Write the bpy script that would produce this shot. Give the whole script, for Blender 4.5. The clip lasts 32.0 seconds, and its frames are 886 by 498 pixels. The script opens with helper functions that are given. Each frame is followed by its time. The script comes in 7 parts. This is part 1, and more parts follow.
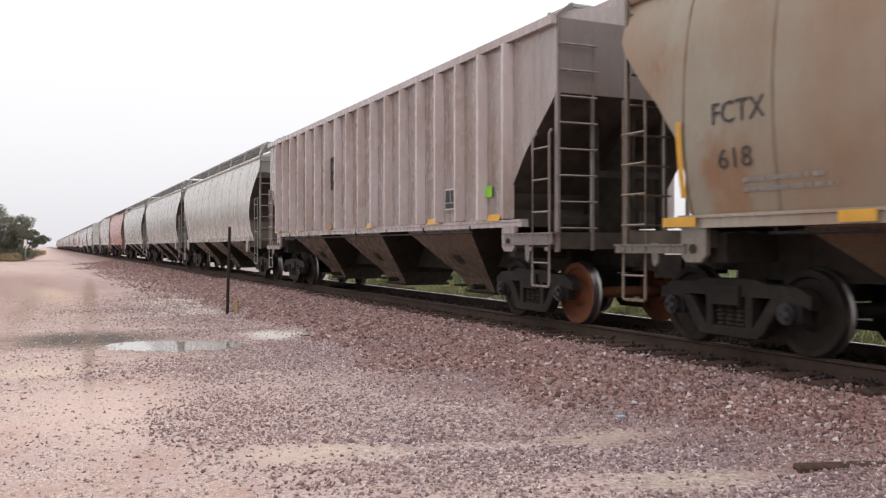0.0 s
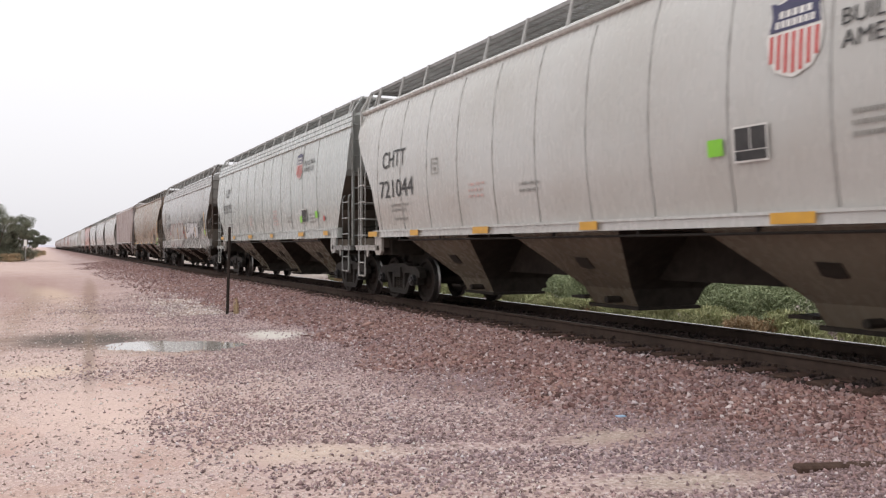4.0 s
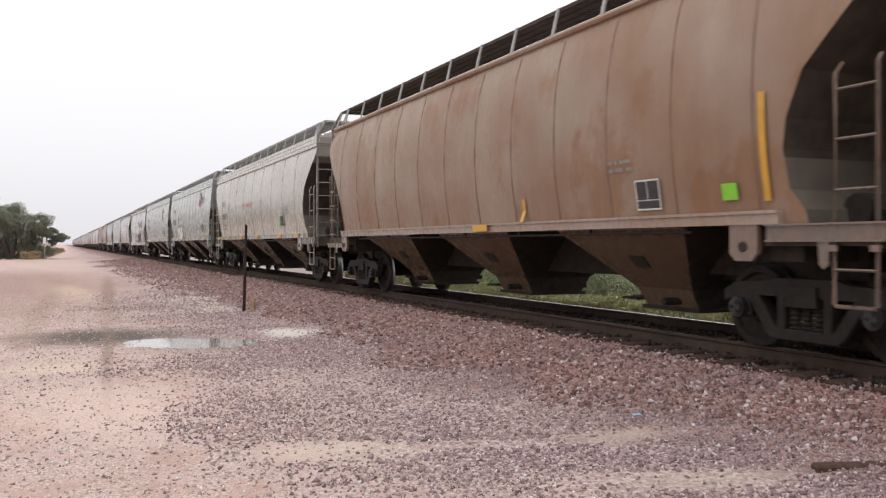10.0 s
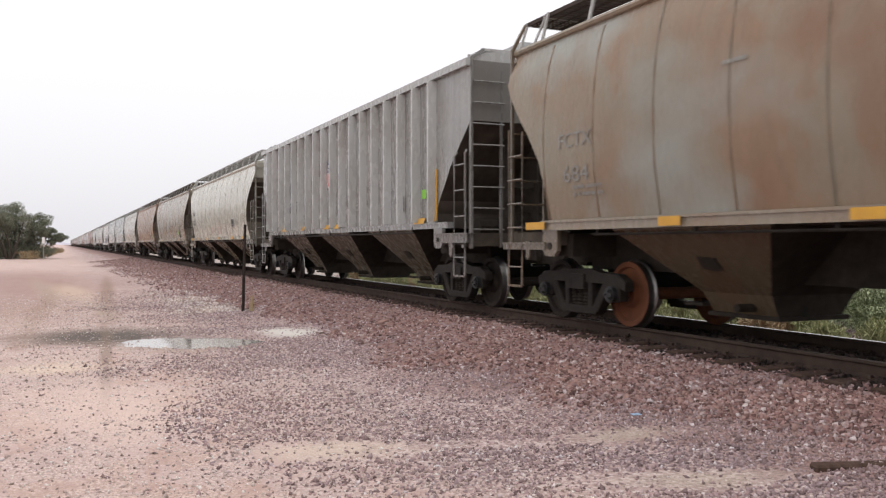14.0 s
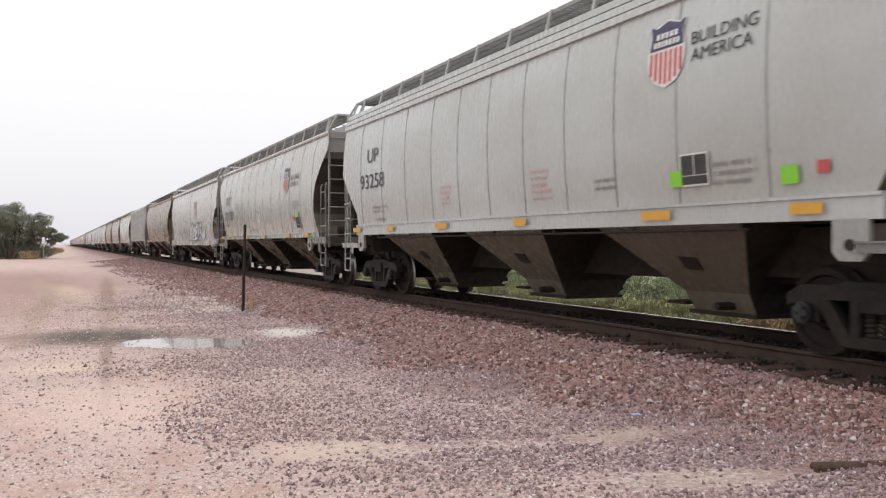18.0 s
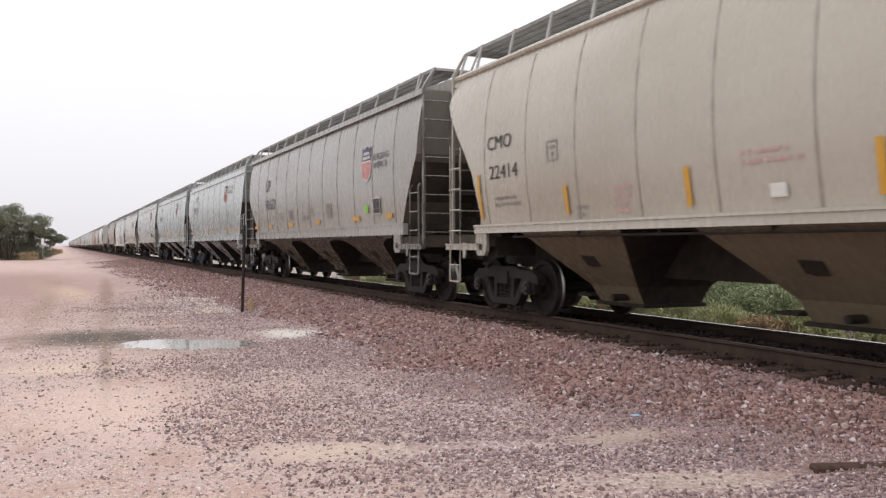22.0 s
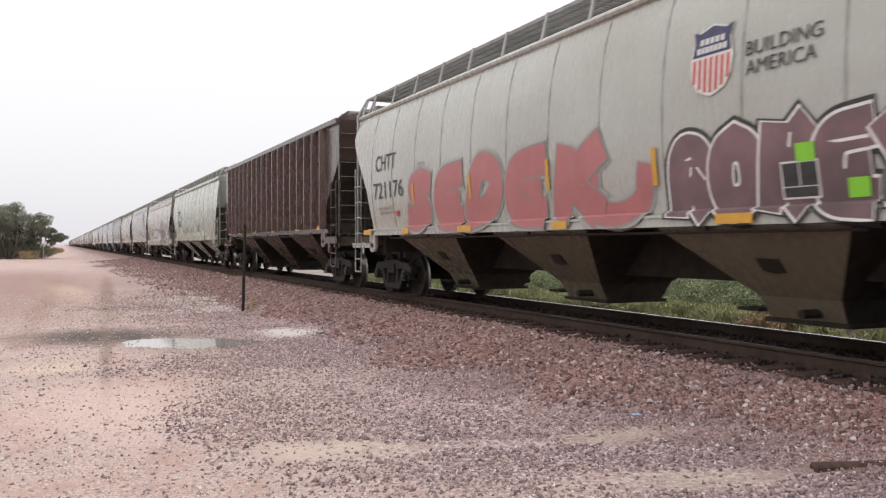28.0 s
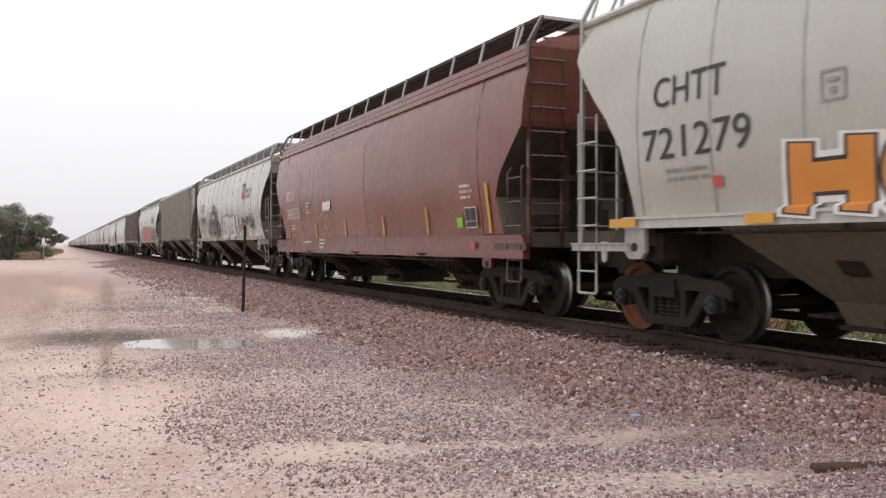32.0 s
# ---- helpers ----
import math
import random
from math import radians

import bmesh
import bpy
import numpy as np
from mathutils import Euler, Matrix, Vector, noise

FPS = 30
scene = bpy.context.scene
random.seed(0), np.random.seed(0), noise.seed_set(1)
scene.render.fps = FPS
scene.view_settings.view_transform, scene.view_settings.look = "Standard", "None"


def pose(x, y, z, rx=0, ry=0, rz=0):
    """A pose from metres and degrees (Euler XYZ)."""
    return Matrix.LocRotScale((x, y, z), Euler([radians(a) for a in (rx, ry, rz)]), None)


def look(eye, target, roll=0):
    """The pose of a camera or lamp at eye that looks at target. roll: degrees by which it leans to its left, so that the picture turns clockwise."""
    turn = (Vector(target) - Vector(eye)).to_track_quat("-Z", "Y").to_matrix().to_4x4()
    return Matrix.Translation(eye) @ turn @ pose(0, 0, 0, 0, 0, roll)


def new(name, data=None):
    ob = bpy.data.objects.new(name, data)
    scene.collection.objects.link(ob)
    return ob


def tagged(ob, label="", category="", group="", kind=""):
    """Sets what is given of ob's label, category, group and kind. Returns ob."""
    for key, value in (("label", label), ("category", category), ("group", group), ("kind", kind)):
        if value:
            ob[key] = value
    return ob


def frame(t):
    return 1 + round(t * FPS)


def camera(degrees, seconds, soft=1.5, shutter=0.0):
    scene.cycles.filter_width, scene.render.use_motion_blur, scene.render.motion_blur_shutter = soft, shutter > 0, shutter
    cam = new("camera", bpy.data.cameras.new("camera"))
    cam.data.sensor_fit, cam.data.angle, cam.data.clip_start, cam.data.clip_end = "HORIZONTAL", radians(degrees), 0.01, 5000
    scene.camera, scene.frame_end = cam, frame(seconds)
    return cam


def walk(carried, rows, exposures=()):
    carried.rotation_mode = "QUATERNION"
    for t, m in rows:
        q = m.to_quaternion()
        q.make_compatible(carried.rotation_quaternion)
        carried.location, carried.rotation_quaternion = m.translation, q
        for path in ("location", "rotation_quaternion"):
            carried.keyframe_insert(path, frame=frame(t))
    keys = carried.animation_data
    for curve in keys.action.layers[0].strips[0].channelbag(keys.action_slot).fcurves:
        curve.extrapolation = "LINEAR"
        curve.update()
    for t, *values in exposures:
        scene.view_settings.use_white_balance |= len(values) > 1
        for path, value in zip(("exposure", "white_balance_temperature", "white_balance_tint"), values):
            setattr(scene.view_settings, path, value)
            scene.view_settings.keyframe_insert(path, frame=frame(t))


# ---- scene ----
cam = camera(54.57, 32.0, soft=1.28, shutter=0.1)

# ---- plan: the track runs along +y, its centre TRACK metres to the right of the eye ----
TRACK = 8.1
RAIL = 0.55            # top of rail above the sandy ground
EYE = (0.0, 0.0, RAIL + 1.155)
YAW, PITCH, ROLL = 23.91, 89.69, 0.0
PX = 180 / math.pi / 1520.0
SHAKE = [  # seconds, small turns of the held camera: right, up
    (0, 26, 4), (0.5, 26.5, 4), (1, 24.5, 2.5), (1.5, 24.5, 2.5), (2, 25.5, 3), (2.5, 26.5, 3.2), (3, 26, 4), (3.5, 26, 4.3),
    (5.5, 26, 4), (6, 26.5, 4), (6.5, 26, 4.4), (7, 26.5, 6), (7.5, 23.5, 5), (8, 12, 2.2), (8.5, 10.5, 1.4), (9, 6, 1.4),
    (9.5, 1.3, 1.2), (10, -1.7, 0.2), (10.5, -2.7, 0), (11, -1.5, 0), (12, 0, 0), (21.5, 0, 0), (22, 1, 1.8), (23, 0, 1.4),
    (24, 0, 0), (25, 0, -1), (27.5, 0, 0), (30.5, 0, 0), (31, 0, 3), (31.5, 0, 3), (32, 0, 1.3)]
walk(cam, [(t, pose(*EYE, PITCH + up * PX, ROLL, -YAW - right * PX)) for t, right, up in SHAKE],
     exposures=[(0, -0.1), (32, -0.1)])

# ---- overcast daylight ----
world = bpy.data.worlds.new("overcast_sky")
scene.world = world
world.use_nodes = True
wn, wl = world.node_tree.nodes, world.node_tree.links
wn.clear()
sky = wn.new("ShaderNodeTexSky")
sky.sky_type, sky.sun_disc = "NISHITA", False
sky.sun_elevation, sky.sun_rotation = radians(62), radians(200)
sky.dust_density = 4.0
grey = wn.new("ShaderNodeHueSaturation")
grey.inputs["Saturation"].default_value = 0.1
wl.new(sky.outputs[0], grey.inputs["Color"])
thin = wn.new("ShaderNodeMix")
thin.data_type = "RGBA"
thin.blend_type = "MULTIPLY"
thin.inputs["Factor"].default_value = 1.0
thin.inputs["B"].default_value = (0.03, 0.03, 0.03, 1)
wl.new(grey.outputs[0], thin.inputs["A"])
coord = wn.new("ShaderNodeTexCoord")
split = wn.new("ShaderNodeSeparateXYZ")
wl.new(coord.outputs["Generated"], split.inputs[0])
height = wn.new("ShaderNodeValToRGB")
height.color_ramp.elements[0].position, height.color_ramp.elements[0].color = 0.0, (0.84, 0.825, 0.86, 1)
height.color_ramp.elements[1].position, height.color_ramp.elements[1].color = 0.22, (1.0, 0.99, 1.02, 1)
over = height.color_ramp.elements.new(1.0)
over.color = (1.85, 1.88, 1.87, 1)
wl.new(split.outputs["Z"], height.inputs[0])
cloud = wn.new("ShaderNodeMix")
cloud.data_type = "RGBA"
cloud.blend_type = "ADD"
cloud.inputs["Factor"].default_value = 1.0
wl.new(height.outputs[0], cloud.inputs["A"])
wl.new(thin.outputs["Result"], cloud.inputs["B"])
back = wn.new("ShaderNodeBackground")
back.inputs["Strength"].default_value = 1.0
wl.new(cloud.outputs["Result"], back.inputs["Color"])
wout = wn.new("ShaderNodeOutputWorld")
wl.new(back.outputs[0], wout.inputs[0])

sun = new("sun", bpy.data.lights.new("sun", "SUN"))
sun.data.energy, sun.data.angle, sun.data.color = 0.45, radians(25), (1.0, 0.97, 0.93)
sun.matrix_world = look((-20, -30, 70), (0, 0, 0))


# ---- materials ----
def material(name, rough=0.8, metal=0.0):
    m = bpy.data.materials.new(name)
    m.use_nodes = True
    b = m.node_tree.nodes["Principled BSDF"]
    b.inputs["Roughness"].default_value, b.inputs["Metallic"].default_value = rough, metal
    return m, m.node_tree.nodes, m.node_tree.links, b


def noise_node(n, l, scale, detail=4.0, vec=None, stretch=None, rough=0.55):
    t = n.new("ShaderNodeTexNoise")
    t.inputs["Scale"].default_value, t.inputs["Detail"].default_value, t.inputs["Roughness"].default_value = scale, detail, rough
    if vec is not None:
        if stretch:
            mp = n.new("ShaderNodeMapping")
            mp.inputs["Scale"].default_value = stretch
            l.new(vec, mp.inputs[0])
            vec = mp.outputs[0]
        l.new(vec, t.inputs["Vector"])
    return t.outputs["Fac"]


def ramp(n, l, fac, lo, hi, a=(0, 0, 0, 1), b=(1, 1, 1, 1)):
    r = n.new("ShaderNodeValToRGB")
    r.color_ramp.elements[0].position, r.color_ramp.elements[0].color = lo, a
    r.color_ramp.elements[1].position, r.color_ramp.elements[1].color = hi, b
    l.new(fac, r.inputs[0])
    return r.outputs[0]


def mix(n, l, fac, a, b, blend="MIX"):
    m = n.new("ShaderNodeMix")
    m.data_type, m.blend_type = "RGBA", blend
    for key, v in (("Factor", fac), ("A", a), ("B", b)):
        i = m.inputs[key] if key != "Factor" else m.inputs[0]
        if key == "A":
            i = m.inputs[6]
        if key == "B":
            i = m.inputs[7]
        if isinstance(v, (int, float)):
            i.default_value = v
        elif isinstance(v, tuple):
            i.default_value = (*v, 1) if len(v) == 3 else v
        else:
            l.new(v, i)
    return m.outputs[2]


def maths(n, l, op, a, b=0.0):
    m = n.new("ShaderNodeMath")
    m.operation = op
    for i, v in enumerate((a, b)):
        if isinstance(v, (int, float)):
            m.inputs[i].default_value = v
        else:
            l.new(v, m.inputs[i])
    return m.outputs[0]


def bump(n, l, b, fac, strength, dist=0.02):
    k = n.new("ShaderNodeBump")
    k.inputs["Strength"].default_value, k.inputs["Distance"].default_value = strength, dist
    l.new(fac, k.inputs["Height"])
    l.new(k.outputs[0], b.inputs["Normal"])


def paint_material(name, grime, streaky=False, mottled=False):
    """Weathered paint: the object's own colour, rust by its alpha, streaks that run down, grime."""
    m, n, l, b = material(name, 0.55)
    b.inputs["Specular IOR Level"].default_value = 0.12 if grime else 0.5
    info = n.new("ShaderNodeObjectInfo")
    tc = n.new("ShaderNodeTexCoord")
    pos = n.new("ShaderNodeVectorMath")
    l.new(tc.outputs["Object"], pos.inputs[0])
    off = n.new("ShaderNodeCombineXYZ")
    l.new(maths(n, l, "MULTIPLY", info.outputs["Random"], 40.0), off.inputs[1])
    l.new(off.outputs[0], pos.inputs[1])
    p = pos.outputs[0]
    streak = noise_node(n, l, 1.0, 4, p, (1.2, 1.5, 0.3))
    blot = noise_node(n, l, 0.55, 5, p)
    patch = noise_node(n, l, 1.0, 6, p, (1, 0.8, 0.62), 0.62)
    fine = noise_node(n, l, 9.0, 5, p, (1, 1, 0.35))
    dirty = mix(n, l, 1.0, info.outputs["Color"], (0.72, 0.68, 0.63), "MULTIPLY")
    col = mix(n, l, maths(n, l, "MULTIPLY", ramp(n, l, streak, 0.42, 0.8), maths(n, l, "MINIMUM", maths(n, l, "ADD", maths(n, l, "MULTIPLY", info.outputs["Alpha"], 0.8), 0.12), 0.6)), info.outputs["Color"], dirty)
    col = mix(n, l, maths(n, l, "MULTIPLY", ramp(n, l, fine, 0.5, 0.78), 0.10), col, dirty)
    smudge = noise_node(n, l, 1.0, 4, p, (0.3, 0.22, 0.5), 0.5)
    col = mix(n, l, maths(n, l, "MULTIPLY", ramp(n, l, smudge, 0.42, 0.68), 0.60), col, dirty)
    rust = maths(n, l, "MULTIPLY", maths(n, l, "MAXIMUM", maths(n, l, "MULTIPLY", ramp(n, l, blot, 0.34, 0.62), 0.75), ramp(n, l, patch, 0.50, 0.60)), info.outputs["Alpha"])
    rust = maths(n, l, "MULTIPLY", rust, maths(n, l, "ADD", maths(n, l, "MULTIPLY", streak, 0.8), 0.45))
    col = mix(n, l, rust, col, mix(n, l, fine, (0.30, 0.165, 0.092), (0.155, 0.082, 0.05)))
    if streaky:
        run = noise_node(n, l, 1.0, 6, p, (1.0, 5.5, 0.35), 0.65)
        wash = noise_node(n, l, 1.0, 6, p, (1.0, 2.2, 0.5), 0.7)
        col = mix(n, l, maths(n, l, "MULTIPLY", ramp(n, l, run, 0.50, 0.68), 0.55), col, mix(n, l, 1.0, col, (0.42, 0.36, 0.31), "MULTIPLY"))
        col = mix(n, l, maths(n, l, "MULTIPLY", ramp(n, l, wash, 0.50, 0.70), 0.5), col, mix(n, l, 0.35, col, (0.62, 0.58, 0.52)))
    if mottled:
        tone = noise_node(n, l, 1.0, 4, p, (0.3, 0.30, 0.42), 0.5)
        spots = noise_node(n, l, 1.0, 4, p, (0.5, 0.62, 0.75), 0.5)
        col = mix(n, l, maths(n, l, "MULTIPLY", ramp(n, l, tone, 0.49, 0.63), 0.8), col, (0.265, 0.272, 0.250))
        col = mix(n, l, maths(n, l, "MULTIPLY", ramp(n, l, spots, 0.52, 0.68), 0.75), col, (0.20, 0.118, 0.078))
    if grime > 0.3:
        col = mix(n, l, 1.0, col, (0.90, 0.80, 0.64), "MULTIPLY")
    # dirt; on the end paint it also holds the shade between cars
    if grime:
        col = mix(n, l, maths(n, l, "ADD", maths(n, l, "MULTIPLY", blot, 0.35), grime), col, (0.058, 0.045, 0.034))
    l.new(col, b.inputs["Base Color"])
    if not grime:
        l.new(maths(n, l, "MAXIMUM", maths(n, l, "SUBTRACT", 0.86, maths(n, l, "MULTIPLY", info.outputs["Alpha"], 0.85)), 0.08), b.inputs["Specular IOR Level"])
    l.new(ramp(n, l, fine, 0.3, 0.8, (0.20, 0.20, 0.20, 1), (0.36, 0.36, 0.36, 1)), b.inputs["Roughness"])
    bump(n, l, b, blot, 0.12, 0.03)
    return m


def plain(name, a, c, scale=6.0, rough=0.8, metal=0.0, bumpy=0.3, stretch=None, gloss=0.35):
    m, n, l, b = material(name, rough, metal)
    b.inputs["Specular IOR Level"].default_value = gloss
    tc = n.new("ShaderNodeTexCoord")
    f1 = noise_node(n, l, scale, 5, tc.outputs["Object"], stretch)
    f2 = noise_node(n, l, scale * 0.17, 3, tc.outputs["Object"])
    fac = maths(n, l, "ADD", maths(n, l, "MULTIPLY", f1, 0.6), maths(n, l, "MULTIPLY", f2, 0.4))
    l.new(ramp(n, l, fac, 0.32, 0.68, (*a, 1), (*c, 1)), b.inputs["Base Color"])
    bump(n, l, b, f1, bumpy)
    return m


PAINT = paint_material("weathered_paint", 0.0)
RIBPAINT = paint_material("streaked_panel_paint", 0.0, True)
MOTTLED = paint_material("blotched_repainted_paint", 0.0, mottled=True)
# end slope sheets: soot and the gap's shade, both in the base colour
SHADEDGRIME = plain("shaded_sooty_slope_sheet", (0.036, 0.029, 0.024), (0.095, 0.077, 0.062), 3, gloss=0.08)
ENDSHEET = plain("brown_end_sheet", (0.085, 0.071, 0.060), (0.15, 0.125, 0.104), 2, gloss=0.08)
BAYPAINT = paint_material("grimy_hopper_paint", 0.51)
# end paint: dust plus the shade between cars, mixed into the colour
ENDPAINT = paint_material("shaded_dusty_end_paint", 0.27)
# underframe grime; on the bays' end faces it also holds their shade
UNDER = plain("underframe_grime_and_shade", (0.020, 0.017, 0.015), (0.052, 0.043, 0.036), 7, gloss=0.08)
FRAME = plain("truck_casting", (0.013, 0.011, 0.010), (0.033, 0.028, 0.024), 9, 0.62, gloss=0.14)
CAP = plain("dark_bearing_cap", (0.05, 0.05, 0.052), (0.025, 0.024, 0.024), 9, 0.45, 0.4)
BLUECAP = plain("blue_bearing_cap", (0.07, 0.11, 0.24), (0.05, 0.07, 0.13), 9, 0.4)
WHEEL = plain("wheel_steel", (0.018, 0.015, 0.014), (0.042, 0.033, 0.028), 8, 0.7, 0.1, gloss=0.08)
RUSTWHEEL = plain("rusted_wheel_steel", (0.17, 0.058, 0.024), (0.095, 0.036, 0.02), 5, 0.9)
BRIGHT = plain("polished_tread", (0.30, 0.29, 0.28), (0.20, 0.19, 0.185), 20, 0.42, 1.0, 0.05)
# near rail head: dark colour in place of the sky reflection the train blocks
DULL = plain("unreflecting_rail_head", (0.10, 0.08, 0.068), (0.06, 0.048, 0.04), 8, 0.6, 0.2, 0.1, gloss=0.1)
SHINE = plain("polished_rail_head", (0.62, 0.61, 0.60), (0.5, 0.49, 0.48), 20, 0.2, 1.0, 0.05)
GRATE = plain("walkway_grating", (0.32, 0.315, 0.31), (0.20, 0.195, 0.19), 5, 0.6, 0.2, gloss=0.15)
DARKGRATE = plain("rusty_walkway_grating", (0.075, 0.058, 0.05), (0.04, 0.032, 0.028), 5, 0.7, 0.1, gloss=0.08)
GALV = plain("galvanised_rail", (0.38, 0.37, 0.36), (0.25, 0.24, 0.23), 5, 0.5, 0.3)
RAILSIDE = plain("rail_rust", (0.075, 0.052, 0.042), (0.042, 0.030, 0.025), 6, 0.85, gloss=0.08)
TIE = plain("creosoted_timber", (0.045, 0.028, 0.022), (0.10, 0.064, 0.052), 7, 0.9, 0, 0.6, (6, 1, 1), gloss=0.08)
BLACK = plain("black_lettering", (0.02, 0.02, 0.022), (0.055, 0.053, 0.052), 7, 0.6)
WHITE = plain("white_lettering", (0.72, 0.71, 0.69), (0.56, 0.54, 0.51), 7, 0.6)
YELLOW = plain("yellow_reflector", (0.60, 0.315, 0.035), (0.47, 0.25, 0.04), 9, 0.4)
GREEN = plain("green_sticker", (0.22, 0.56, 0.035), (0.19, 0.46, 0.05), 9, 0.4)
MINT = plain("mint_sticker", (0.30, 0.56, 0.44), (0.26, 0.48, 0.38), 9, 0.4)
RED = plain("red_emblem", (0.50, 0.09, 0.085), (0.42, 0.08, 0.075), 7, 0.6)
FADED = plain("faded_red_stencil", (0.50, 0.30, 0.28), (0.55, 0.40, 0.37), 7, 0.7)
BLUE = plain("blue_emblem", (0.040, 0.042, 0.095), (0.075, 0.072, 0.12), 7, 0.6)
DARKINK = plain("dark_grey_stencil", (0.06, 0.06, 0.063), (0.11, 0.108, 0.108), 9, 0.7)
FAINTGREY = plain("faint_grey_stencil", (0.27, 0.275, 0.28), (0.33, 0.335, 0.34), 9, 0.7)
GREYLET = plain("worn_grey_stencil", (0.20, 0.19, 0.18), (0.30, 0.29, 0.27), 9, 0.7)
PINK = plain("pink_spray_paint", (0.43, 0.165, 0.165), (0.35, 0.125, 0.128), 3, 0.5)
PLUM = plain("plum_spray_paint", (0.095, 0.068, 0.072), (0.235, 0.135, 0.142), 2, 0.5)
ORANGE = plain("orange_spray_paint", (0.58, 0.24, 0.05), (0.50, 0.19, 0.04), 3, 0.5)
LILAC = plain("lilac_spray_paint", (0.42, 0.38, 0.52), (0.50, 0.46, 0.55), 3, 0.5)
OLIVE = plain("olive_spray_paint", (0.28, 0.26, 0.15), (0.36, 0.33, 0.22), 3, 0.5)
DUSTY = plain("greyed_pink_spray_paint", (0.33, 0.31, 0.295), (0.39, 0.365, 0.35), 3, 0.6)
RUSTRED = plain("rust_red_spray_paint", (0.26, 0.085, 0.08), (0.34, 0.15, 0.13), 3, 0.6)
YELLOWSPRAY = plain("dull_yellow_spray_paint", (0.50, 0.46, 0.22), (0.45, 0.40, 0.20), 3, 0.6)
PALE = plain("pale_grey_spray_paint", (0.44, 0.43, 0.435), (0.60, 0.59, 0.595), 2, 0.5, stretch=(1, 3, 0.7))
TAUPE = plain("grey_brown_spray_paint", (0.20, 0.155, 0.14), (0.31, 0.26, 0.235), 2, 0.5)
FAINT = plain("faint_olive_spray_paint", (0.34, 0.325, 0.265), (0.42, 0.40, 0.33), 3, 0.6)
TANLABEL = plain("tan_stencil_paint", (0.33, 0.275, 0.225), (0.40, 0.345, 0.29), 7, 0.7)
GREYPATCH = plain("faded_grey_paint", (0.20, 0.185, 0.175), (0.28, 0.26, 0.245), 5, 0.7)
REDPATCH = plain("faded_red_paint", (0.175, 0.058, 0.048), (0.205, 0.076, 0.064), 2, 0.3, gloss=0.65)
BROWNPATCH = plain("brown_repaint", (0.055, 0.036, 0.032), (0.085, 0.056, 0.048), 2, 0.6)
POSTWOOD = plain("charred_post_wood", (0.018, 0.014, 0.013), (0.045, 0.035, 0.03), 12, 0.9, 0, 0.6, (4, 4, 0.5), gloss=0.08)
BARK = plain("mesquite_bark", (0.05, 0.038, 0.03), (0.11, 0.085, 0.07), 9, 0.95, 0, 0.8)


def leaf_material(name, a, c):
    m, n, l, b = material(name, 0.75)
    g = n.new("ShaderNodeNewGeometry")
    l.new(ramp(n, l, g.outputs["Random Per Island"], 0.05, 0.95, (*a, 1), (*c, 1)), b.inputs["Base Color"])
    return m


LEAF = leaf_material("mesquite_leaves", (0.115, 0.125, 0.085), (0.24, 0.245, 0.18))
WEED = leaf_material("weed_leaves", (0.155, 0.185, 0.095), (0.30, 0.33, 0.19))
GRASS = leaf_material("pale_grass_blades", (0.22, 0.24, 0.10), (0.40, 0.39, 0.22))
DRY = leaf_material("dry_grass", (0.27, 0.17, 0.09), (0.40, 0.31, 0.19))


def stone_material(name, stops, k=0.5):
    """Crushed stone: each piece has its own tone out of stops, with drifts of warmer and greyer stone."""
    m, n, l, b = material(name, 0.9)
    b.inputs["Specular IOR Level"].default_value = 0.15
    g = n.new("ShaderNodeNewGeometry")
    r = n.new("ShaderNodeValToRGB")
    e = r.color_ramp.elements
    e[0].position, e[0].color = stops[0][0], (*stops[0][1], 1)
    e[1].position, e[1].color = stops[-1][0], (*stops[-1][1], 1)
    for at, c in stops[1:-1]:
        e.new(at).color = (*c, 1)
    l.new(g.outputs["Random Per Island"], r.inputs[0])
    tc = n.new("ShaderNodeTexCoord")
    f = noise_node(n, l, 40, 3, tc.outputs["Object"])
    drift = noise_node(n, l, 0.8, 4, tc.outputs["Object"])
    col = mix(n, l, maths(n, l, "MULTIPLY", ramp(n, l, drift, 0.35, 0.65), 0.45), r.outputs[0], mix(n, l, 1.0, r.outputs[0], (0.72, 0.80, 0.92), "MULTIPLY"))
    col = mix(n, l, maths(n, l, "MULTIPLY", f, 0.35 * k), col, (0.20, 0.15, 0.13))
    l.new(col, b.inputs["Base Color"])
    bump(n, l, b, f, 0.3, 0.01)
    return m


STONE = stone_material("pink_ballast_stone", [(0, (0.078, 0.040, 0.036)), (0.22, (0.180, 0.096, 0.087)), (0.45, (0.300, 0.170, 0.157)), (0.62, (0.335, 0.203, 0.170)), (0.80, (0.250, 0.168, 0.166)), (0.93, (0.385, 0.272, 0.257)), (1, (0.580, 0.490, 0.475))])
GREYSTONE = stone_material("grey_crushed_stone", [(0, (0.125, 0.082, 0.080)), (0.3, (0.255, 0.172, 0.170)), (0.6, (0.340, 0.245, 0.250)), (0.82, (0.375, 0.245, 0.236)), (0.94, (0.500, 0.400, 0.395)), (1, (0.690, 0.605, 0.595))])
PALESTONE = stone_material("pale_pebble", [(0, (0.20, 0.14, 0.12)), (0.3, (0.40, 0.30, 0.265)), (0.7, (0.56, 0.45, 0.40)), (1, (0.75, 0.68, 0.64))])
# stones under the train, their colour darkened for its shade
SHADESTONE = stone_material("shade_darkened_stone", [(0, (0.014, 0.010, 0.009)), (0.6, (0.040, 0.027, 0.024)), (1, (0.085, 0.058, 0.052))], 0.1)


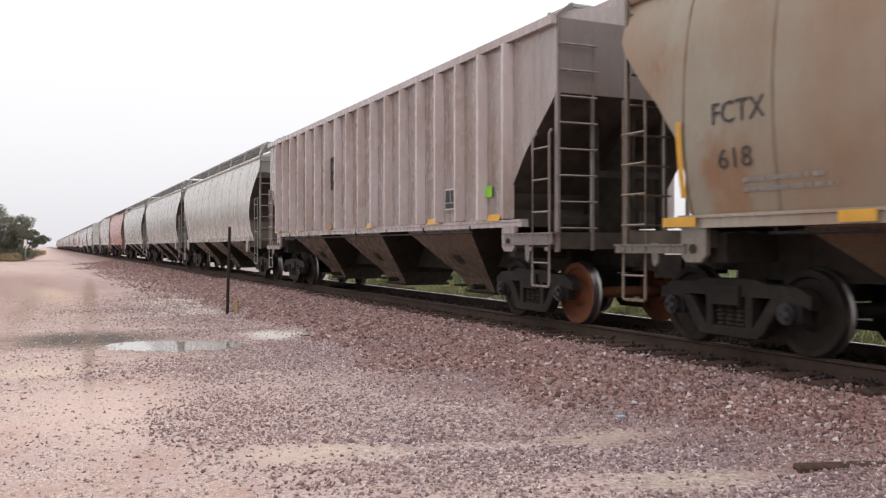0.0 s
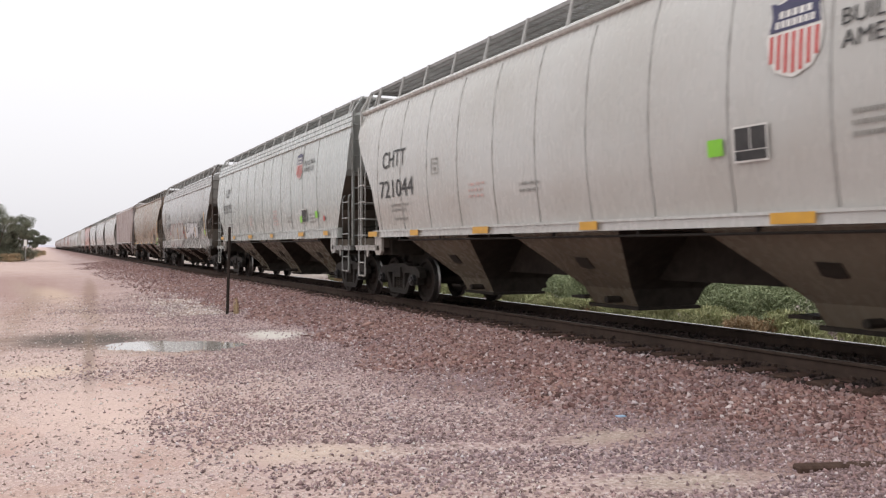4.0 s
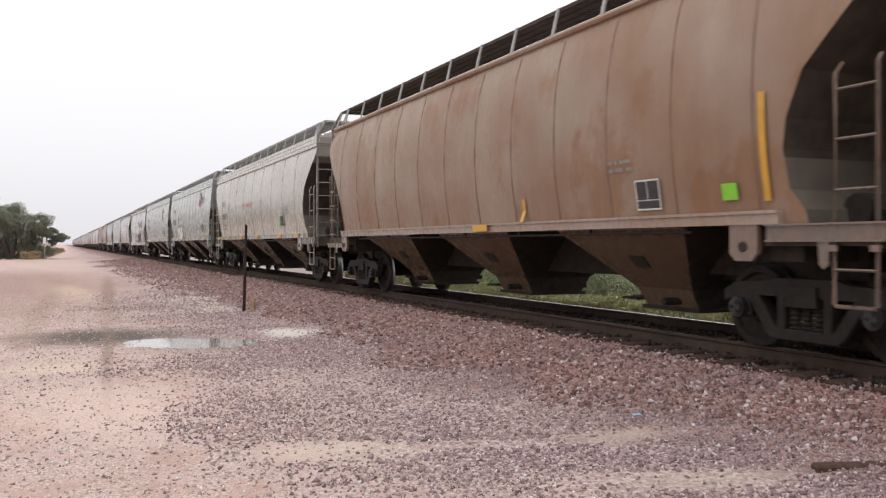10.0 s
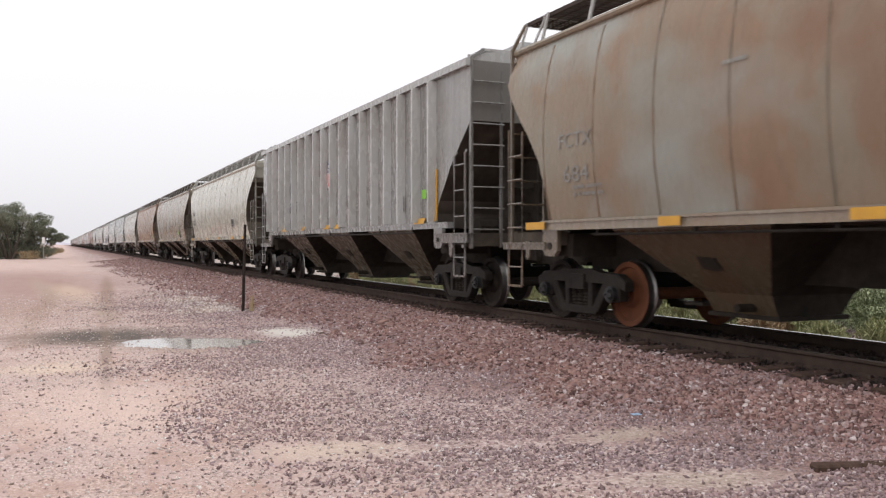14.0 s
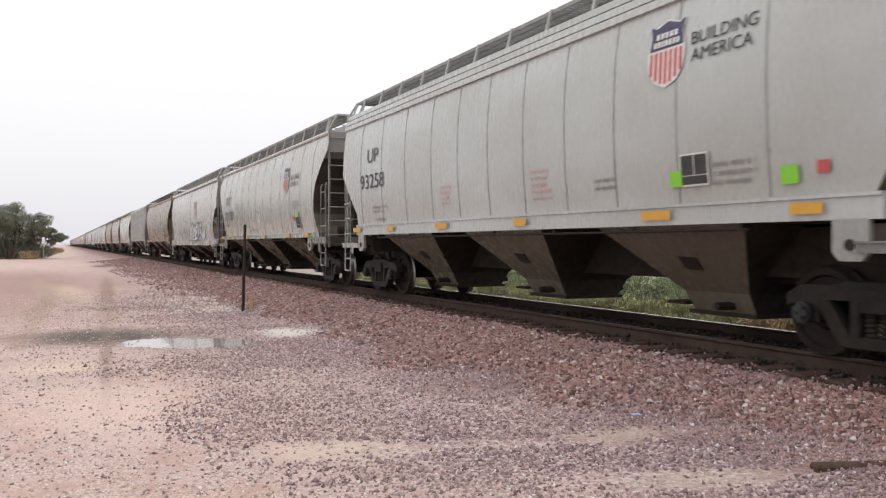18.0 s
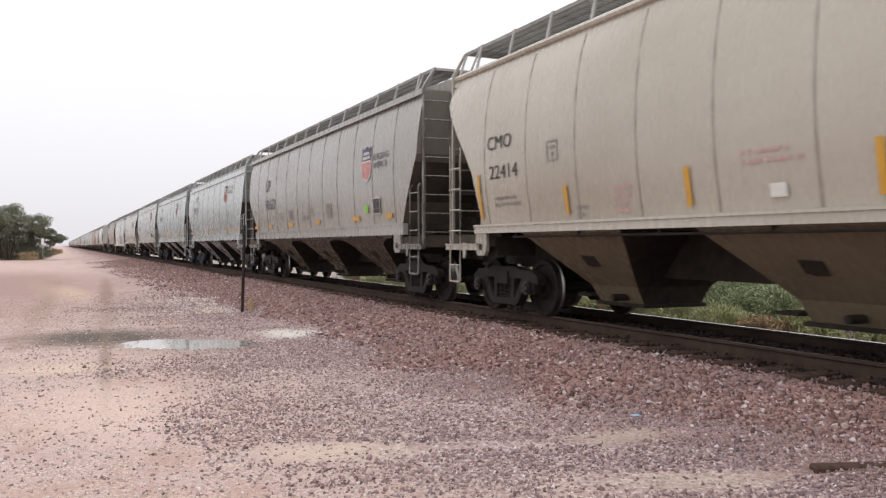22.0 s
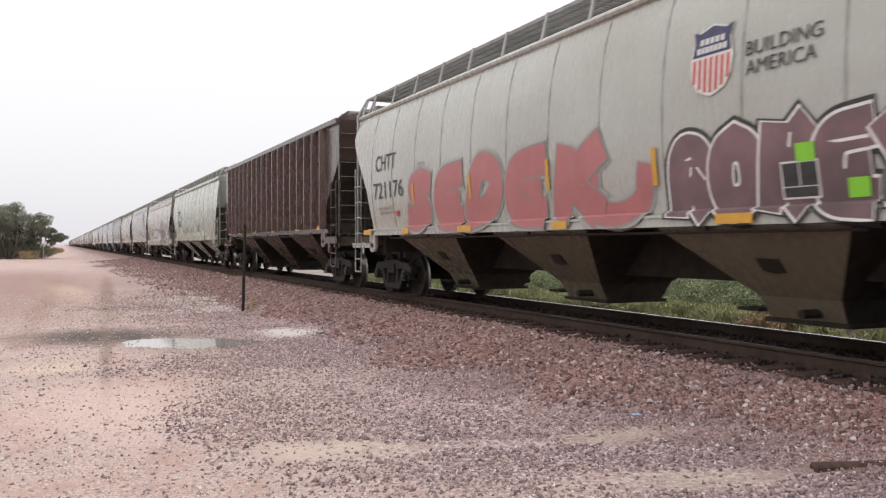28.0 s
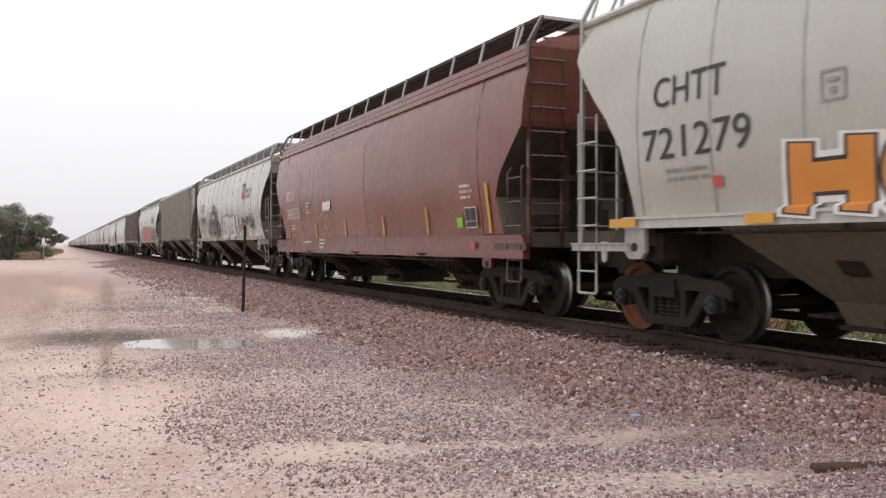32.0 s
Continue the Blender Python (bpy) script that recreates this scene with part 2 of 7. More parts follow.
def ground_material():
    """Pinkish sand and crushed stone: stone thick by the track, thin out on the sand, with wheel marks and a damp hollow."""
    m, n, l, b = material("sand_and_gravel", 0.95)
    b.inputs["Specular IOR Level"].default_value = 0.15
    tc = n.new("ShaderNodeTexCoord")
    p = tc.outputs["Object"]
    s = n.new("ShaderNodeSeparateXYZ")
    l.new(p, s.inputs[0])
    big = noise_node(n, l, 0.35, 4, p)
    mid = noise_node(n, l, 2.2, 5, p)
    fine = noise_node(n, l, 22, 5, p, rough=0.7)
    v = n.new("ShaderNodeTexVoronoi")
    v.inputs["Scale"].default_value = 34
    l.new(p, v.inputs["Vector"])
    sand = ramp(n, l, mid, 0.3, 0.7, (0.405, 0.270, 0.236, 1), (0.595, 0.433, 0.380, 1))
    sand = mix(n, l, ramp(n, l, fine, 0.47, 0.82), sand, (0.27, 0.19, 0.175))
    wide = noise_node(n, l, 0.16, 6, p, (1.0, 0.45, 1.0), 0.62)
    sand = mix(n, l, maths(n, l, "MULTIPLY", ramp(n, l, wide, 0.42, 0.62), 0.55), sand, (0.31, 0.205, 0.17))
    hue = noise_node(n, l, 0.55, 4, p, (1.0, 0.6, 1.0), 0.55)
    sand = mix(n, l, maths(n, l, "MULTIPLY", ramp(n, l, hue, 0.46, 0.62), 0.55), sand, (0.56, 0.425, 0.335))
    sand = mix(n, l, maths(n, l, "MULTIPLY", ramp(n, l, hue, 0.46, 0.34), 0.5), sand, (0.47, 0.355, 0.345))
    grit = n.new("ShaderNodeTexVoronoi")
    grit.inputs["Scale"].default_value = 62
    l.new(p, grit.inputs["Vector"])
    tint = n.new("ShaderNodeSeparateColor")
    l.new(grit.outputs["Color"], tint.inputs[0])
    sand = mix(n, l, maths(n, l, "MULTIPLY", ramp(n, l, mid, 0.30, 0.55), 0.42), sand, ramp(n, l, tint.outputs[0], 0.1, 0.95, (0.23, 0.155, 0.135, 1), (0.74, 0.60, 0.55, 1)))
    pebble = n.new("ShaderNodeValToRGB")
    e = pebble.color_ramp.elements
    e[0].color, e[1].color = (0.16, 0.105, 0.10, 1), (0.62, 0.52, 0.50, 1)
    e.new(0.5).color = (0.38, 0.27, 0.26, 1)
    l.new(v.outputs["Color"], pebble.inputs[0])
    # share of stone grows towards the track
    edge = maths(n, l, "ADD", s.outputs[0], maths(n, l, "MULTIPLY", maths(n, l, "SUBTRACT", big, 0.5), 5.5))
    edge = maths(n, l, "ADD", edge, maths(n, l, "MULTIPLY", maths(n, l, "SUBTRACT", mid, 0.5), 2.0))
    share = n.new("ShaderNodeMapRange")
    share.inputs[1].default_value, share.inputs[2].default_value = 0.8, 3.3
    l.new(edge, share.inputs[0])
    sprinkle = ramp(n, l, v.outputs["Distance"], 0.30, 0.36, (1, 1, 1, 1), (0, 0, 0, 1))
    thick = maths(n, l, "MULTIPLY", share.outputs[0], 0.85)
    thin2 = maths(n, l, "MULTIPLY", sprinkle, maths(n, l, "MULTIPLY", ramp(n, l, mid, 0.40, 0.58), 0.6))
    fac = maths(n, l, "MAXIMUM", thick, thin2)
    col = mix(n, l, fac, sand, pebble.outputs[0])
    # damp hollow and the dark drag mark beside it
    def spot(cx, cy, ax, ay, turn, lo=1.0, hi=0.3):
        mp = n.new("ShaderNodeMapping")
        mp.vector_type = "TEXTURE"
        mp.inputs["Location"].default_value = (cx, cy, 0)
        mp.inputs["Rotation"].default_value = (0, 0, turn)
        mp.inputs["Scale"].default_value = (ax, ay, 1000)
        l.new(p, mp.inputs[0])
        d = n.new("ShaderNodeVectorMath")
        d.operation = "LENGTH"
        l.new(mp.outputs[0], d.inputs[0])
        wob = maths(n, l, "ADD", d.outputs["Value"], maths(n, l, "MULTIPLY", maths(n, l, "SUBTRACT", mid, 0.5), 0.9))
        r = n.new("ShaderNodeMapRange")
        r.inputs[1].default_value, r.inputs[2].default_value = lo, hi
        l.new(wob, r.inputs[0])
        return r.outputs[0]
    shoulder = n.new("ShaderNodeMapRange")
    shoulder.inputs[1].default_value, shoulder.inputs[2].default_value = 4.2, 5.2
    l.new(edge, shoulder.inputs[0])
    col = mix(n, l, maths(n, l, "MULTIPLY", shoulder.outputs[0], 0.75), col, mix(n, l, v.outputs["Distance"], (0.34, 0.20, 0.18), (0.13, 0.08, 0.07)))
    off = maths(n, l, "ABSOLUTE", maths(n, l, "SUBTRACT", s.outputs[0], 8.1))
    # dark strip between the rails: the train's shade painted on the ground
    shade = n.new("ShaderNodeMapRange")
    shade.inputs[1].default_value, shade.inputs[2].default_value = 1.25, 0.9
    l.new(off, shade.inputs[0])
    far_side = maths(n, l, "GREATER_THAN", s.outputs[0], 9.9)
    col = mix(n, l, maths(n, l, "MULTIPLY", far_side, 0.6), col, mix(n, l, mid, (0.30, 0.27, 0.24), (0.50, 0.46, 0.42)))
    for args, colour, k in SPOTS + DRIFTS:
        col = mix(n, l, maths(n, l, "MULTIPLY", spot(*args), k), col, colour)
    col = mix(n, l, maths(n, l, "MULTIPLY", shade.outputs[0], 0.92), col, (0.022, 0.018, 0.016))
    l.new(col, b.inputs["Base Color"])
    rel = maths(n, l, "ADD", maths(n, l, "MULTIPLY", fine, 0.7), maths(n, l, "MULTIPLY", maths(n, l, "SUBTRACT", 1.0, v.outputs["Distance"]), fac))
    bump(n, l, b, rel, 0.9, 0.03)
    return m


# damp and worn spots on the ground: (centre x, y, half-axes, turn, outer, inner), colour, strength
SPOTS = [
    ((0.65, 17.2, 2.2, 2.1, -0.42), (0.10, 0.082, 0.073), 0.95),
    ((1.9, 14.9, 1.7, 1.1, -0.42), (0.32, 0.25, 0.20), 0.6),
    ((3.9, 16.1, 0.62, 1.2, 0.35), (0.60, 0.56, 0.52), 0.9),
    ((3.5, 24.5, 1.0, 4.0, 0.0), (0.55, 0.50, 0.48), 0.5),
    ((0.62, 14.5, 0.12, 6.0, -0.042), (0.19, 0.135, 0.105), 0.6),
    ((1.50, 34.0, 0.36, 19.0, -0.042), (0.24, 0.17, 0.13), 0.85),
    ((-0.4, 30.0, 0.40, 17.0, -0.02), (0.29, 0.205, 0.16), 0.75),
]
# wide drifts and blown sand
DRIFTS = [
    ((-3.0, 27.0, 3.0, 9.0, 0.2), (0.36, 0.255, 0.21), 0.6),
    ((-2.0, 42.0, 6.0, 26.0, 0.03), (0.29, 0.185, 0.168), 0.8),
    ((0.4, 9.6, 1.2, 2.2, 0.1), (0.64, 0.48, 0.42), 0.5),
    ((0.9, 24.0, 0.45, 5.0, 0.08), (0.33, 0.245, 0.20), 0.6),
    ((-0.6, 36.0, 0.6, 16.0, 0.06), (0.36, 0.27, 0.22), 0.5),
    ((0.3, 34.0, 0.8, 8.0, 0.06), (0.55, 0.42, 0.31), 0.45),
    ((2.1, 6.8, 0.9, 0.42, -0.4), (0.56, 0.45, 0.36), 0.42),
    ((4.33, 6.1, 0.55, 0.30, -0.4), (0.46, 0.39, 0.31), 0.4),
    ((4.07, 4.75, 0.8, 0.25, -0.4), (0.50, 0.43, 0.34), 0.35),
    ((-0.1, 13.0, 0.9, 0.9, 0.0), (0.62, 0.49, 0.40), 0.6),
]
GROUND = ground_material()


# ---- mesh helpers ----
def box(bm, x0, x1, y0, y1, z0, z1):
    v = [bm.verts.new((x, y, z)) for x in (x0, x1) for y in (y0, y1) for z in (z0, z1)]
    for f in ((0, 1, 3, 2), (4, 6, 7, 5), (0, 4, 5, 1), (2, 3, 7, 6), (0, 2, 6, 4), (1, 5, 7, 3)):
        bm.faces.new([v[i] for i in f])


def bar(bm, a, b, r, sides=6):
    """A round bar from a to b."""
    a, b = Vector(a), Vector(b)
    m = (b - a).to_track_quat("Z", "Y").to_matrix()
    rings = []
    for p in (a, b):
        rings.append([bm.verts.new(p + m @ Vector((r * math.cos(t), r * math.sin(t), 0)))
                      for t in (2 * math.pi * i / sides for i in range(sides))])
    for i in range(sides):
        j = (i + 1) % sides
        bm.faces.new((rings[0][i], rings[0][j], rings[1][j], rings[1][i]))
    bm.faces.new(rings[0][::-1])
    bm.faces.new(rings[1])


def tube(bm, pts, r, sides=6):
    """A bent round bar through pts."""
    pts = [Vector(p) for p in pts]
    prev = None
    for i, p in enumerate(pts):
        m = (pts[min(i + 1, len(pts) - 1)] - pts[max(i - 1, 0)]).to_track_quat("X", "Y").to_matrix()
        ring = [bm.verts.new(p + m @ Vector((0, r * math.cos(t), r * math.sin(t)))) for t in (2 * math.pi * k / sides for k in range(sides))]
        if prev:
            for k in range(sides):
                bm.faces.new((prev[k], prev[(k + 1) % sides], ring[(k + 1) % sides], ring[k]))
        else:
            bm.faces.new(ring[::-1])
        prev = ring
    bm.faces.new(prev)


def plank(bm, pts, x0, x1):
    """A plate with the outline pts in (y, z), from x0 to x1."""
    a = [bm.verts.new((x0, y, z)) for y, z in pts]
    b = [bm.verts.new((x1, y, z)) for y, z in pts]
    bm.faces.new(a)
    bm.faces.new(b[::-1])
    for i in range(len(pts)):
        j = (i + 1) % len(pts)
        bm.faces.new((a[i], b[i], b[j], a[j]))


def finish(bm, name, bevel=0.0, smooth=False):
    if bevel:
        bmesh.ops.bevel(bm, geom=list(bm.edges), offset=bevel, segments=1, affect="EDGES")
    bmesh.ops.recalc_face_normals(bm, faces=list(bm.faces))
    me = bpy.data.meshes.new(name)
    bm.to_mesh(me)
    bm.free()
    if smooth:
        for p in me.polygons:
            p.use_smooth = True
    return me


SHARED = {}


def shared(key, build, mat=None, **kw):
    """One mesh a key, built once."""
    if key not in SHARED:
        bm = bmesh.new()
        build(bm)
        me = finish(bm, str(key[0]), **kw)
        if mat:
            me.materials.append(mat)
        SHARED[key] = me
    return SHARED[key]


def part(name, me, parent, label="", colour=None):
    ob = new(name, me)
    ob.parent = parent
    if label:
        ob["label"] = label
    if colour:
        ob.color = colour
    return ob


def lettering(text, size, squeeze=1.0):
    """A flat mesh of the words: x along the line, y up."""
    c = bpy.data.curves.new("words", "FONT")
    c.body, c.size, c.resolution_u = text, size, 3
    ob = new("words", c)
    me = bpy.data.meshes.new_from_object(ob.evaluated_get(bpy.context.evaluated_depsgraph_get()))
    bpy.data.objects.remove(ob)
    v = np.empty(len(me.vertices) * 3)
    me.vertices.foreach_get("co", v)
    v = v.reshape(-1, 3)
    faces = [tuple(p.vertices) for p in me.polygons]
    bpy.data.meshes.remove(me)
    v[:, 0] *= squeeze
    return v, faces


# ---- covered hopper cars ----
# cross-section: height above rail, half width
SECTION = {
    "A": [(1.38, 1.50), (1.65, 1.52), (2.2, 1.57), (2.8, 1.59), (3.4, 1.57), (3.9, 1.51), (4.28, 1.43)],
    "R": [(1.36, 1.49), (1.60, 1.525), (2.1, 1.60), (2.7, 1.63), (3.3, 1.60), (3.8, 1.52), (4.22, 1.39)],
    "B": [(1.48, 1.50), (1.7, 1.50), (2.6, 1.50), (3.4, 1.50), (4.0, 1.50), (4.42, 1.50)],
    "W": [(1.38, 1.52), (1.6, 1.52), (2.3, 1.55), (2.9, 1.56), (3.5, 1.54), (4.0, 1.47), (4.24, 1.43)],
    "D": [(1.20, 1.48), (1.6, 1.52), (2.2, 1.60), (2.7, 1.625), (3.3, 1.60), (3.85, 1.50), (4.26, 1.37)],
    "N": [(1.20, 1.48), (1.6, 1.52), (2.2, 1.60), (2.7, 1.625), (3.3, 1.60), (3.85, 1.50), (4.26, 1.37)],
}
# how far the side is cut back at an end: height, metres; trailing and leading end
CUT = {
    "A": ([(1.2, 1.25), (1.4, 1.20), (1.83, 0.92), (2.85, 0.22), (3.0, 0.14), (4.26, 0.02), (9, 0)], [(1.2, 1.0), (1.88, 0.98), (2.86, 0.0), (9, 0)]),
    "R": ([(1.2, 0.92), (1.5, 0.97), (1.7, 1.13), (2.1, 1.17), (2.4, 1.11), (2.84, 0.90), (3.28, 0.44), (3.65, 0.03), (3.7, 0), (9, 0)],
          [(1.2, 1.32), (1.61, 1.28), (2.02, 1.21), (2.39, 1.10), (2.81, 0.79), (3.07, 0.53), (3.5, 0.14), (3.7, 0), (9, 0)]),
    "B": ([(1.2, 1.6), (1.75, 1.55), (2.6, 0.85), (3.35, 0.0), (9, 0)], [(1.2, 1.2), (2.0, 1.0), (3.1, 0.0), (9, 0)]),
    "W": ([(1.2, 0.92), (1.43, 0.95), (1.99, 1.21), (2.07, 1.21), (2.8, 0.48), (2.87, 0.10), (2.95, 0.04), (4.2, 0.0), (9, 0)], [(1.2, 0.75), (2.0, 0.65), (2.9, 0.0), (9, 0)]),
    "D": ([(1.2, 0.78), (1.65, 0.89), (1.95, 0.97), (2.32, 0.74), (3.0, 0.02), (3.1, 0.0), (9, 0)], [(1.2, 0.9), (1.8, 0.85), (3.1, 0.0), (9, 0)]),
    "N": ([(1.2, 0.78), (1.65, 0.89), (1.95, 0.97), (2.32, 0.74), (3.0, 0.02), (3.1, 0.0), (9, 0)], [(1.2, 0.9), (1.8, 0.85), (3.1, 0.0), (9, 0)]),
}
# height from which the end is a plain upright sheet
PLAIN_END = {"A": 2.84, "R": 3.5, "B": 3.3, "W": 2.84, "D": 3.0, "N": 3.0}
SILL = {"A": (1.38, 1.62, 1.56), "R": (1.36, 1.50, 1.58), "B": (1.46, 1.57, 1.52), "W": (1.11, 1.40, 1.58), "D": (1.10, 1.50, 1.58), "N": (0.94, 1.31, 1.58)}
EAVE = {"A": 4.28, "R": 4.22, "B": 4.42, "W": 4.24, "D": 4.26, "N": 4.26}
WALK = {"A": 4.74, "R": 4.72, "B": 4.66, "W": 4.76, "D": 4.76, "N": 4.76}


for new_kind, like in (("F", "A"), ("K", "R")):
    for table in (SECTION, CUT, SILL, EAVE, WALK, PLAIN_END):
        table[new_kind] = table[like]


def along(table, z):
    for (z0, a), (z1, b) in zip(table, table[1:]):
        if z <= z1:
            k = max(0.0, (z - z0) / (z1 - z0))
            return a + (b - a) * k
    return table[-1][1]


def half_width(kind, z):
    """Half the body's width at a height: a smooth curve through the section."""
    t = SECTION[kind]
    if z <= t[0][0] or z >= t[-1][0]:
        return along(t, z)
    i = max(k for k in range(len(t) - 1) if t[k][0] <= z)
    (z0, a), (z1, b) = t[i], t[i + 1]
    lo, hi = t[max(0, i - 1)], t[min(len(t) - 1, i + 2)]
    m0, m1 = (b - lo[1]) / (z1 - lo[0]) * (z1 - z0), (hi[1] - a) / (hi[0] - z0) * (z1 - z0)
    u = (z - z0) / (z1 - z0)
    return (2 * u ** 3 - 3 * u * u + 1) * a + (u ** 3 - 2 * u * u + u) * m0 + (3 * u * u - 2 * u ** 3) * b + (u ** 3 - u * u) * m1


def body_mesh(kind, L):
    h = L / 2
    trail, lead = CUT[kind]
    zs = sorted({round(z, 3) for z, _ in SECTION[kind]} | {round(z, 3) for z, _ in list(trail) + list(lead) if SECTION[kind][0][0] < z < EAVE[kind]}
                | {round(SECTION[kind][0][0] + 0.17 * i, 3) for i in range(1, 17)})

    def build(bm):
        rings = []
        for z in zs:
            w, yl, yt = half_width(kind, z), h - along(lead, z), -h + along(trail, z)
            rings.append([bm.verts.new(p) for p in ((-w, yl, z), (w, yl, z), (w, yt, z), (-w, yt, z))])
        for a, b in zip(rings, rings[1:]):
            for i in range(4):
                j = (i + 1) % 4
                f = bm.faces.new((a[i], a[j], b[j], b[i]))
                f.smooth = i in (1, 3)
                # lower end faces and the underside take dark tones for shade and soot
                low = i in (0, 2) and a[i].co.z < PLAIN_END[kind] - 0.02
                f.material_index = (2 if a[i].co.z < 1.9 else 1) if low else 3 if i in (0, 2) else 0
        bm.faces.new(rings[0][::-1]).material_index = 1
        bm.faces.new(rings[-1])
        for e in bm.edges:
            if len({f.smooth for f in e.link_faces}) > 1:
                e.smooth = False
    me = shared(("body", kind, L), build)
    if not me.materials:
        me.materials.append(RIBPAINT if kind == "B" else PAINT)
        me.materials.append(SHADEDGRIME)
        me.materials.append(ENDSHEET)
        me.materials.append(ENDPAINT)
    return me


def roof_mesh(kind, L):
    h, z, w = L / 2, EAVE[kind], half_width(kind, EAVE[kind])

    def build(bm):
        prof = [(-w - 0.02, z - 0.005), (-w - 0.02, z + 0.03), (-w * 0.75, z + 0.16), (-w * 0.4, z + 0.25), (-0.45, z + 0.28), (-0.45, z + 0.42), (0.45, z + 0.42),
                (0.45, z + 0.28), (w * 0.4, z + 0.25), (w * 0.75, z + 0.16), (w + 0.02, z + 0.03), (w + 0.02, z - 0.005)]
        a = [bm.verts.new((x, h - 0.02, q)) for x, q in prof]
        b = [bm.verts.new((x, -h + 0.02, q)) for x, q in prof]
        for i in range(len(prof) - 1):
            bm.faces.new((a[i], a[i + 1], b[i + 1], b[i]))
        bm.faces.new(a)
        bm.faces.new(b[::-1])
    return shared(("roof", kind, L), build, PAINT)


def hatch_mesh():
    def build(bm):
        box(bm, -0.38, 0.38, -1.0, 1.0, 0, 0.07)
        for y in (-0.8, 0, 0.8):
            box(bm, -0.42, 0.42, y - 0.03, y + 0.03, 0.07, 0.10)
    return shared(("hatch_cover",), build, PAINT)


def eave_mesh(kind, L, side, row=0):
    h, z, w = L / 2, EAVE[kind], half_width(kind, EAVE[kind])

    def build(bm):
        if kind == "B":
            box(bm, side * (w + 0.0), side * (w + 0.09), -h, h, z - 0.10, z + 0.03)
        elif kind == "R":
            bar(bm, (side * (w + 0.02), -h, z + 0.0), (side * (w + 0.02), h, z + 0.0), 0.055, 8)
        elif kind in "WF":
            plank_x(bm, [(w - 0.03, z - 0.02), (w + 0.10, z - 0.10), (w + 0.10, z + 0.02), (w - 0.02, z + 0.05)], h, side)
        else:
            q = z - (0.43 if kind == "D" else 0.28) + row * 0.125
            ww = half_width(kind, q) + 0.01
            plank_x(bm, [(ww - 0.03, q), (ww + 0.032, q + 0.012), (ww + 0.020, q + 0.112), (ww - 0.05, q + 0.118)], h, side)
    return shared(("eave_rail", kind, L, side, row), build, PAINT)


def plank_x(bm, prof, h, side):
    a = [bm.verts.new((side * x, h, z)) for x, z in prof]
    b = [bm.verts.new((side * x, -h, z)) for x, z in prof]
    bm.faces.new(a)
    bm.faces.new(b[::-1])
    for i in range(len(prof)):
        j = (i + 1) % len(prof)
        bm.faces.new((a[i], a[j], b[j], b[i]))


def sill_mesh(kind, L, side):
    h = L / 2
    z0, z1, w = SILL[kind]

    def build(bm):
        e, d = (0.02, 0.02) if kind in "WDN" else (1.25, 1.12) if kind in "RK" else (0.95, 1.0)
        box(bm, side * (w - 0.12), side * w, -h + e, h - d, z0, z1)
        box(bm, side * (w - 0.10), side * (w + 0.02), -h + e, h - d, z1 - 0.03, z1 + 0.004)
    return shared(("side_sill", kind, L, side), build, PAINT)


def seam_mesh(kind, side):
    """A welded joint, or on a ribbed car an outside post, that follows the side."""
    sec = SECTION[kind]
    zs = [SILL[kind][1] + 0.02] + [z for z, _ in sec if SILL[kind][1] + 0.1 < z < EAVE[kind] - 0.2] + [EAVE[kind] - (0.12 if kind in "BRWF" else 0.45 if kind == "D" else 0.30)]

    def build(bm):
        d, half = (0.17, 0.05) if kind == "B" else (0.010, 0.014)
        prev = None
        for z in zs:
            w = half_width(kind, z)
            top = 0.6 if kind == "B" else 1
            ring = [bm.verts.new((side * (w + q), y, z)) for q, y in ((-0.02, -half), (d, -half * top), (d, half * top), (-0.02, half))]
            if prev:
                for i in range(3):
                    bm.faces.new((prev[i], prev[i + 1], ring[i + 1], ring[i]))
            prev = ring
    return shared(("seam", kind, side), build, PAINT)


def bay_mesh(kind, half, low, clean=False, arched=False):
    """A discharge hopper: wide at the sill, narrow at the outlet; arched ones meet their neighbours in round openings."""
    top, sill = SILL[kind][1] - 0.06, SILL[kind][0] - 0.02
    levels = [(top, half, 1.47), (sill, half, 1.47)]
    if arched:
        neck, join = sill - 0.30, half * 1.585
        levels = [(top, join, 1.47)]
        for deg in (90, 70, 50, 30, 12, 0):
            a = math.radians(deg)
            z = neck + 0.26 * math.sin(a)
            levels.append((z, 1.12 + (join - 1.12) * (1 - math.cos(a)), 0.66 + 0.81 * (z - 0.56) / (sill - 0.56)))

    def build(bm):
        rings = []
        for z, y, w in levels + [(0.56, low, 0.66), (0.29, low - 0.05, 0.50)]:
            rings.append([bm.verts.new(p) for p in ((-w, y, z), (w, y, z), (w, -y, z), (-w, -y, z))])
        for a, b in zip(rings, rings[1:]):
            for i in range(4):
                j = (i + 1) % 4
                # end faces get the dark material: dirt plus shade of the downward slope
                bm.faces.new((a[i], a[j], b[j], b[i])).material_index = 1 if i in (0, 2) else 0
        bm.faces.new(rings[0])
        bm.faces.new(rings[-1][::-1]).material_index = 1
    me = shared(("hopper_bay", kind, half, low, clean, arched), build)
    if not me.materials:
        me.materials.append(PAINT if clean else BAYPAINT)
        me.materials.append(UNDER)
    return me


def gate_mesh(low, piece):
    def build(bm):
        if piece == "outlet_gate":
            box(bm, -0.56, 0.56, -low - 0.02, low + 0.02, 0.26, 0.31)
        elif piece == "gate_shaft":
            bar(bm, (-0.82, -0.2, 0.40), (0.82, -0.2, 0.40), 0.05, 8)
        else:
            box(bm, -0.66, 0.66, low, low + 0.35, 0.37, 0.41)
    return shared((piece, low), build, UNDER)


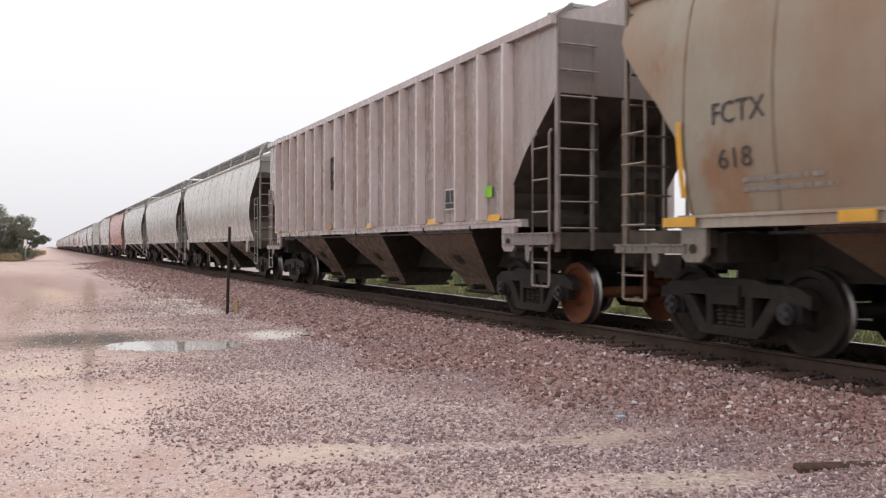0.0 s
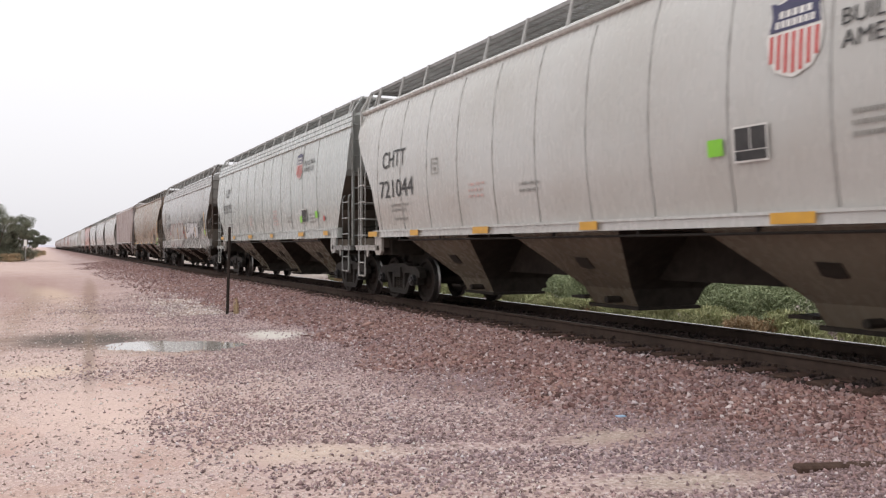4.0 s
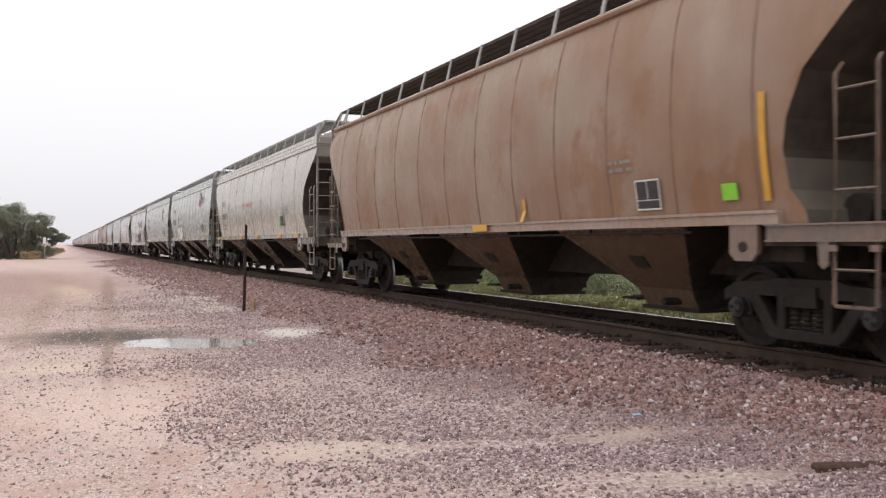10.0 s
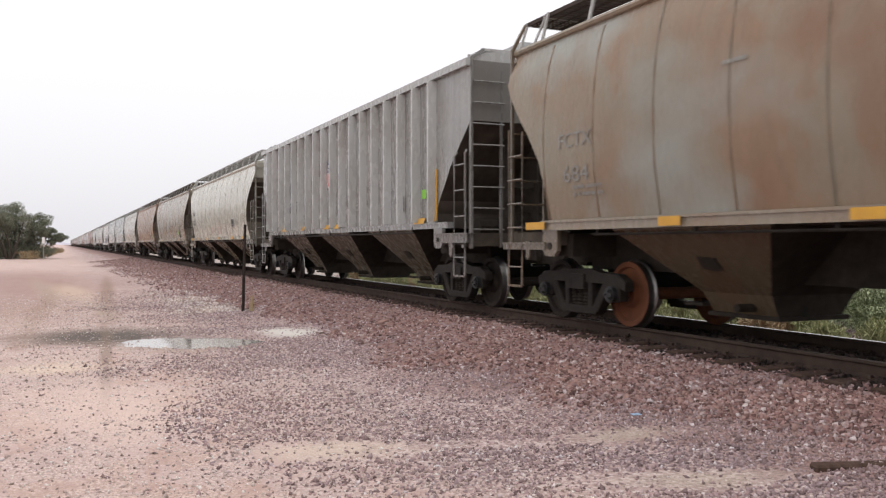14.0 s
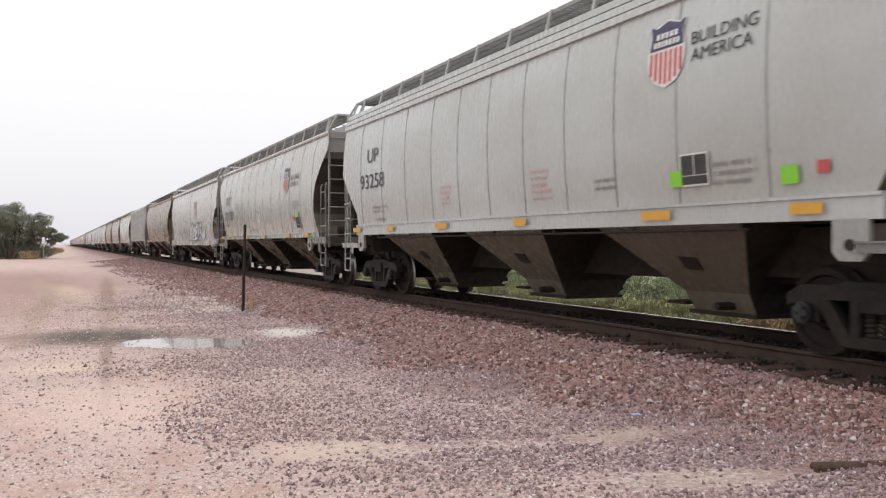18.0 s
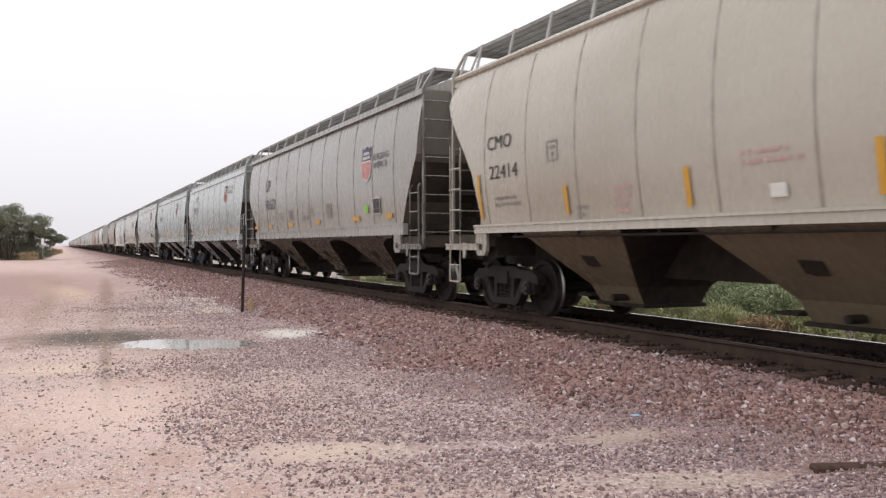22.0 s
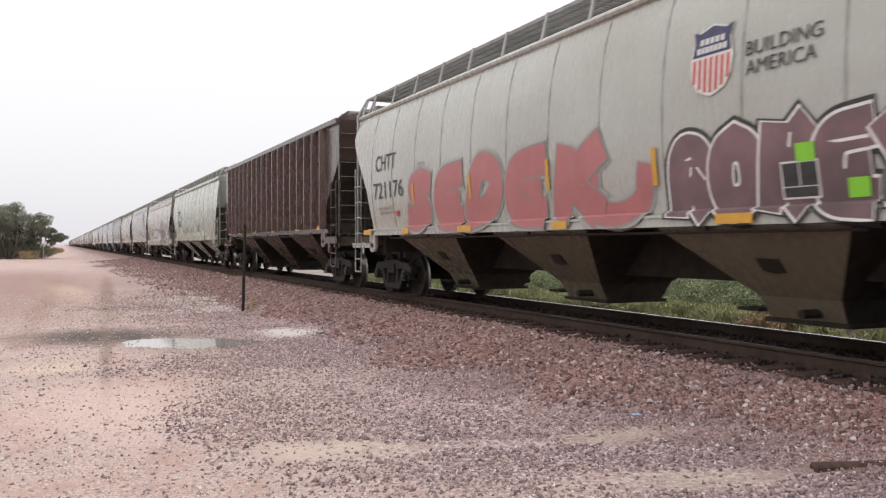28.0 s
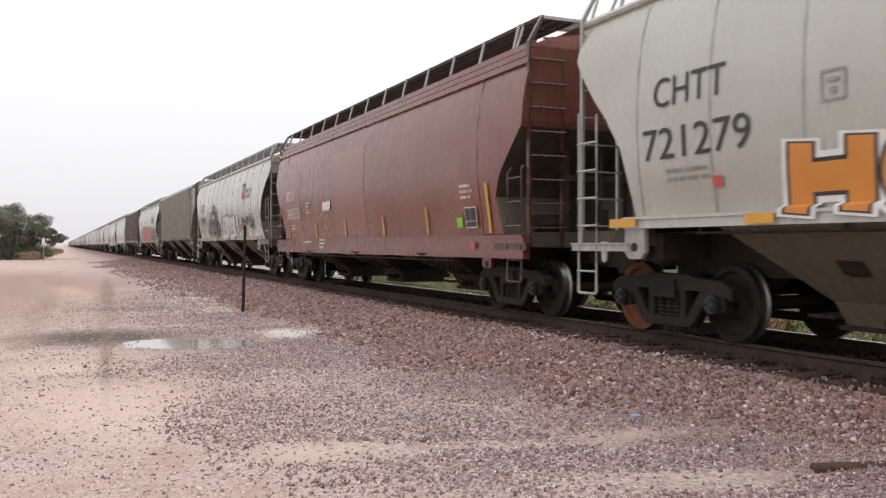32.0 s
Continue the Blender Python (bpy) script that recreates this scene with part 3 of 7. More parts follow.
def vent_mesh(kind):
    """A dark inspection plate on the slanted side of a bay."""
    def build(bm):
        z = 0.92
        w = 0.66 + (z - 0.56) / (SILL[kind][0] - 0.02 - 0.56) * 0.81
        lean = 0.81 / (SILL[kind][0] - 0.58)
        a, b = [[bm.verts.new((-w - d - lean * q, y, z + q)) for y, q in ((-0.16, 0.075), (0.14, 0.085), (0.17, -0.06), (0.02, -0.085), (-0.13, -0.075))] for d in (0.025, -0.02)]
        bm.faces.new(a)
        bm.faces.new(b[::-1])
        for i in range(5):
            bm.faces.new((a[i], b[i], b[(i + 1) % 5], a[(i + 1) % 5]))
    return shared(("vent_plate", kind), build, UNDER)


def bay_tag(bay, kind, y, z, w, tall, seed):
    """A quick sprayed scrawl on the slanted side of a bay."""
    rnd = random.Random(seed)
    sill = SILL[kind][0] - 0.02

    def on(u, q):
        return (-(0.66 + 0.81 * (q - 0.56) / (sill - 0.56)) - 0.012, u, q)
    bm = bmesh.new()
    for i in range(11):
        u, q = y + rnd.uniform(-0.5, 0.4) * w, z + rnd.uniform(-0.5, 0.5) * tall
        a = rnd.choice((0.5, 1.1, 2.0, 2.6)) + rnd.uniform(-0.3, 0.3)
        for k in range(3):
            u1, q1 = u + math.cos(a) * 0.16 * w, min(sill, q + math.sin(a) * 0.3 * tall)
            nu, nq = -math.sin(a) * 0.016, math.cos(a) * 0.016
            bm.faces.new([bm.verts.new(on(*p)) for p in ((u - nu, q - nq), (u1 - nu, q1 - nq), (u1 + nu, q1 + nq), (u + nu, q + nq))])
            u, q, a = u1, q1, a + rnd.uniform(-1.1, 1.1)
    me = finish(bm, "scrawl")
    me.materials.append(BLACK)
    tagged(part("scrawl", me, bay, "black sprayed scrawl"), kind="stuff")


def ladder_mesh(name, kind, s):
    """side_ladder: its stiles and the hanging step; end_ladder: the corner channel and the inner post across the end."""
    def build(bm):
        if name == "side_ladder":
            if s > 0:
                tube(bm, [(-0.02, 0.03, 2.98), (-0.02, 0.03, 0.52), (-0.02, 0.05, 0.50), (-0.02, 0.44, 0.50), (-0.02, 0.46, 0.52), (-0.02, 0.46, 2.68), (0.02, 0.40, 2.92)], 0.02)
            else:
                crown = 2.84 if kind in "RKB" else 2.40
                tube(bm, [(0.02, 0.10, crown), (-0.02, 0.10, crown - 0.06), (-0.02, 0.10, 0.60), (-0.02, 0.12, 0.58), (-0.02, 0.54, 0.58), (-0.02, 0.56, 0.60), (-0.02, 0.56, crown - 0.1), (0.03, 0.52, crown)], 0.021)
        else:
            w, top, walk_z = 0.026 if s > 0 else 0.042, EAVE[kind], WALK[kind]
            prof = [(-0.026, 1.08), (0.018, 1.08), (0.018, top + 0.02), (0.24, walk_z - 0.06), (0.22, walk_z - 0.01), (-0.026, top + 0.06)]
            a, b = [[bm.verts.new((x, y, z)) for x, z in prof] for y in (-w, w)]
            bm.faces.new(a)
            bm.faces.new(b[::-1])
            for i in range(6):
                j = (i + 1) % 6
                bm.faces.new((a[i], b[i], b[j], a[j]))
            box(bm, 0.57, 0.615, -0.022, 0.022, 1.1, EAVE[kind] - 0.02)
    return shared((name, kind, s), build, PAINT)


def corner_bracket_mesh(kind, s):
    """The light step plate that carries the ladder's foot at a car's corner, with a lug for the tie-down hook."""
    def build(bm):
        reach = 0.98 if kind in "WDN" else 1.2
        if s > 0 or kind not in "RKB":
            box(bm, -0.05, 0.03, -0.10, reach, 1.075, 1.17)
            box(bm, -0.07, 0.10, -0.10, reach, 1.165, 1.185)
        else:
            box(bm, -0.03, 0.03, 0.0, reach + 0.2, 1.20, 1.34)
            box(bm, -0.07, 0.10, -0.06, reach + 0.2, 1.34, 1.36)
            box(bm, -0.06, 0.06, 0.0, reach + 0.2, 1.18, 1.20)
        plank(bm, [(0.60, 1.20), (0.74, 1.20), (0.72, 0.96), (0.67, 0.92), (0.62, 0.96)], -0.045, -0.02)
        for y in (0.06, 0.46) if s > 0 else (0.10, 0.56):
            box(bm, -0.062, -0.03, y - 0.05, y + 0.05, 1.09, 1.15)
    return shared(("corner_bracket", kind in "WDN", kind in "RKB", s), build, PAINT)


def rung_mesh(name):
    def build(bm):
        if name == "side":
            bar(bm, (-0.02, 0.0, 0), (-0.02, 0.46, 0), 0.015)
        else:
            bar(bm, (0.0, -0.07, 0), (0.62, -0.07, 0), 0.015)
    return shared(("rung", name), build, PAINT)


def walkway_mesh(kind, L, side, mat):
    h, z = L / 2, WALK[kind]

    def build(bm):
        x0, x1 = (0.20, 0.80) if kind == "B" else (0.62, 1.22)
        for x in (x0, x1):
            box(bm, side * (x - 0.02), side * (x + 0.02), -h + 0.1, h - 0.1, z - 0.06, z)
        y = -h + 0.12
        while y < h - 0.12:
            box(bm, side * x0, side * x1, y, y + 0.045, z - 0.045, z - 0.01)
            y += 0.115
        for x in (x0 + 0.2, x0 + 0.4):
            box(bm, side * (x - 0.012), side * (x + 0.012), -h + 0.1, h - 0.1, z - 0.055, z - 0.008)
    return shared(("running_board", kind, L, side, mat.name), build, mat)


def platform_mesh(kind):
    """Grated step across the roof at a car's end, carried on four bent bars."""
    z = WALK[kind]

    def build(bm):
        for y in (-0.28, 0.28):
            box(bm, -1.25, 1.25, y - 0.02, y + 0.02, z - 0.05, z)
        x = -1.22
        while x < 1.2:
            box(bm, x, x + 0.03, -0.28, 0.28, z - 0.04, z - 0.01)
            x += 0.075
        for s in (-1, 1):
            for y in (-0.28, 0.28):
                bar(bm, (s * 1.22, y, z - 0.03), (s * 1.40, y * 0.8, EAVE[kind] + 0.02), 0.022)
    return shared(("end_platform", kind), build, GALV)


def post_mesh(kind):
    def build(bm):
        z0, z1 = EAVE[kind] + 0.03, WALK[kind] + 0.01
        lean = 0.12 if kind == "W" else 0.0
        box_lean(bm, *((-0.98, -0.82) if kind == "B" else (-1.36, -1.24)), lean, z0, z1)
    return shared(("walkway_post", kind), build, GALV)


def box_lean(bm, xa, xb, lean, z0, z1):
    lo = [bm.verts.new((xa + dx, dy, z0)) for dx, dy in ((-0.015, -0.03), (0.015, -0.03), (0.015, 0.03), (-0.015, 0.03))]
    hi = [bm.verts.new((xb + dx, dy - lean, z1)) for dx, dy in ((-0.015, -0.03), (0.015, -0.03), (0.015, 0.03), (-0.015, 0.03))]
    for i in range(4):
        j = (i + 1) % 4
        bm.faces.new((lo[i], lo[j], hi[j], hi[i]))
    bm.faces.new(hi)
    bm.faces.new(lo[::-1])


def underframe_mesh(L, piece):
    """The centre sill, the spine between the bays, a bolster, the gear over a truck; the last two for the leading end."""
    h = L / 2

    def build(bm):
        if piece == "centre_sill":
            box(bm, -0.22, 0.22, -h - 0.1, h + 0.1, 0.86, 1.22)
        elif piece == "hopper_spine":
            box(bm, -0.30, 0.30, -h + 2.9, h - 2.9, 0.69, 1.36)
        elif piece == "body_bolster":
            box(bm, -1.35, 1.35, -0.25, 0.25, 0.98, 1.3)
        else:
            box(bm, -0.60, 0.60, -1.3, 1.3, 0.78, 1.34)
    return shared((piece, L), build, UNDER)


def end_frame_mesh(kind, L, s):
    """End sill, step bracket, uprights that carry the slope sheet, platform grating."""
    h = L / 2

    def build(bm):
        y = s * (h - 0.12)
        box(bm, -1.48, 1.48, y - 0.09, y + 0.09, 1.12, 1.36)
        box(bm, -1.50, -1.36, min(y, s * (h - 1.5)), max(y, s * (h - 1.5)), 1.14, 1.34)
        box(bm, 1.36, 1.50, min(y, s * (h - 1.5)), max(y, s * (h - 1.5)), 1.14, 1.34)
        box(bm, -1.36, 1.36, min(y, s * (h - 1.3)), max(y, s * (h - 1.3)), 1.2, 1.24)
    return shared(("end_sill", kind, L, s), build, SHADEDGRIME)


def web_mesh(kind, L, s):
    """The upright plate under the slope sheet at a car's end."""
    h = L / 2
    table = CUT[kind][1 if s > 0 else 0]

    def build(bm):
        zs = [1.22, 1.6, 2.0, 2.3, 2.6, 2.9, 3.1]
        prof = [(s * (h - max(0.22, along(table, z) + 0.02)), z) for z in zs] + [(s * (h - 0.2), 3.1), (s * (h - 0.2), 1.22)]
        a = [bm.verts.new((-0.02, y, z)) for y, z in prof]
        b = [bm.verts.new((0.02, y, z)) for y, z in prof]
        bm.faces.new(a)
        bm.faces.new(b[::-1])
        for i in range(len(prof)):
            j = (i + 1) % len(prof)
            bm.faces.new((a[i], a[j], b[j], b[i]))
    return shared(("end_web", kind, L, s), build, UNDER)


def upright_mesh(piece, s):
    """Gear on a car's end platform, its origin under the platform's middle."""
    def build(bm):
        if piece == "end_post":
            box(bm, -0.05, 0.05, -0.06, 0.06, 1.24, 3.7)
        elif piece == "end_crossbar":
            box(bm, -0.62, 0.62, -0.03, 0.03, 2.2, 2.3)
        elif piece == "brake_cylinder":
            box(bm, -0.3, 0.3, -0.35 * s - 0.25, -0.35 * s + 0.25, 1.24, 1.75)
        else:
            bar(bm, (-0.95, -0.5 * s, 1.5), (0.3, -0.5 * s, 1.5), 0.17, 10)
    return shared((piece, s), build, UNDER)


def pipe_mesh(kind, L):
    h, z = L / 2, SILL[kind][0] - 0.07

    def build(bm):
        bar(bm, (-1.515, -h + 2.6, z), (-1.515, h - 2.4, z), 0.018)
        for i in range(7):
            y = -h + 2.7 + (L - 5.2) * i / 6
            box(bm, -1.53, -1.50, y - 0.02, y + 0.02, z, z + 0.12)
    return shared(("brake_pipe", kind, L), build, FRAME)


def jack_mesh(kind):
    z0 = SILL[kind][0]

    def build(bm):
        pts = [(-0.20, z0 + 0.01), (0.20, z0 + 0.01), (0.20, z0 - 0.30), (0.12, z0 - 0.38), (-0.12, z0 - 0.38), (-0.20, z0 - 0.30)]
        if kind in "WDN":
            pts = [(y * 0.8, z0 + (z - z0) * 0.45) for y, z in pts]
        plank(bm, pts, -1.56, -1.50)
    return shared(("jacking_pad", kind), build, PAINT)


def hole_mesh(kind):
    z = SILL[kind][0] - (0.23 if kind not in "WDN" else 0.1)

    def build(bm):
        bar(bm, (-1.575, 0, z), (-1.555, 0, z), 0.055, 10)
    return shared(("lift_hole", kind), build, UNDER)


def coupler_mesh():
    def build(bm):
        box(bm, -0.10, 0.10, -0.1, 0.62, 0.80, 0.98)
        box(bm, -0.17, 0.17, 0.50, 0.80, 0.72, 1.04)
        bar(bm, (-0.45, 0.1, 0.75), (-0.25, 0.75, 0.45), 0.03)
    return shared(("coupler",), build, UNDER)


# truck, seen from its centre at the rail's top
def side_frame_mesh(side):
    def build(bm):
        x0, x1 = side * 0.94, side * 1.10
        top = [(-1.16, 0.50), (-1.16, 0.64), (-0.98, 0.74), (-0.55, 0.74), (-0.40, 0.80), (0.40, 0.80), (0.55, 0.74), (0.98, 0.74), (1.16, 0.64), (1.16, 0.50),
               (0.98, 0.58), (0.62, 0.60), (-0.62, 0.60), (-0.98, 0.58)]
        plank(bm, top, x0, x1)
        for s in (-1, 1):
            plank(bm, [(s * 0.80, 0.60), (s * 0.62, 0.60), (s * 0.34, 0.22), (s * 0.42, 0.14), (s * 0.52, 0.20)], x0, x1)
            plank(bm, [(s * 0.36, 0.62), (s * 0.25, 0.62), (s * 0.25, 0.24), (s * 0.36, 0.24)], x0, x1)
            box(bm, min(x0, x1), max(x0, x1), s * 0.889 - 0.15, s * 0.889 + 0.15, 0.36, 0.60)
        plank(bm, [(-0.46, 0.14), (0.46, 0.14), (0.42, 0.26), (-0.42, 0.26)], x0, x1)
    return shared(("side_frame", side), build, FRAME, bevel=0.012)


def cap_mesh(mat):
    def build(bm):
        bar(bm, (-1.0, 0, 0.457), (-1.17, 0, 0.457), 0.115, 14)
        bar(bm, (-1.17, 0, 0.457), (-1.195, 0, 0.457), 0.085, 14)
        for i in range(3):
            a = 2.094 * i
            bar(bm, (-1.19, 0.05 * math.cos(a), 0.457 + 0.05 * math.sin(a)), (-1.215, 0.05 * math.cos(a), 0.457 + 0.05 * math.sin(a)), 0.02, 6)
    return shared(("bearing_cap", mat.name), build, mat)


def spring_mesh():
    def build(bm):
        prev = None
        for i in range(11):
            r = 0.068 if i % 2 else 0.045
            ring = [bm.verts.new((r * math.cos(t), r * math.sin(t), 0.025 * i)) for t in (0.7854 * k for k in range(8))]
            if prev:
                for k in range(8):
                    bm.faces.new((prev[k], prev[(k + 1) % 8], ring[(k + 1) % 8], ring[k]))
            prev = ring
    return shared(("spring",), build, UNDER)


def bolster_mesh():
    def build(bm):
        box(bm, -1.14, 1.14, -0.20, 0.20, 0.50, 0.72)
        box(bm, -0.35, 0.35, -0.3, 0.3, 0.72, 0.98)
        for s in (-1, 1):
            box(bm, -0.9, 0.9, s * 0.42 - 0.05, s * 0.42 + 0.05, 0.36, 0.46)
    return shared(("bolster",), build, FRAME)


def wheelset_mesh(rusty):
    def build(bm):
        bar(bm, (-0.96, 0, 0), (0.96, 0, 0), 0.085, 12)
        for s in (-1, 1):
            prof = [(0.86, 0.0), (0.86, 0.16), (0.79, 0.20), (0.80, 0.36), (0.845, 0.385), (0.845, 0.445), (0.84, 0.457), (0.745, 0.462), (0.72, 0.487), (0.705, 0.487), (0.70, 0.40), (0.75, 0.36), (0.75, 0.20), (0.70, 0.16), (0.70, 0.0)]
            rings = []
            N = 36
            for x, r in prof:
                rings.append([bm.verts.new((s * x, r * math.cos(2 * math.pi * i / N), r * math.sin(2 * math.pi * i / N))) for i in range(N)])
            for k, (a, b) in enumerate(zip(rings, rings[1:])):
                for i in range(N):
                    j = (i + 1) % N
                    f = bm.faces.new((a[i], a[j], b[j], b[i]))
                    f.material_index = 1 if k in (6, 7, 8) else 0
    key = ("wheelset", rusty)
    if key not in SHARED:
        me = shared(key, build)
        me.materials.append(RUSTWHEEL if rusty else WHEEL)
        me.materials.append(BRIGHT)
    return SHARED[key]


def plate_on_side(kind, name, y0, y1, z0, z1, mat, lift=0.016, near=-1):
    """A thin sticker or painted bar on the near side, following its curve; y0 is the end nearer the car's front."""
    key = (name, kind, round(y0 - y1, 3), round(z0, 3), round(z1, 3), mat.name, lift)

    def build(bm):
        n = max(1, int((z1 - z0) / 0.15))
        prev = None
        for i in range(n + 1):
            z = z0 + (z1 - z0) * i / n
            x = near * (surface(kind, z) + lift)
            row = [bm.verts.new((x, 0, z)), bm.verts.new((x, y1 - y0, z))]
            if prev:
                bm.faces.new((prev[0], prev[1], row[1], row[0]))
            prev = row
    return shared(key, build, mat), y0


def surface(kind, z):
    a, b, w = SILL[kind]
    k = 1.0 if a - 0.005 <= z <= b + 0.02 else max(0.0, 1 - (z - b - 0.02) / 0.03) if z > b else 0.0
    return half_width(kind, z) + max(0.0, (w + 0.02 - half_width(kind, z)) * k)


def curved_words(kind, text, z, cap, width, mat, lift=0.014):
    """Painted words, centred on y = 0, laid on the near side: their capitals cap high, the line width long."""
    key = ("words", kind, text, z, cap, width, mat.name)
    if key not in SHARED:
        v, faces = lettering(text, 1.0)
        lo, hi = v.min(axis=0), v.max(axis=0)
        v[:, 0] = (v[:, 0] - (lo[0] + hi[0]) / 2) * width / (hi[0] - lo[0])
        v[:, 1] *= cap / 0.70
        pts = [(-(surface(kind, z + q[1]) + lift), -q[0], z + q[1]) for q in v]
        me = bpy.data.meshes.new("words")
        me.from_pydata(pts, [], faces)
        me.materials.append(mat)
        SHARED[key] = me
    return SHARED[key]


def ribbon(bm, kind, pts, thick, lift):
    """A painted stroke along pts in (y, z)."""
    n = len(pts)
    across = 1
    rows = [[] for k in range(across + 1)]
    for i, (y, z) in enumerate(pts):
        a, b = Vector(pts[max(0, i - 1)]), Vector(pts[min(n - 1, i + 1)])
        d = (b - a).normalized() if (b - a).length > 0 else Vector((1, 0))
        o = Vector((-d.y, d.x)) * thick / 2
        for k, row in enumerate(rows):
            s = 1 - 2 * k / across
            q = (y + s * o.x, z + s * o.y)
            row.append(bm.verts.new((-lift, q[0], q[1])))
    for left, right in zip(rows, rows[1:]):
        for i in range(n - 1):
            bm.faces.new((left[i], left[i + 1], right[i + 1], right[i]))


def blob(bm, kind, pts, lift):
    """A painted field with the outline pts in (y, z)."""
    cy, cz = sum(p[0] for p in pts) / len(pts), sum(p[1] for p in pts) / len(pts)
    c = bm.verts.new((-lift, cy, cz))
    out = [bm.verts.new((-lift, y, z)) for y, z in pts]
    for i in range(len(pts)):
        bm.faces.new((c, out[i], out[(i + 1) % len(pts)]))


def draped(bm):
    """Lays flat paint on the near side of the car that is being built: cut at the sill's lip and along the curve, then pushed on to it."""
    kind = PAINTING["kind"]
    zs = [v.co.z for v in bm.verts]
    lip = SILL[kind][1] + 0.02
    cuts = [SILL[kind][0] - 0.004, lip, lip + 0.03] + [lip + 0.03 + 0.25 * i for i in range(1, 12)]
    for z in cuts:
        if min(zs) < z < max(zs):
            bmesh.ops.bisect_plane(bm, geom=list(bm.verts) + list(bm.edges) + list(bm.faces), plane_co=(0, 0, z), plane_no=(0, 0, 1), dist=1e-5)
    for v in bm.verts:
        v.co.x -= surface(kind, v.co.z)
    return bm


PAINTING = {}
LETTERS = {  # strokes on a unit square, drawn fat
    "S": [[(0.9, 0.85), (0.5, 1.0), (0.1, 0.75), (0.5, 0.5), (0.9, 0.25), (0.5, 0.0), (0.05, 0.15)]],
    "E": [[(0.9, 0.95), (0.2, 0.9), (0.1, 0.5), (0.15, 0.05), (0.95, 0.0)], [(0.15, 0.5), (0.8, 0.52)]],
    "D": [[(0.15, 0.0), (0.15, 1.0), (0.7, 0.9), (0.95, 0.5), (0.7, 0.1), (0.15, 0.0)]],
    "K": [[(0.15, 0.0), (0.2, 1.0)], [(0.9, 1.0), (0.25, 0.5), (0.95, 0.0)]],
    "R": [[(0.12, 0.0), (0.12, 1.0), (0.75, 0.95), (0.85, 0.62), (0.2, 0.46)], [(0.45, 0.46), (0.95, 0.0)]],
    "O": [[(0.5, 1.0), (0.1, 0.85), (0.05, 0.2), (0.5, 0.0), (0.95, 0.2), (0.9, 0.85), (0.5, 1.0)]],
    "Y": [[(0.05, 1.0), (0.45, 0.5), (0.42, 0.0)], [(0.95, 1.0), (0.45, 0.5)]],
    "A": [[(0.02, 0.0), (0.30, 0.9), (0.65, 0.95), (0.95, 0.0)], [(0.2, 0.35), (0.8, 0.35)]],
    "T": [[(0.5, 0.92), (0.5, 0.0)], [(0.0, 0.95), (1.0, 0.95)]],
    "M": [[(0.02, 0.0), (0.1, 1.0), (0.5, 0.45), (0.9, 1.0), (0.98, 0.0)]],
    "N": [[(0.08, 0.0), (0.15, 1.0), (0.85, 0.9), (0.95, 0.0)]],
    "C": [[(0.9, 0.85), (0.45, 1.0), (0.1, 0.6), (0.1, 0.3), (0.45, 0.0), (0.95, 0.15)]],
    "U": [[(0.08, 1.0), (0.1, 0.25), (0.5, 0.0), (0.9, 0.25), (0.92, 1.0)]],
    "V": [[(0.05, 1.0), (0.5, 0.0), (0.95, 1.0)]],
    "L": [[(0.15, 1.0), (0.12, 0.05), (0.9, 0.05)]],
    "F": [[(0.1, 0.0), (0.1, 0.95), (0.9, 0.95)], [(0.1, 0.5), (0.75, 0.5)]],
    "H": [[(0.1, 0.0), (0.1, 1.0)], [(0.9, 0.0), (0.9, 1.0)], [(0.1, 0.5), (0.9, 0.5)]],
    "h": [[(0.12, 1.0), (0.12, 0.0)], [(0.12, 0.5), (0.6, 0.62), (0.88, 0.4), (0.88, 0.0)]],
    "a": [[(0.05, 0.95), (0.85, 0.97), (0.92, 0.0)], [(0.85, 0.5), (0.3, 0.48), (0.12, 0.2), (0.4, 0.02), (0.85, 0.08)]],
    "!": [[(0.45, 1.0), (0.5, 0.45)], [(0.5, 0.1), (0.52, 0.06)]],
}


def painted(car, name, mat, draw, label=""):
    bm = bmesh.new()
    draw(bm)
    me = finish(draped(bm), name)
    me.materials.append(mat)
    return part(name, me, car, label or "spray-painted " + mat.name.replace("_spray_paint", "").replace("_lettering", "").replace("_", " "))


def fat_stroke(bm, kind, pts, thick, lift, rounded):
    """A painted stroke, with round ends for bubble letters or square ones drawn a little out."""
    if rounded:
        ribbon(bm, kind, pts, thick, lift)
        for q in (pts[0], pts[-1]):
            field(bm, kind, [(q[0] + thick / 2 * math.cos(0.5236 * k), q[1] + thick / 2 * math.sin(0.5236 * k)) for k in range(12)], lift + 0.0002)
    else:
        a, b = Vector(pts[0]) - Vector(pts[1]), Vector(pts[-1]) - Vector(pts[-2])
        a, b = Vector(pts[0]) + a.normalized() * thick * 0.22, Vector(pts[-1]) + b.normalized() * thick * 0.22
        ribbon(bm, kind, [tuple(a)] + pts + [tuple(b)], thick, lift)


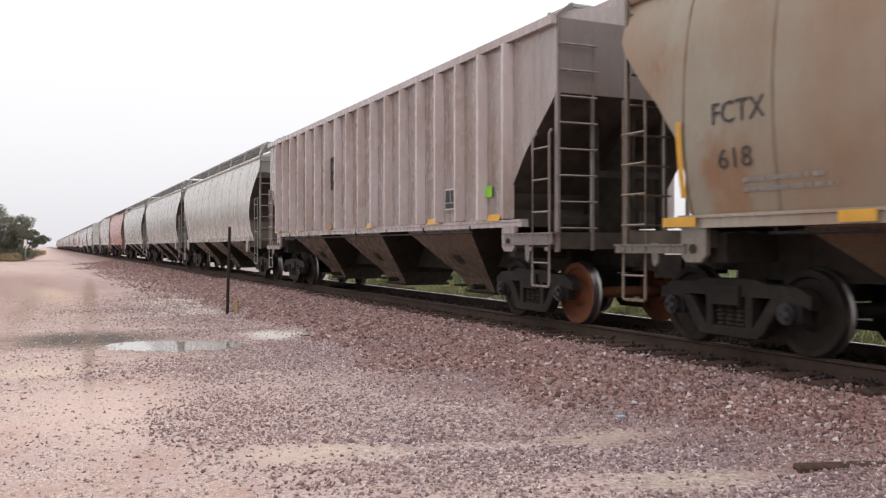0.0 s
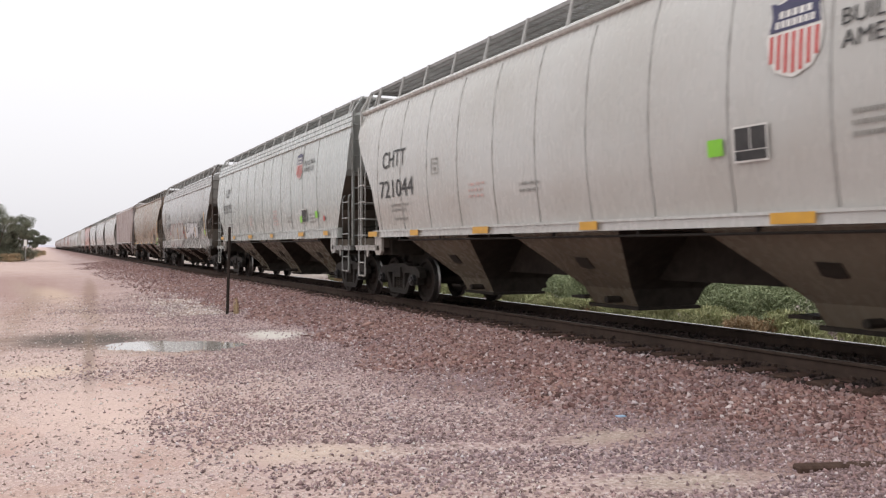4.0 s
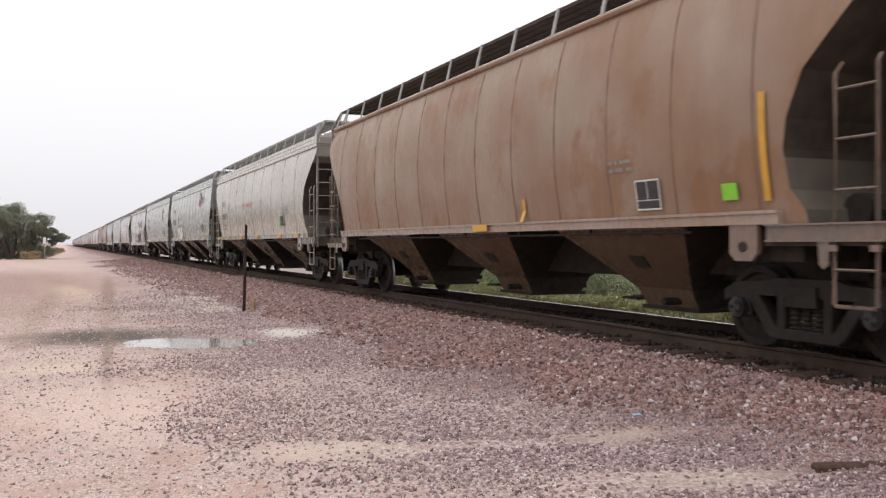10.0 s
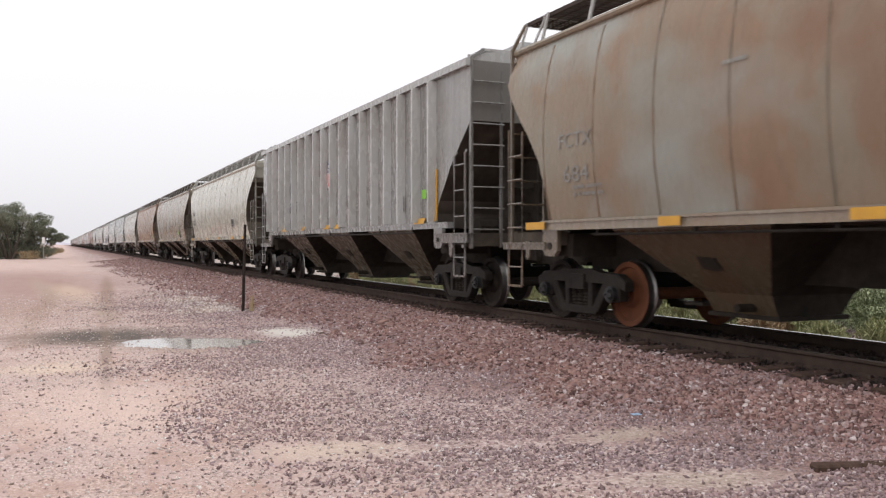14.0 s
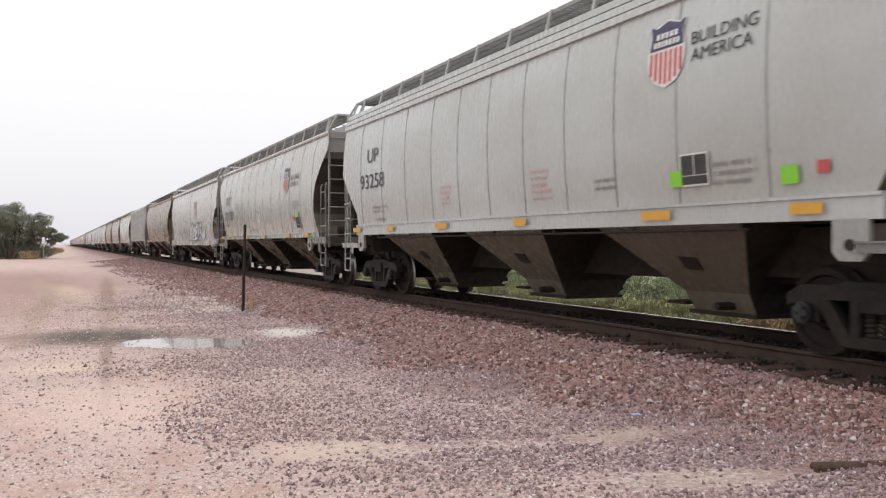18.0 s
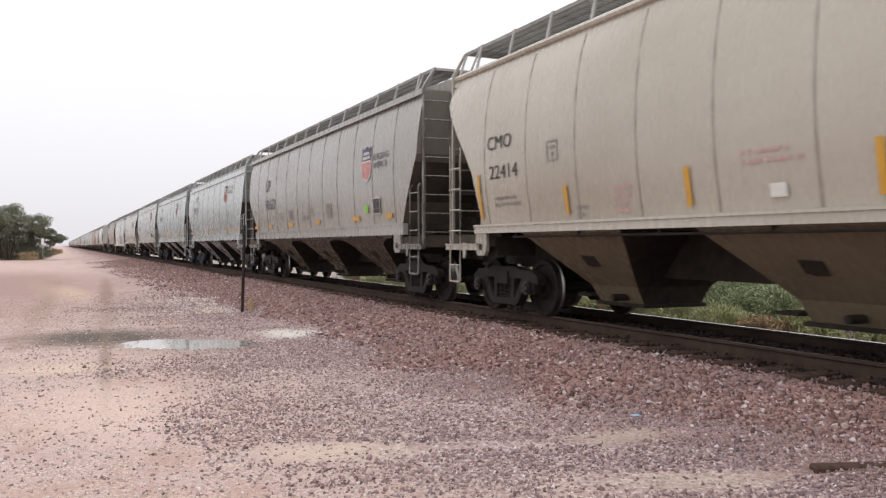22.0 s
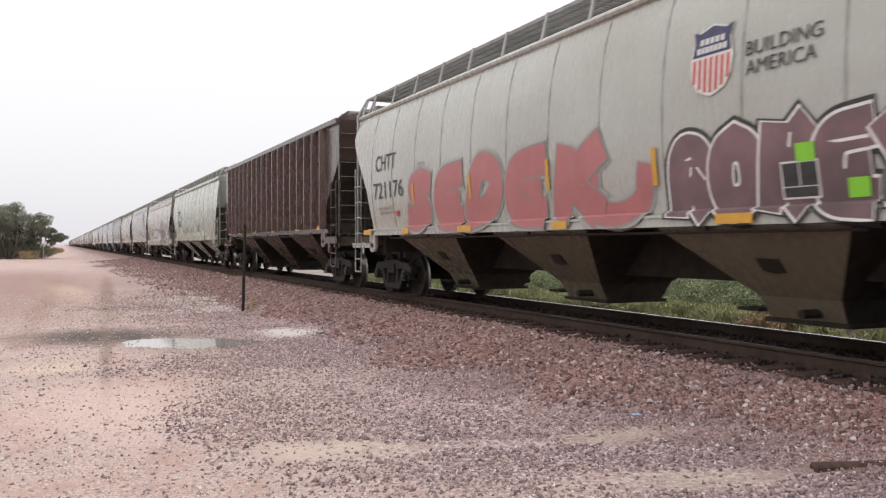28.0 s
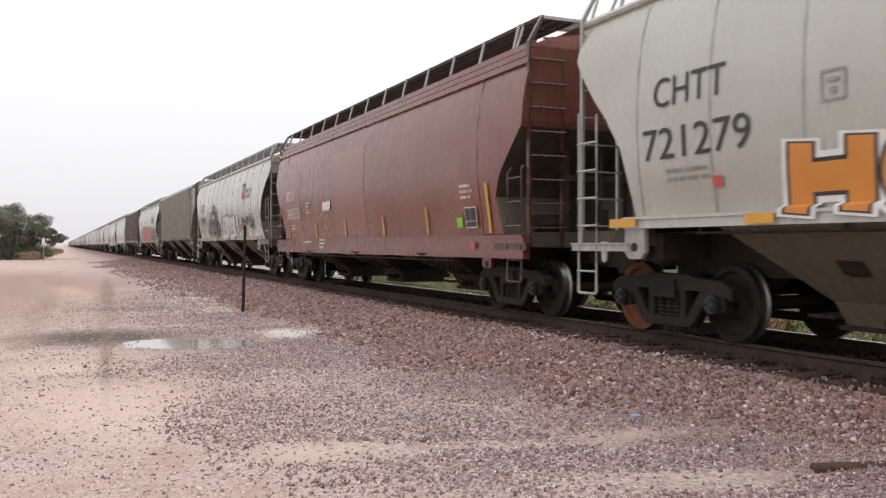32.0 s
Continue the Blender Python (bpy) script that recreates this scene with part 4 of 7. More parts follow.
def word_art(car, kind, y, text, width, z0, z1, fill, line, halo=None, fat=0.3, edge=0.05, rounded=True, lean=0.12, seed=4):
    """A sprayed word in overlapping fat letters, each with its outline; y is its middle, measured towards the car's front."""
    rnd = random.Random(seed)
    cell, tall = width / len(text), z1 - z0
    thick = fat * tall
    letters = []
    for i, ch in enumerate(text):
        tilt, up, high = rnd.uniform(lean * 0.4, lean * 1.6), rnd.uniform(-0.04, 0.04), rnd.uniform(0.92, 1.04)
        strokes = []
        for pts in LETTERS[ch]:
            for k in range(3):
                cut = [(a[0] * w + b[0] * (1 - w), a[1] * w + b[1] * (1 - w)) for a, b in zip(pts, pts[1:]) for w in (0.75, 0.25)]
                pts = [pts[0]] + cut + [pts[-1]]
            inner = tall - thick
            strokes.append([(y + width / 2 - cell * (i + 0.10 + 0.80 * (u + tilt * (v - 0.5))), z0 + thick / 2 + inner * (v * high + up * 0.5)) for u, v in pts])
        letters.append(strokes)
    if halo:
        painted(car, "graffiti_halo", halo, lambda bm: [fat_stroke(bm, kind, pts, thick + 4.5 * edge, 0.012 + 0.0002 * i, rounded) for i, strokes in enumerate(letters) for pts in strokes])
    for i, strokes in enumerate(letters):
        base = 0.016 + 0.0013 * i
        shape = painted(car, "graffiti_outline", line, lambda bm: [fat_stroke(bm, kind, pts, thick + 1.8 * edge, base + 0.00008 * k, rounded) for k, pts in enumerate(strokes)])
        painted(shape, "graffiti_fill", fill, lambda bm: [fat_stroke(bm, kind, pts, thick, base + 0.0007 + 0.00008 * k, rounded) for k, pts in enumerate(strokes)])


def field(bm, kind, pts, lift):
    """A painted field with the outline pts in (y, z)."""
    blob(bm, kind, pts, lift)


def bubbles(car, kind, y, width, z0, z1, count, fill, line, halo=None, seed=1, spiky=0.0, edge=0.045):
    """A spray-painted row of overlapping outlined shapes, round or spiky; y is its middle towards the car's front."""
    rnd = random.Random(seed)
    cell = width / count
    outlines, slots = [], []
    for i in range(count):
        hw, hh = cell * rnd.uniform(0.55, 0.80), (z1 - z0) / 2 * rnd.uniform(0.70, 1.0)
        cy, cz = y + width / 2 - cell * (i + 0.5), (z0 + z1) / 2 + rnd.uniform(-0.16, 0.16) * hh
        lean, turn, points = rnd.uniform(-0.35, 0.35), rnd.uniform(0, 6), rnd.choice((3, 4, 5))
        waves = [(m, rnd.uniform(0.05, 0.15), rnd.uniform(0, 6.28)) for m in (2, 3, 4, 5)]
        pts = []
        for k in range(40):
            a = 2 * math.pi * k / 40
            u = math.copysign(abs(math.cos(a)) ** 0.7, math.cos(a))
            v = math.copysign(abs(math.sin(a)) ** 0.7, math.sin(a))
            saw = abs(((a * points / 6.283 + turn) % 1.0) * 2 - 1)
            q = 0.9 + sum(w * math.sin(m * a + p) for m, w, p in waves) * 0.8 + spiky * (saw - 0.5) * 1.8
            pts.append((cy - (u * hw + lean * v * hh) * q, min(z1 + 0.1, max(z0 - 0.04, cz + v * hh * q))))
        outlines.append(pts)
        for s in range(rnd.choice((1, 2, 2))):
            a, r = rnd.uniform(0, 6.28), rnd.uniform(0.25, 0.5)
            slots.append((i, [(cy - (r * math.cos(a + 0.5 * k) + lean * 0.3) * hw, cz + r * 1.1 * math.sin(a + 0.5 * k) * hh) for k in range(rnd.choice((3, 4, 5)))]))
    if halo:
        def grow(bm):
            for i, pts in enumerate(outlines):
                field(bm, kind, pts, 0.012 + 0.0005 * i)
                ribbon(bm, kind, pts + pts[:2], edge * 3.0, 0.0165 + 0.0005 * i)
        tagged(painted(car, "graffiti_halo", halo, grow), kind="stuff")
    for i, pts in enumerate(outlines):
        base = 0.020 + 0.0016 * i
        shape = painted(car, "graffiti_shape", fill, lambda bm: field(bm, kind, pts, base)) if fill else car

        def trace(bm):
            ribbon(bm, kind, pts + pts[:2], edge, base + 0.0008)
            for k, q in slots:
                if k == i:
                    ribbon(bm, kind, q, edge * 0.8, base + 0.0007)
        painted(shape, "graffiti_outline", line, trace)


def speckle(car, kind, y, width, z0, z1, mat, seed, n, size=0.05):
    """Spattered dabs of paint."""
    rnd = random.Random(seed)

    def draw(bm):
        for i in range(n):
            cy, cz, r, t = y + rnd.uniform(-0.5, 0.5) * width, rnd.uniform(z0, z1), size * rnd.uniform(0.5, 1.4), rnd.uniform(0, 6)
            field(bm, kind, [(cy + r * (1 + 0.4 * math.sin(3 * a + t)) * math.cos(a), cz + r * (1 + 0.4 * math.sin(2 * a + t)) * math.sin(a)) for a in (0.7854 * k for k in range(8))], 0.017 + 0.0003 * (i % 9))
    tagged(painted(car, "paint_spatter", mat, draw), kind="stuff")


def arches(car, kind, y, width, z0, z1, mat, seed, n, thick=0.03):
    """Rows of small hooked strokes, no writing."""
    rnd = random.Random(seed)

    def draw(bm):
        for i in range(n):
            cy, cz, r = y + rnd.uniform(-0.5, 0.5) * width, rnd.uniform(z0, z1), rnd.uniform(0.05, 0.12)
            ribbon(bm, kind, [(cy + r * math.cos(a), cz + r * 1.3 * math.sin(a)) for a in (0.45 * k for k in range(8))] + [(cy - r, cz - r * rnd.uniform(0.3, 1.5))], thick, 0.018 + 0.0003 * (i % 9))
    tagged(painted(car, "graffiti_tag", mat, draw, "small hooked spray-paint strokes"), kind="stuff")


def bursts(car, kind, spots, mat, r=0.16):
    def draw(bm):
        for k, (y, z) in enumerate(spots):
            for i in range(4):
                a = 0.785 * i + 0.2
                ribbon(bm, kind, [(y - r * math.cos(a), z - r * math.sin(a)), (y, z), (y + r * math.cos(a), z + r * math.sin(a))], 0.025, 0.019 + 0.0004 * i)
    painted(car, "paint_burst", mat, draw, "white spray-painted star burst")


def scribble(car, kind, y, width, z0, z1, mat, seed, thick=0.05, n=40):
    rnd = random.Random(seed)
    bm = bmesh.new()
    for s in range(max(2, n // 10)):
        pts = []
        yy = y + width / 2 - width * s / max(2, n // 10)
        a = rnd.uniform(0, 6)
        for i in range(14):
            pts.append((yy - i * width / n / 1.3 + 0.16 * math.sin(a + i * 1.3), (z0 + z1) / 2 + (z1 - z0) / 2 * math.sin(a + i * 0.9 + rnd.uniform(-0.4, 0.4))))
        ribbon(bm, kind, pts, thick, 0.018 + 0.0004 * s)
    me = finish(draped(bm), "graffiti_tag")
    me.materials.append(mat)
    tagged(part("graffiti_tag", me, car, "thin spray-painted scribble"), kind="stuff")


def mural(car, kind, y, z, w, tall):
    """A dense black spray-painted pattern: a dark ragged field, spikes, and rows of light bars."""
    rnd = random.Random(12)
    out = []
    for i in range(48):
        a = 2 * math.pi * i / 48
        k = (1.0 if i % 2 else 0.80) * rnd.uniform(0.9, 1.1)
        out.append((y + w * 0.24 * k * math.cos(a), z + tall * 0.5 + tall * 0.52 * k * math.sin(a)))
    bm = bmesh.new()
    blob(bm, kind, out, 0.018)
    me = finish(draped(bm), "mural_field")
    me.materials.append(BLACK)
    part("mural_field", me, car, "black spray-painted ragged field")
    bm = bmesh.new()
    for i in range(26):
        s = 1 if i % 2 else -1
        y0, z0 = y + s * w * rnd.uniform(0.16, 0.30), z + tall * rnd.uniform(0.05, 0.65)
        a = rnd.uniform(0.2, 1.4)
        q = rnd.uniform(0.2, 0.5)
        ribbon(bm, kind, [(y0, z0), (y0 + s * q * 0.6 * math.cos(a), z0 + q * 0.6 * math.sin(a)), (y0 + s * q * math.cos(a * 0.8), z0 + q * math.sin(a))], 0.05, 0.020 + i * 0.0003)
    me = finish(draped(bm), "mural_spikes")
    me.materials.append(BLACK)
    part("mural_spike", me, car, "black spray-painted strokes")
    bm = bmesh.new()
    for row, (zz, n, hh, tilt) in enumerate(((0.22, 9, 0.10, 0.0), (0.34, 9, 0.10, 0.0), (0.50, 4, 0.12, 0.25), (0.60, 6, 0.14, 0.15), (0.80, 7, 0.10, 0.1), (0.06, 11, 0.08, 0.0))):
        for i in range(n):
            u = (i + 0.5) / n - 0.5
            yy, z0 = y + u * w * 0.40, z + tall * (zz - 0.25 * u * u)
            ribbon(bm, kind, [(yy, z0), (yy + tilt * hh, z0 + hh * tall * 0.5), (yy + tilt * hh * (1 if i % 2 else -1), z0 + hh * tall)], 0.035, 0.028 + i * 0.0003)
    for s in (-1, 1):
        for r in (0.10, 0.17):
            ribbon(bm, kind, [(y + s * 0.22 + r * math.cos(t), z + tall * 0.56 + r * math.sin(t)) for t in (0.3 * i for i in range(12))], 0.025, 0.032)
    me = finish(draped(bm), "mural_bars")
    me.materials.append(WHITE)
    part("mural_bar", me, car, "pale bars left open in the dark paint")


def shield(car, kind, y, z, size, faded=False):
    """The railway's emblem as plain shapes: a dark blue head with light bars and a red and white striped field."""
    s = size * 1.08
    out = [(-0.46, 0.50), (-0.36, 0.43), (0.0, 0.53), (0.36, 0.43), (0.46, 0.50), (0.40, 0.30), (0.47, 0.0), (0.43, -0.26), (0.30, -0.43), (0.12, -0.50), (0.0, -0.53), (-0.12, -0.50), (-0.30, -0.43), (-0.43, -0.26), (-0.47, 0.0), (-0.40, 0.30)]

    def grow(k, lift, mat, name, clip=None):
        bm = bmesh.new()
        blob(bm, kind, [(y - q[0] * s * 0.95 * k, z + (min(q[1], clip) if clip is not None else q[1]) * s * k) for q in out], lift)
        me = finish(draped(bm), name)
        me.materials.append(mat)
        return me
    e = part("emblem", grow(1.05, 0.016, WHITE, "emblem"), car, "shield-shaped railway emblem, blue over red and white stripes")
    bm = bmesh.new()
    blob(bm, kind, [(y - q[0] * s * 0.95, z + max(q[1], 0.08) * s) for q in out[:6] + [(0.45, 0.08), (-0.45, 0.08)] + out[-1:]], 0.020)
    me = finish(draped(bm), "emblem_head")
    me.materials.append(GREYLET if faded else BLUE)
    part("emblem_head", me, e)
    for i in range(7):
        u = -0.39 + 0.13 * i
        low = -0.30 - 0.20 * (1 - (abs(u) / 0.42) ** 2)
        bm = bmesh.new()
        ribbon(bm, kind, [(y - u * s * 0.95, z + 0.04 * s), (y - u * s * 0.95, z - 0.15 * s), (y - u * s * 0.95, z + low * s)], 0.066 * s, 0.021)
        me = finish(draped(bm), "emblem_stripe")
        me.materials.append(FADED if faded else RED)
        part("emblem_stripe", me, e)
    for q, n, wd in ((0.30, 5, 0.62), (0.17, 7, 0.74)):
        bm = bmesh.new()
        for i in range(n):
            u = ((i + 0.5) / n - 0.5) * wd * s * 0.9
            ribbon(bm, kind, [(y - u, z + (q - 0.048) * s), (y - u, z + (q + 0.048) * s)], wd * s * 0.62 / n, 0.023)
        me = finish(draped(bm), "emblem_bar")
        me.materials.append(FADED if faded else WHITE)
        tagged(part("emblem_bar", me, e), kind="stuff")


def stencil(car, kind, y, z, width, rows, mat=GREYLET, gap=0.10, tall=0.046, seed=3):
    """Small writing that cannot be read, as bars of its size."""
    rnd = random.Random(seed)
    bm = bmesh.new()
    for r in range(rows):
        q = y
        end = y - width * rnd.uniform(0.75, 1.0)
        while q > end:
            w = rnd.uniform(0.02, 0.06)
            zz = z - r * gap
            ribbon(bm, kind, [(q, zz), (max(end, q - w), zz)], tall, 0.015)
            q -= w + rnd.choice((0.018, 0.018, 0.018, 0.06))
    me = finish(draped(bm), "small_print")
    me.materials.append(mat)
    tagged(part("small_print", me, car), kind="stuff")


def sticker(car, kind, name, y, z, w, h, mat, label="", lift=0.018):
    me, y0 = plate_on_side(kind, name, y + w / 2, y - w / 2, z - h / 2, z + h / 2, mat, lift)
    ob = part(name, me, car, label)
    ob.location.y = y0
    return ob


AGED = 0.645  # how far the paint has darkened with age


def hopper_car(spec, near):
    """A covered hopper car, its origin on the rails under its middle; +y is the way it runs."""
    kind, L = spec["kind"], spec["L"]
    h = L / 2
    c, rust = tuple(q * (AGED if min(spec["colour"]) > 0.25 else 0.92) for q in spec["colour"]), spec.get("rust", 0.05)
    col = (*c, rust)
    colS = (*[min(1, q * spec.get("sill", 1.0)) for q in c], rust * 0.6)
    PAINTING["kind"] = kind
    grate = DARKGRATE if rust > 0.5 or min(c) < 0.2 else GRATE
    car = new("hopper_car")
    tagged(car, spec["label"], "freight car", "train of covered hopper cars")
    # ribbed panels are darkened for the shade that falls between posts
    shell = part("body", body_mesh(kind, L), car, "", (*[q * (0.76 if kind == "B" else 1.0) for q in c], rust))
    if spec.get("mottled"):
        shell.material_slots[0].link = "OBJECT"
        shell.material_slots[0].material = MOTTLED
    part("roof", roof_mesh(kind, L), car, "", col)
    for s in (-1, 1):
        for row in range(1 if kind in "BRWF" or spec.get("high") else 3):
            part("eave_rail", eave_mesh(kind, L, s, row), car, "", col)
        part("side_sill", sill_mesh(kind, L, s), car, "", colS)
        part("running_board", walkway_mesh(kind, L, s, grate), car, "dark grated walkway along the roof" if grate is DARKGRATE else "grey grated walkway along the roof")
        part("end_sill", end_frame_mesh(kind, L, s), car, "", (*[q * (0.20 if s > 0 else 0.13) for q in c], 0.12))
        if near:
            part("end_web", web_mesh(kind, L, s), car)
        for piece, x in (("end_post", -0.62), ("end_post", 0.62), ("end_crossbar", 0), ("brake_cylinder", 0), ("air_reservoir", 0)):
            if near or piece == "end_post":
                part(piece, upright_mesh(piece, s), car).location = (x, s * (h - 0.35), 0)
        o = part("coupler", coupler_mesh(), car)
        if s > 0:
            o.location.y = h
        else:
            o.matrix_basis = pose(0, -h, 0, 0, 0, 180)
        o = part("end_platform", platform_mesh(kind), car)
        o.location.y = s * (h - 0.35)
        # ladders on the near and far corner of each end
        for side in ((-1, 1) if near else (-1,)):
            # wear plus the gap's shade in the colour, deeper at the trailing end
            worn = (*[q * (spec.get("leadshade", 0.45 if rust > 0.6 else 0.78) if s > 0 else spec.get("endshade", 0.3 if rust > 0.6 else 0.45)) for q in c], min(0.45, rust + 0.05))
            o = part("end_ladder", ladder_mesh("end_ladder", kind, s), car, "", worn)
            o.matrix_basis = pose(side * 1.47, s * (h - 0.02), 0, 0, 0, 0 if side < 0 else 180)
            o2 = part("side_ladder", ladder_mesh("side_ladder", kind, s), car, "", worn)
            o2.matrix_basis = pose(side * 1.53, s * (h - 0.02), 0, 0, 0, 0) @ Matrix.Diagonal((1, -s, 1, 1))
            if side < 0 and n_ >= -6:
                for i in range(8):
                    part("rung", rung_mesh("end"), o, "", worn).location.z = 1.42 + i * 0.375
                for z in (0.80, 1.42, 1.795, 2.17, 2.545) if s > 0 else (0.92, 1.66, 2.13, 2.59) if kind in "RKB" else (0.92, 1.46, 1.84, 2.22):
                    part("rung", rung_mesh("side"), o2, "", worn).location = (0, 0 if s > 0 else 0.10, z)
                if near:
                    # trailing bracket darkened likewise, for dirt and shade between the cars
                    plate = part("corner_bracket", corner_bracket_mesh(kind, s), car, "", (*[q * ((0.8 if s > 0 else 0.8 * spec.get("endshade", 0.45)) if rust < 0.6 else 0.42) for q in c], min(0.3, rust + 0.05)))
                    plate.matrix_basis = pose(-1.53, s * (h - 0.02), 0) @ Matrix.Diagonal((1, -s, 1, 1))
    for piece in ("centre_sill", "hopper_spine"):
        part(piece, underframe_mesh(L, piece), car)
    for s in (-1, 1):
        part("body_bolster", underframe_mesh(L, "body_bolster"), car).location.y = s * 7.0 * L / 16.7
        part("draft_gear_box", underframe_mesh(L, "draft_gear_box"), car).location.y = s * (h - 2.3)
    if near:
        for i in range(5):
            o = part("hatch_cover", hatch_mesh(), car, "", col)
            o.location = (0, (i - 2) * L * 0.185, EAVE[kind] + 0.42)
    # bays
    k = L / 16.7
    low = 0.58
    for y, half in ((4.43, 1.36), (0.0, 1.36), (-4.43, 1.36)):
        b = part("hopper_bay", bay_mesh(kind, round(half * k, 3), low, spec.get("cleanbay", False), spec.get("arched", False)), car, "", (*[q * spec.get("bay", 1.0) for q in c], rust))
        b.location.y = y * k * 0.96
        for piece in ("outlet_gate", "gate_shaft", "gate_track") if near else ("outlet_gate",):
            part(piece, gate_mesh(low, piece), b)
        for i, (tag_y, tag_z, tag_w, tag_h) in enumerate(spec.get("baytags", ())):
            if abs(h - tag_y - b.location.y) < 1.4:
                bay_tag(b, kind, h - tag_y - b.location.y, tag_z, tag_w, tag_h, 60 + i)
        if near and "baytags" not in spec:
            part("vent_plate", vent_mesh(kind), b)
    if near:
        part("brake_pipe", pipe_mesh(kind, L), car, "thin dark pipe under the sill")
    # seams or posts
    n = spec.get("seams", 12 if kind != "B" else 18)
    a, z = h - 0.15, -h + 0.15
    if kind == "B":
        a, z = h - 1.33, -h + 1.3
    else:
        a, z = h - 1.25, -h + 1.55
    rows = [h - q for q in spec["posts"]] if "posts" in spec else [a + (z - a) * i / (n - 1) for i in range(n)]
    for y in rows:
        for s in ((-1, 1) if kind == "B" and near else (-1,)):
            # outside posts get a lighter colour, as if they caught the light
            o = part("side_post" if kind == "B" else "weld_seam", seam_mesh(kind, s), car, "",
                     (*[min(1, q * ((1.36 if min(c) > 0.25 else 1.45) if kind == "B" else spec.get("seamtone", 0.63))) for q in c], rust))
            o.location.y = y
    # walkway posts on the near side
    np_ = 13 if near else 7
    for i in range(np_):
        o = part("walkway_post", post_mesh(kind), car)
        o.location.y = h - 0.75 - (L - 1.5) * i / (np_ - 1)
    for y in (h - 1.33, -h + (1.75 if kind in "RK" else 1.3)):
        o = part("jacking_pad", jack_mesh(kind), car, "", (*[q * (0.72 if rust < 0.6 else 0.5) for q in colS[:3]], 0.3))
        o.location.y = y
        if near:
            o2 = part("lift_hole", hole_mesh(kind), o)
    # trucks
    for i, s in enumerate((1, -1)):
        tr = part("truck", bolster_mesh(), car)
        tr.location.y = s * 7.0 * k
        for side in (-1, 1):
            part("side_frame", side_frame_mesh(side), tr)
            if near and side < 0:
                for y in (-0.889, 0.889):
                    part("bearing_cap", cap_mesh(BLUECAP if spec.get("bluecaps") else CAP), tr, "blue bearing cap" if spec.get("bluecaps") else "").location.y = y
                for y in (-0.15, 0.0, 0.15):
                    part("spring", spring_mesh(), tr).location = (-1.03, y, 0.25)
        for a in (1, -1):
            w = part("wheelset", wheelset_mesh((s, a) in spec.get("rusty", ())), tr)
            w.location = (0, a * 0.889, 0.457)
            WHEELS.append((w, a))
    # markings
    if near:
        for i, f in enumerate(spec.get("reflect", (0.03, 0.18, 0.36, 0.56, 0.78, 0.93))):
            zz = (SILL[kind][0] + SILL[kind][1]) / 2 if kind not in ("B",) else 1.62
            if spec.get("high"):
                zz = SILL[kind][1] + 0.18
            sticker(car, kind, "reflector", h - 0.7 - f * (L - 1.4), zz, 0.55 if i % 2 == 0 else 0.40, 0.11, YELLOW, "yellow reflective strip", 0.028)
        for f, z0, z1 in spec.get("stripes", ()):
            sticker(car, kind, "reflector", h - f * L, (z0 + z1) / 2, 0.09, z1 - z0, YELLOW, "upright yellow reflective strip", 0.028)
        mat = spec.get("ink", BLACK)
        for text, y, z, cap, width, *own in spec.get("words", ()):
            ink = own[0] if own else mat
            o = part("lettering", curved_words(kind, text, z, cap, width, ink), car, ("white" if ink is WHITE else "red" if ink is RED else "black") + " stencilled lettering")
            o.location.y = h - y
        for y, z, wd, rows in spec.get("stencils", ()):
            stencil(car, kind, h - y, z, wd, rows, mat if mat is WHITE else GREYLET, seed=int(y * 7))
        for y, z, wd, rows in spec.get("warnings", ()):
            stencil(car, kind, h - y, z, wd, rows, FADED, seed=int(y * 9))
        for y, z in spec.get("panels", ()):
            e = sticker(car, kind, "data_panel", h - y, z, 0.47, 0.37, WHITE, "black and white data panel", 0.030)
            for dy, dz, w, hh in ((0.111, 0.052, 0.205, 0.225), (-0.111, 0.052, 0.205, 0.225), (0, -0.118, 0.428, 0.095)):
                me, y0 = plate_on_side(kind, "data_panel_field", h - y + dy + w / 2, h - y + dy - w / 2, z + dz - hh / 2, z + dz + hh / 2, BLACK, 0.034)
                o = part("data_panel_field", me, e)
                o.location.y = y0 - e.location.y
        for y, z in spec.get("green", ()):
            sticker(car, kind, "sticker", h - y, z, 0.23, 0.18, GREEN, "bright green sticker", 0.032)
        for y, z in spec.get("mint", ()):
            sticker(car, kind, "sticker", h - y, z, 0.2, 0.16, MINT, "pale mint sticker", 0.032)
        for y, z in spec.get("red", ()):
            sticker(car, kind, "sticker", h - y, z, 0.15, 0.12, RED, "small red sticker", 0.027)
        for y0, y1, z0, z1 in spec.get("repaint", ()):
            sticker(car, kind, "repainted_panel", h - (y0 + y1) / 2, (z0 + z1) / 2, y1 - y0, z1 - z0, BROWNPATCH, "dark brown repainted panel", 0.005)
        for y0, y1, z0, z1 in spec.get("fadedrect", ()):
            sticker(car, kind, "faded_panel", h - (y0 + y1) / 2, (z0 + z1) / 2, y1 - y0, z1 - z0, REDPATCH, "faded lighter red panel behind the lettering", 0.005)
        for y, z, w, tall in spec.get("patches", ()):
            sticker(car, kind, "faded_patch", h - y, z, w, tall, GREYPATCH, "faded grey paint patch behind a numeral", 0.009)
        for y, z, w, tall in spec.get("tables", ()):
            sticker(car, kind, "data_table", h - y, z, w, tall, TANLABEL, "tan stencilled data table", 0.015)
            bm = bmesh.new()
            for i in range(6):
                zz = z + tall * (0.40 - 0.16 * i)
                for a, b in ((-0.44, -0.06), (-0.02, 0.22), (0.26, 0.45)):
                    ribbon(bm, kind, [(h - y + a * w, zz), (h - y + b * w, zz)], tall * 0.075, 0.019)
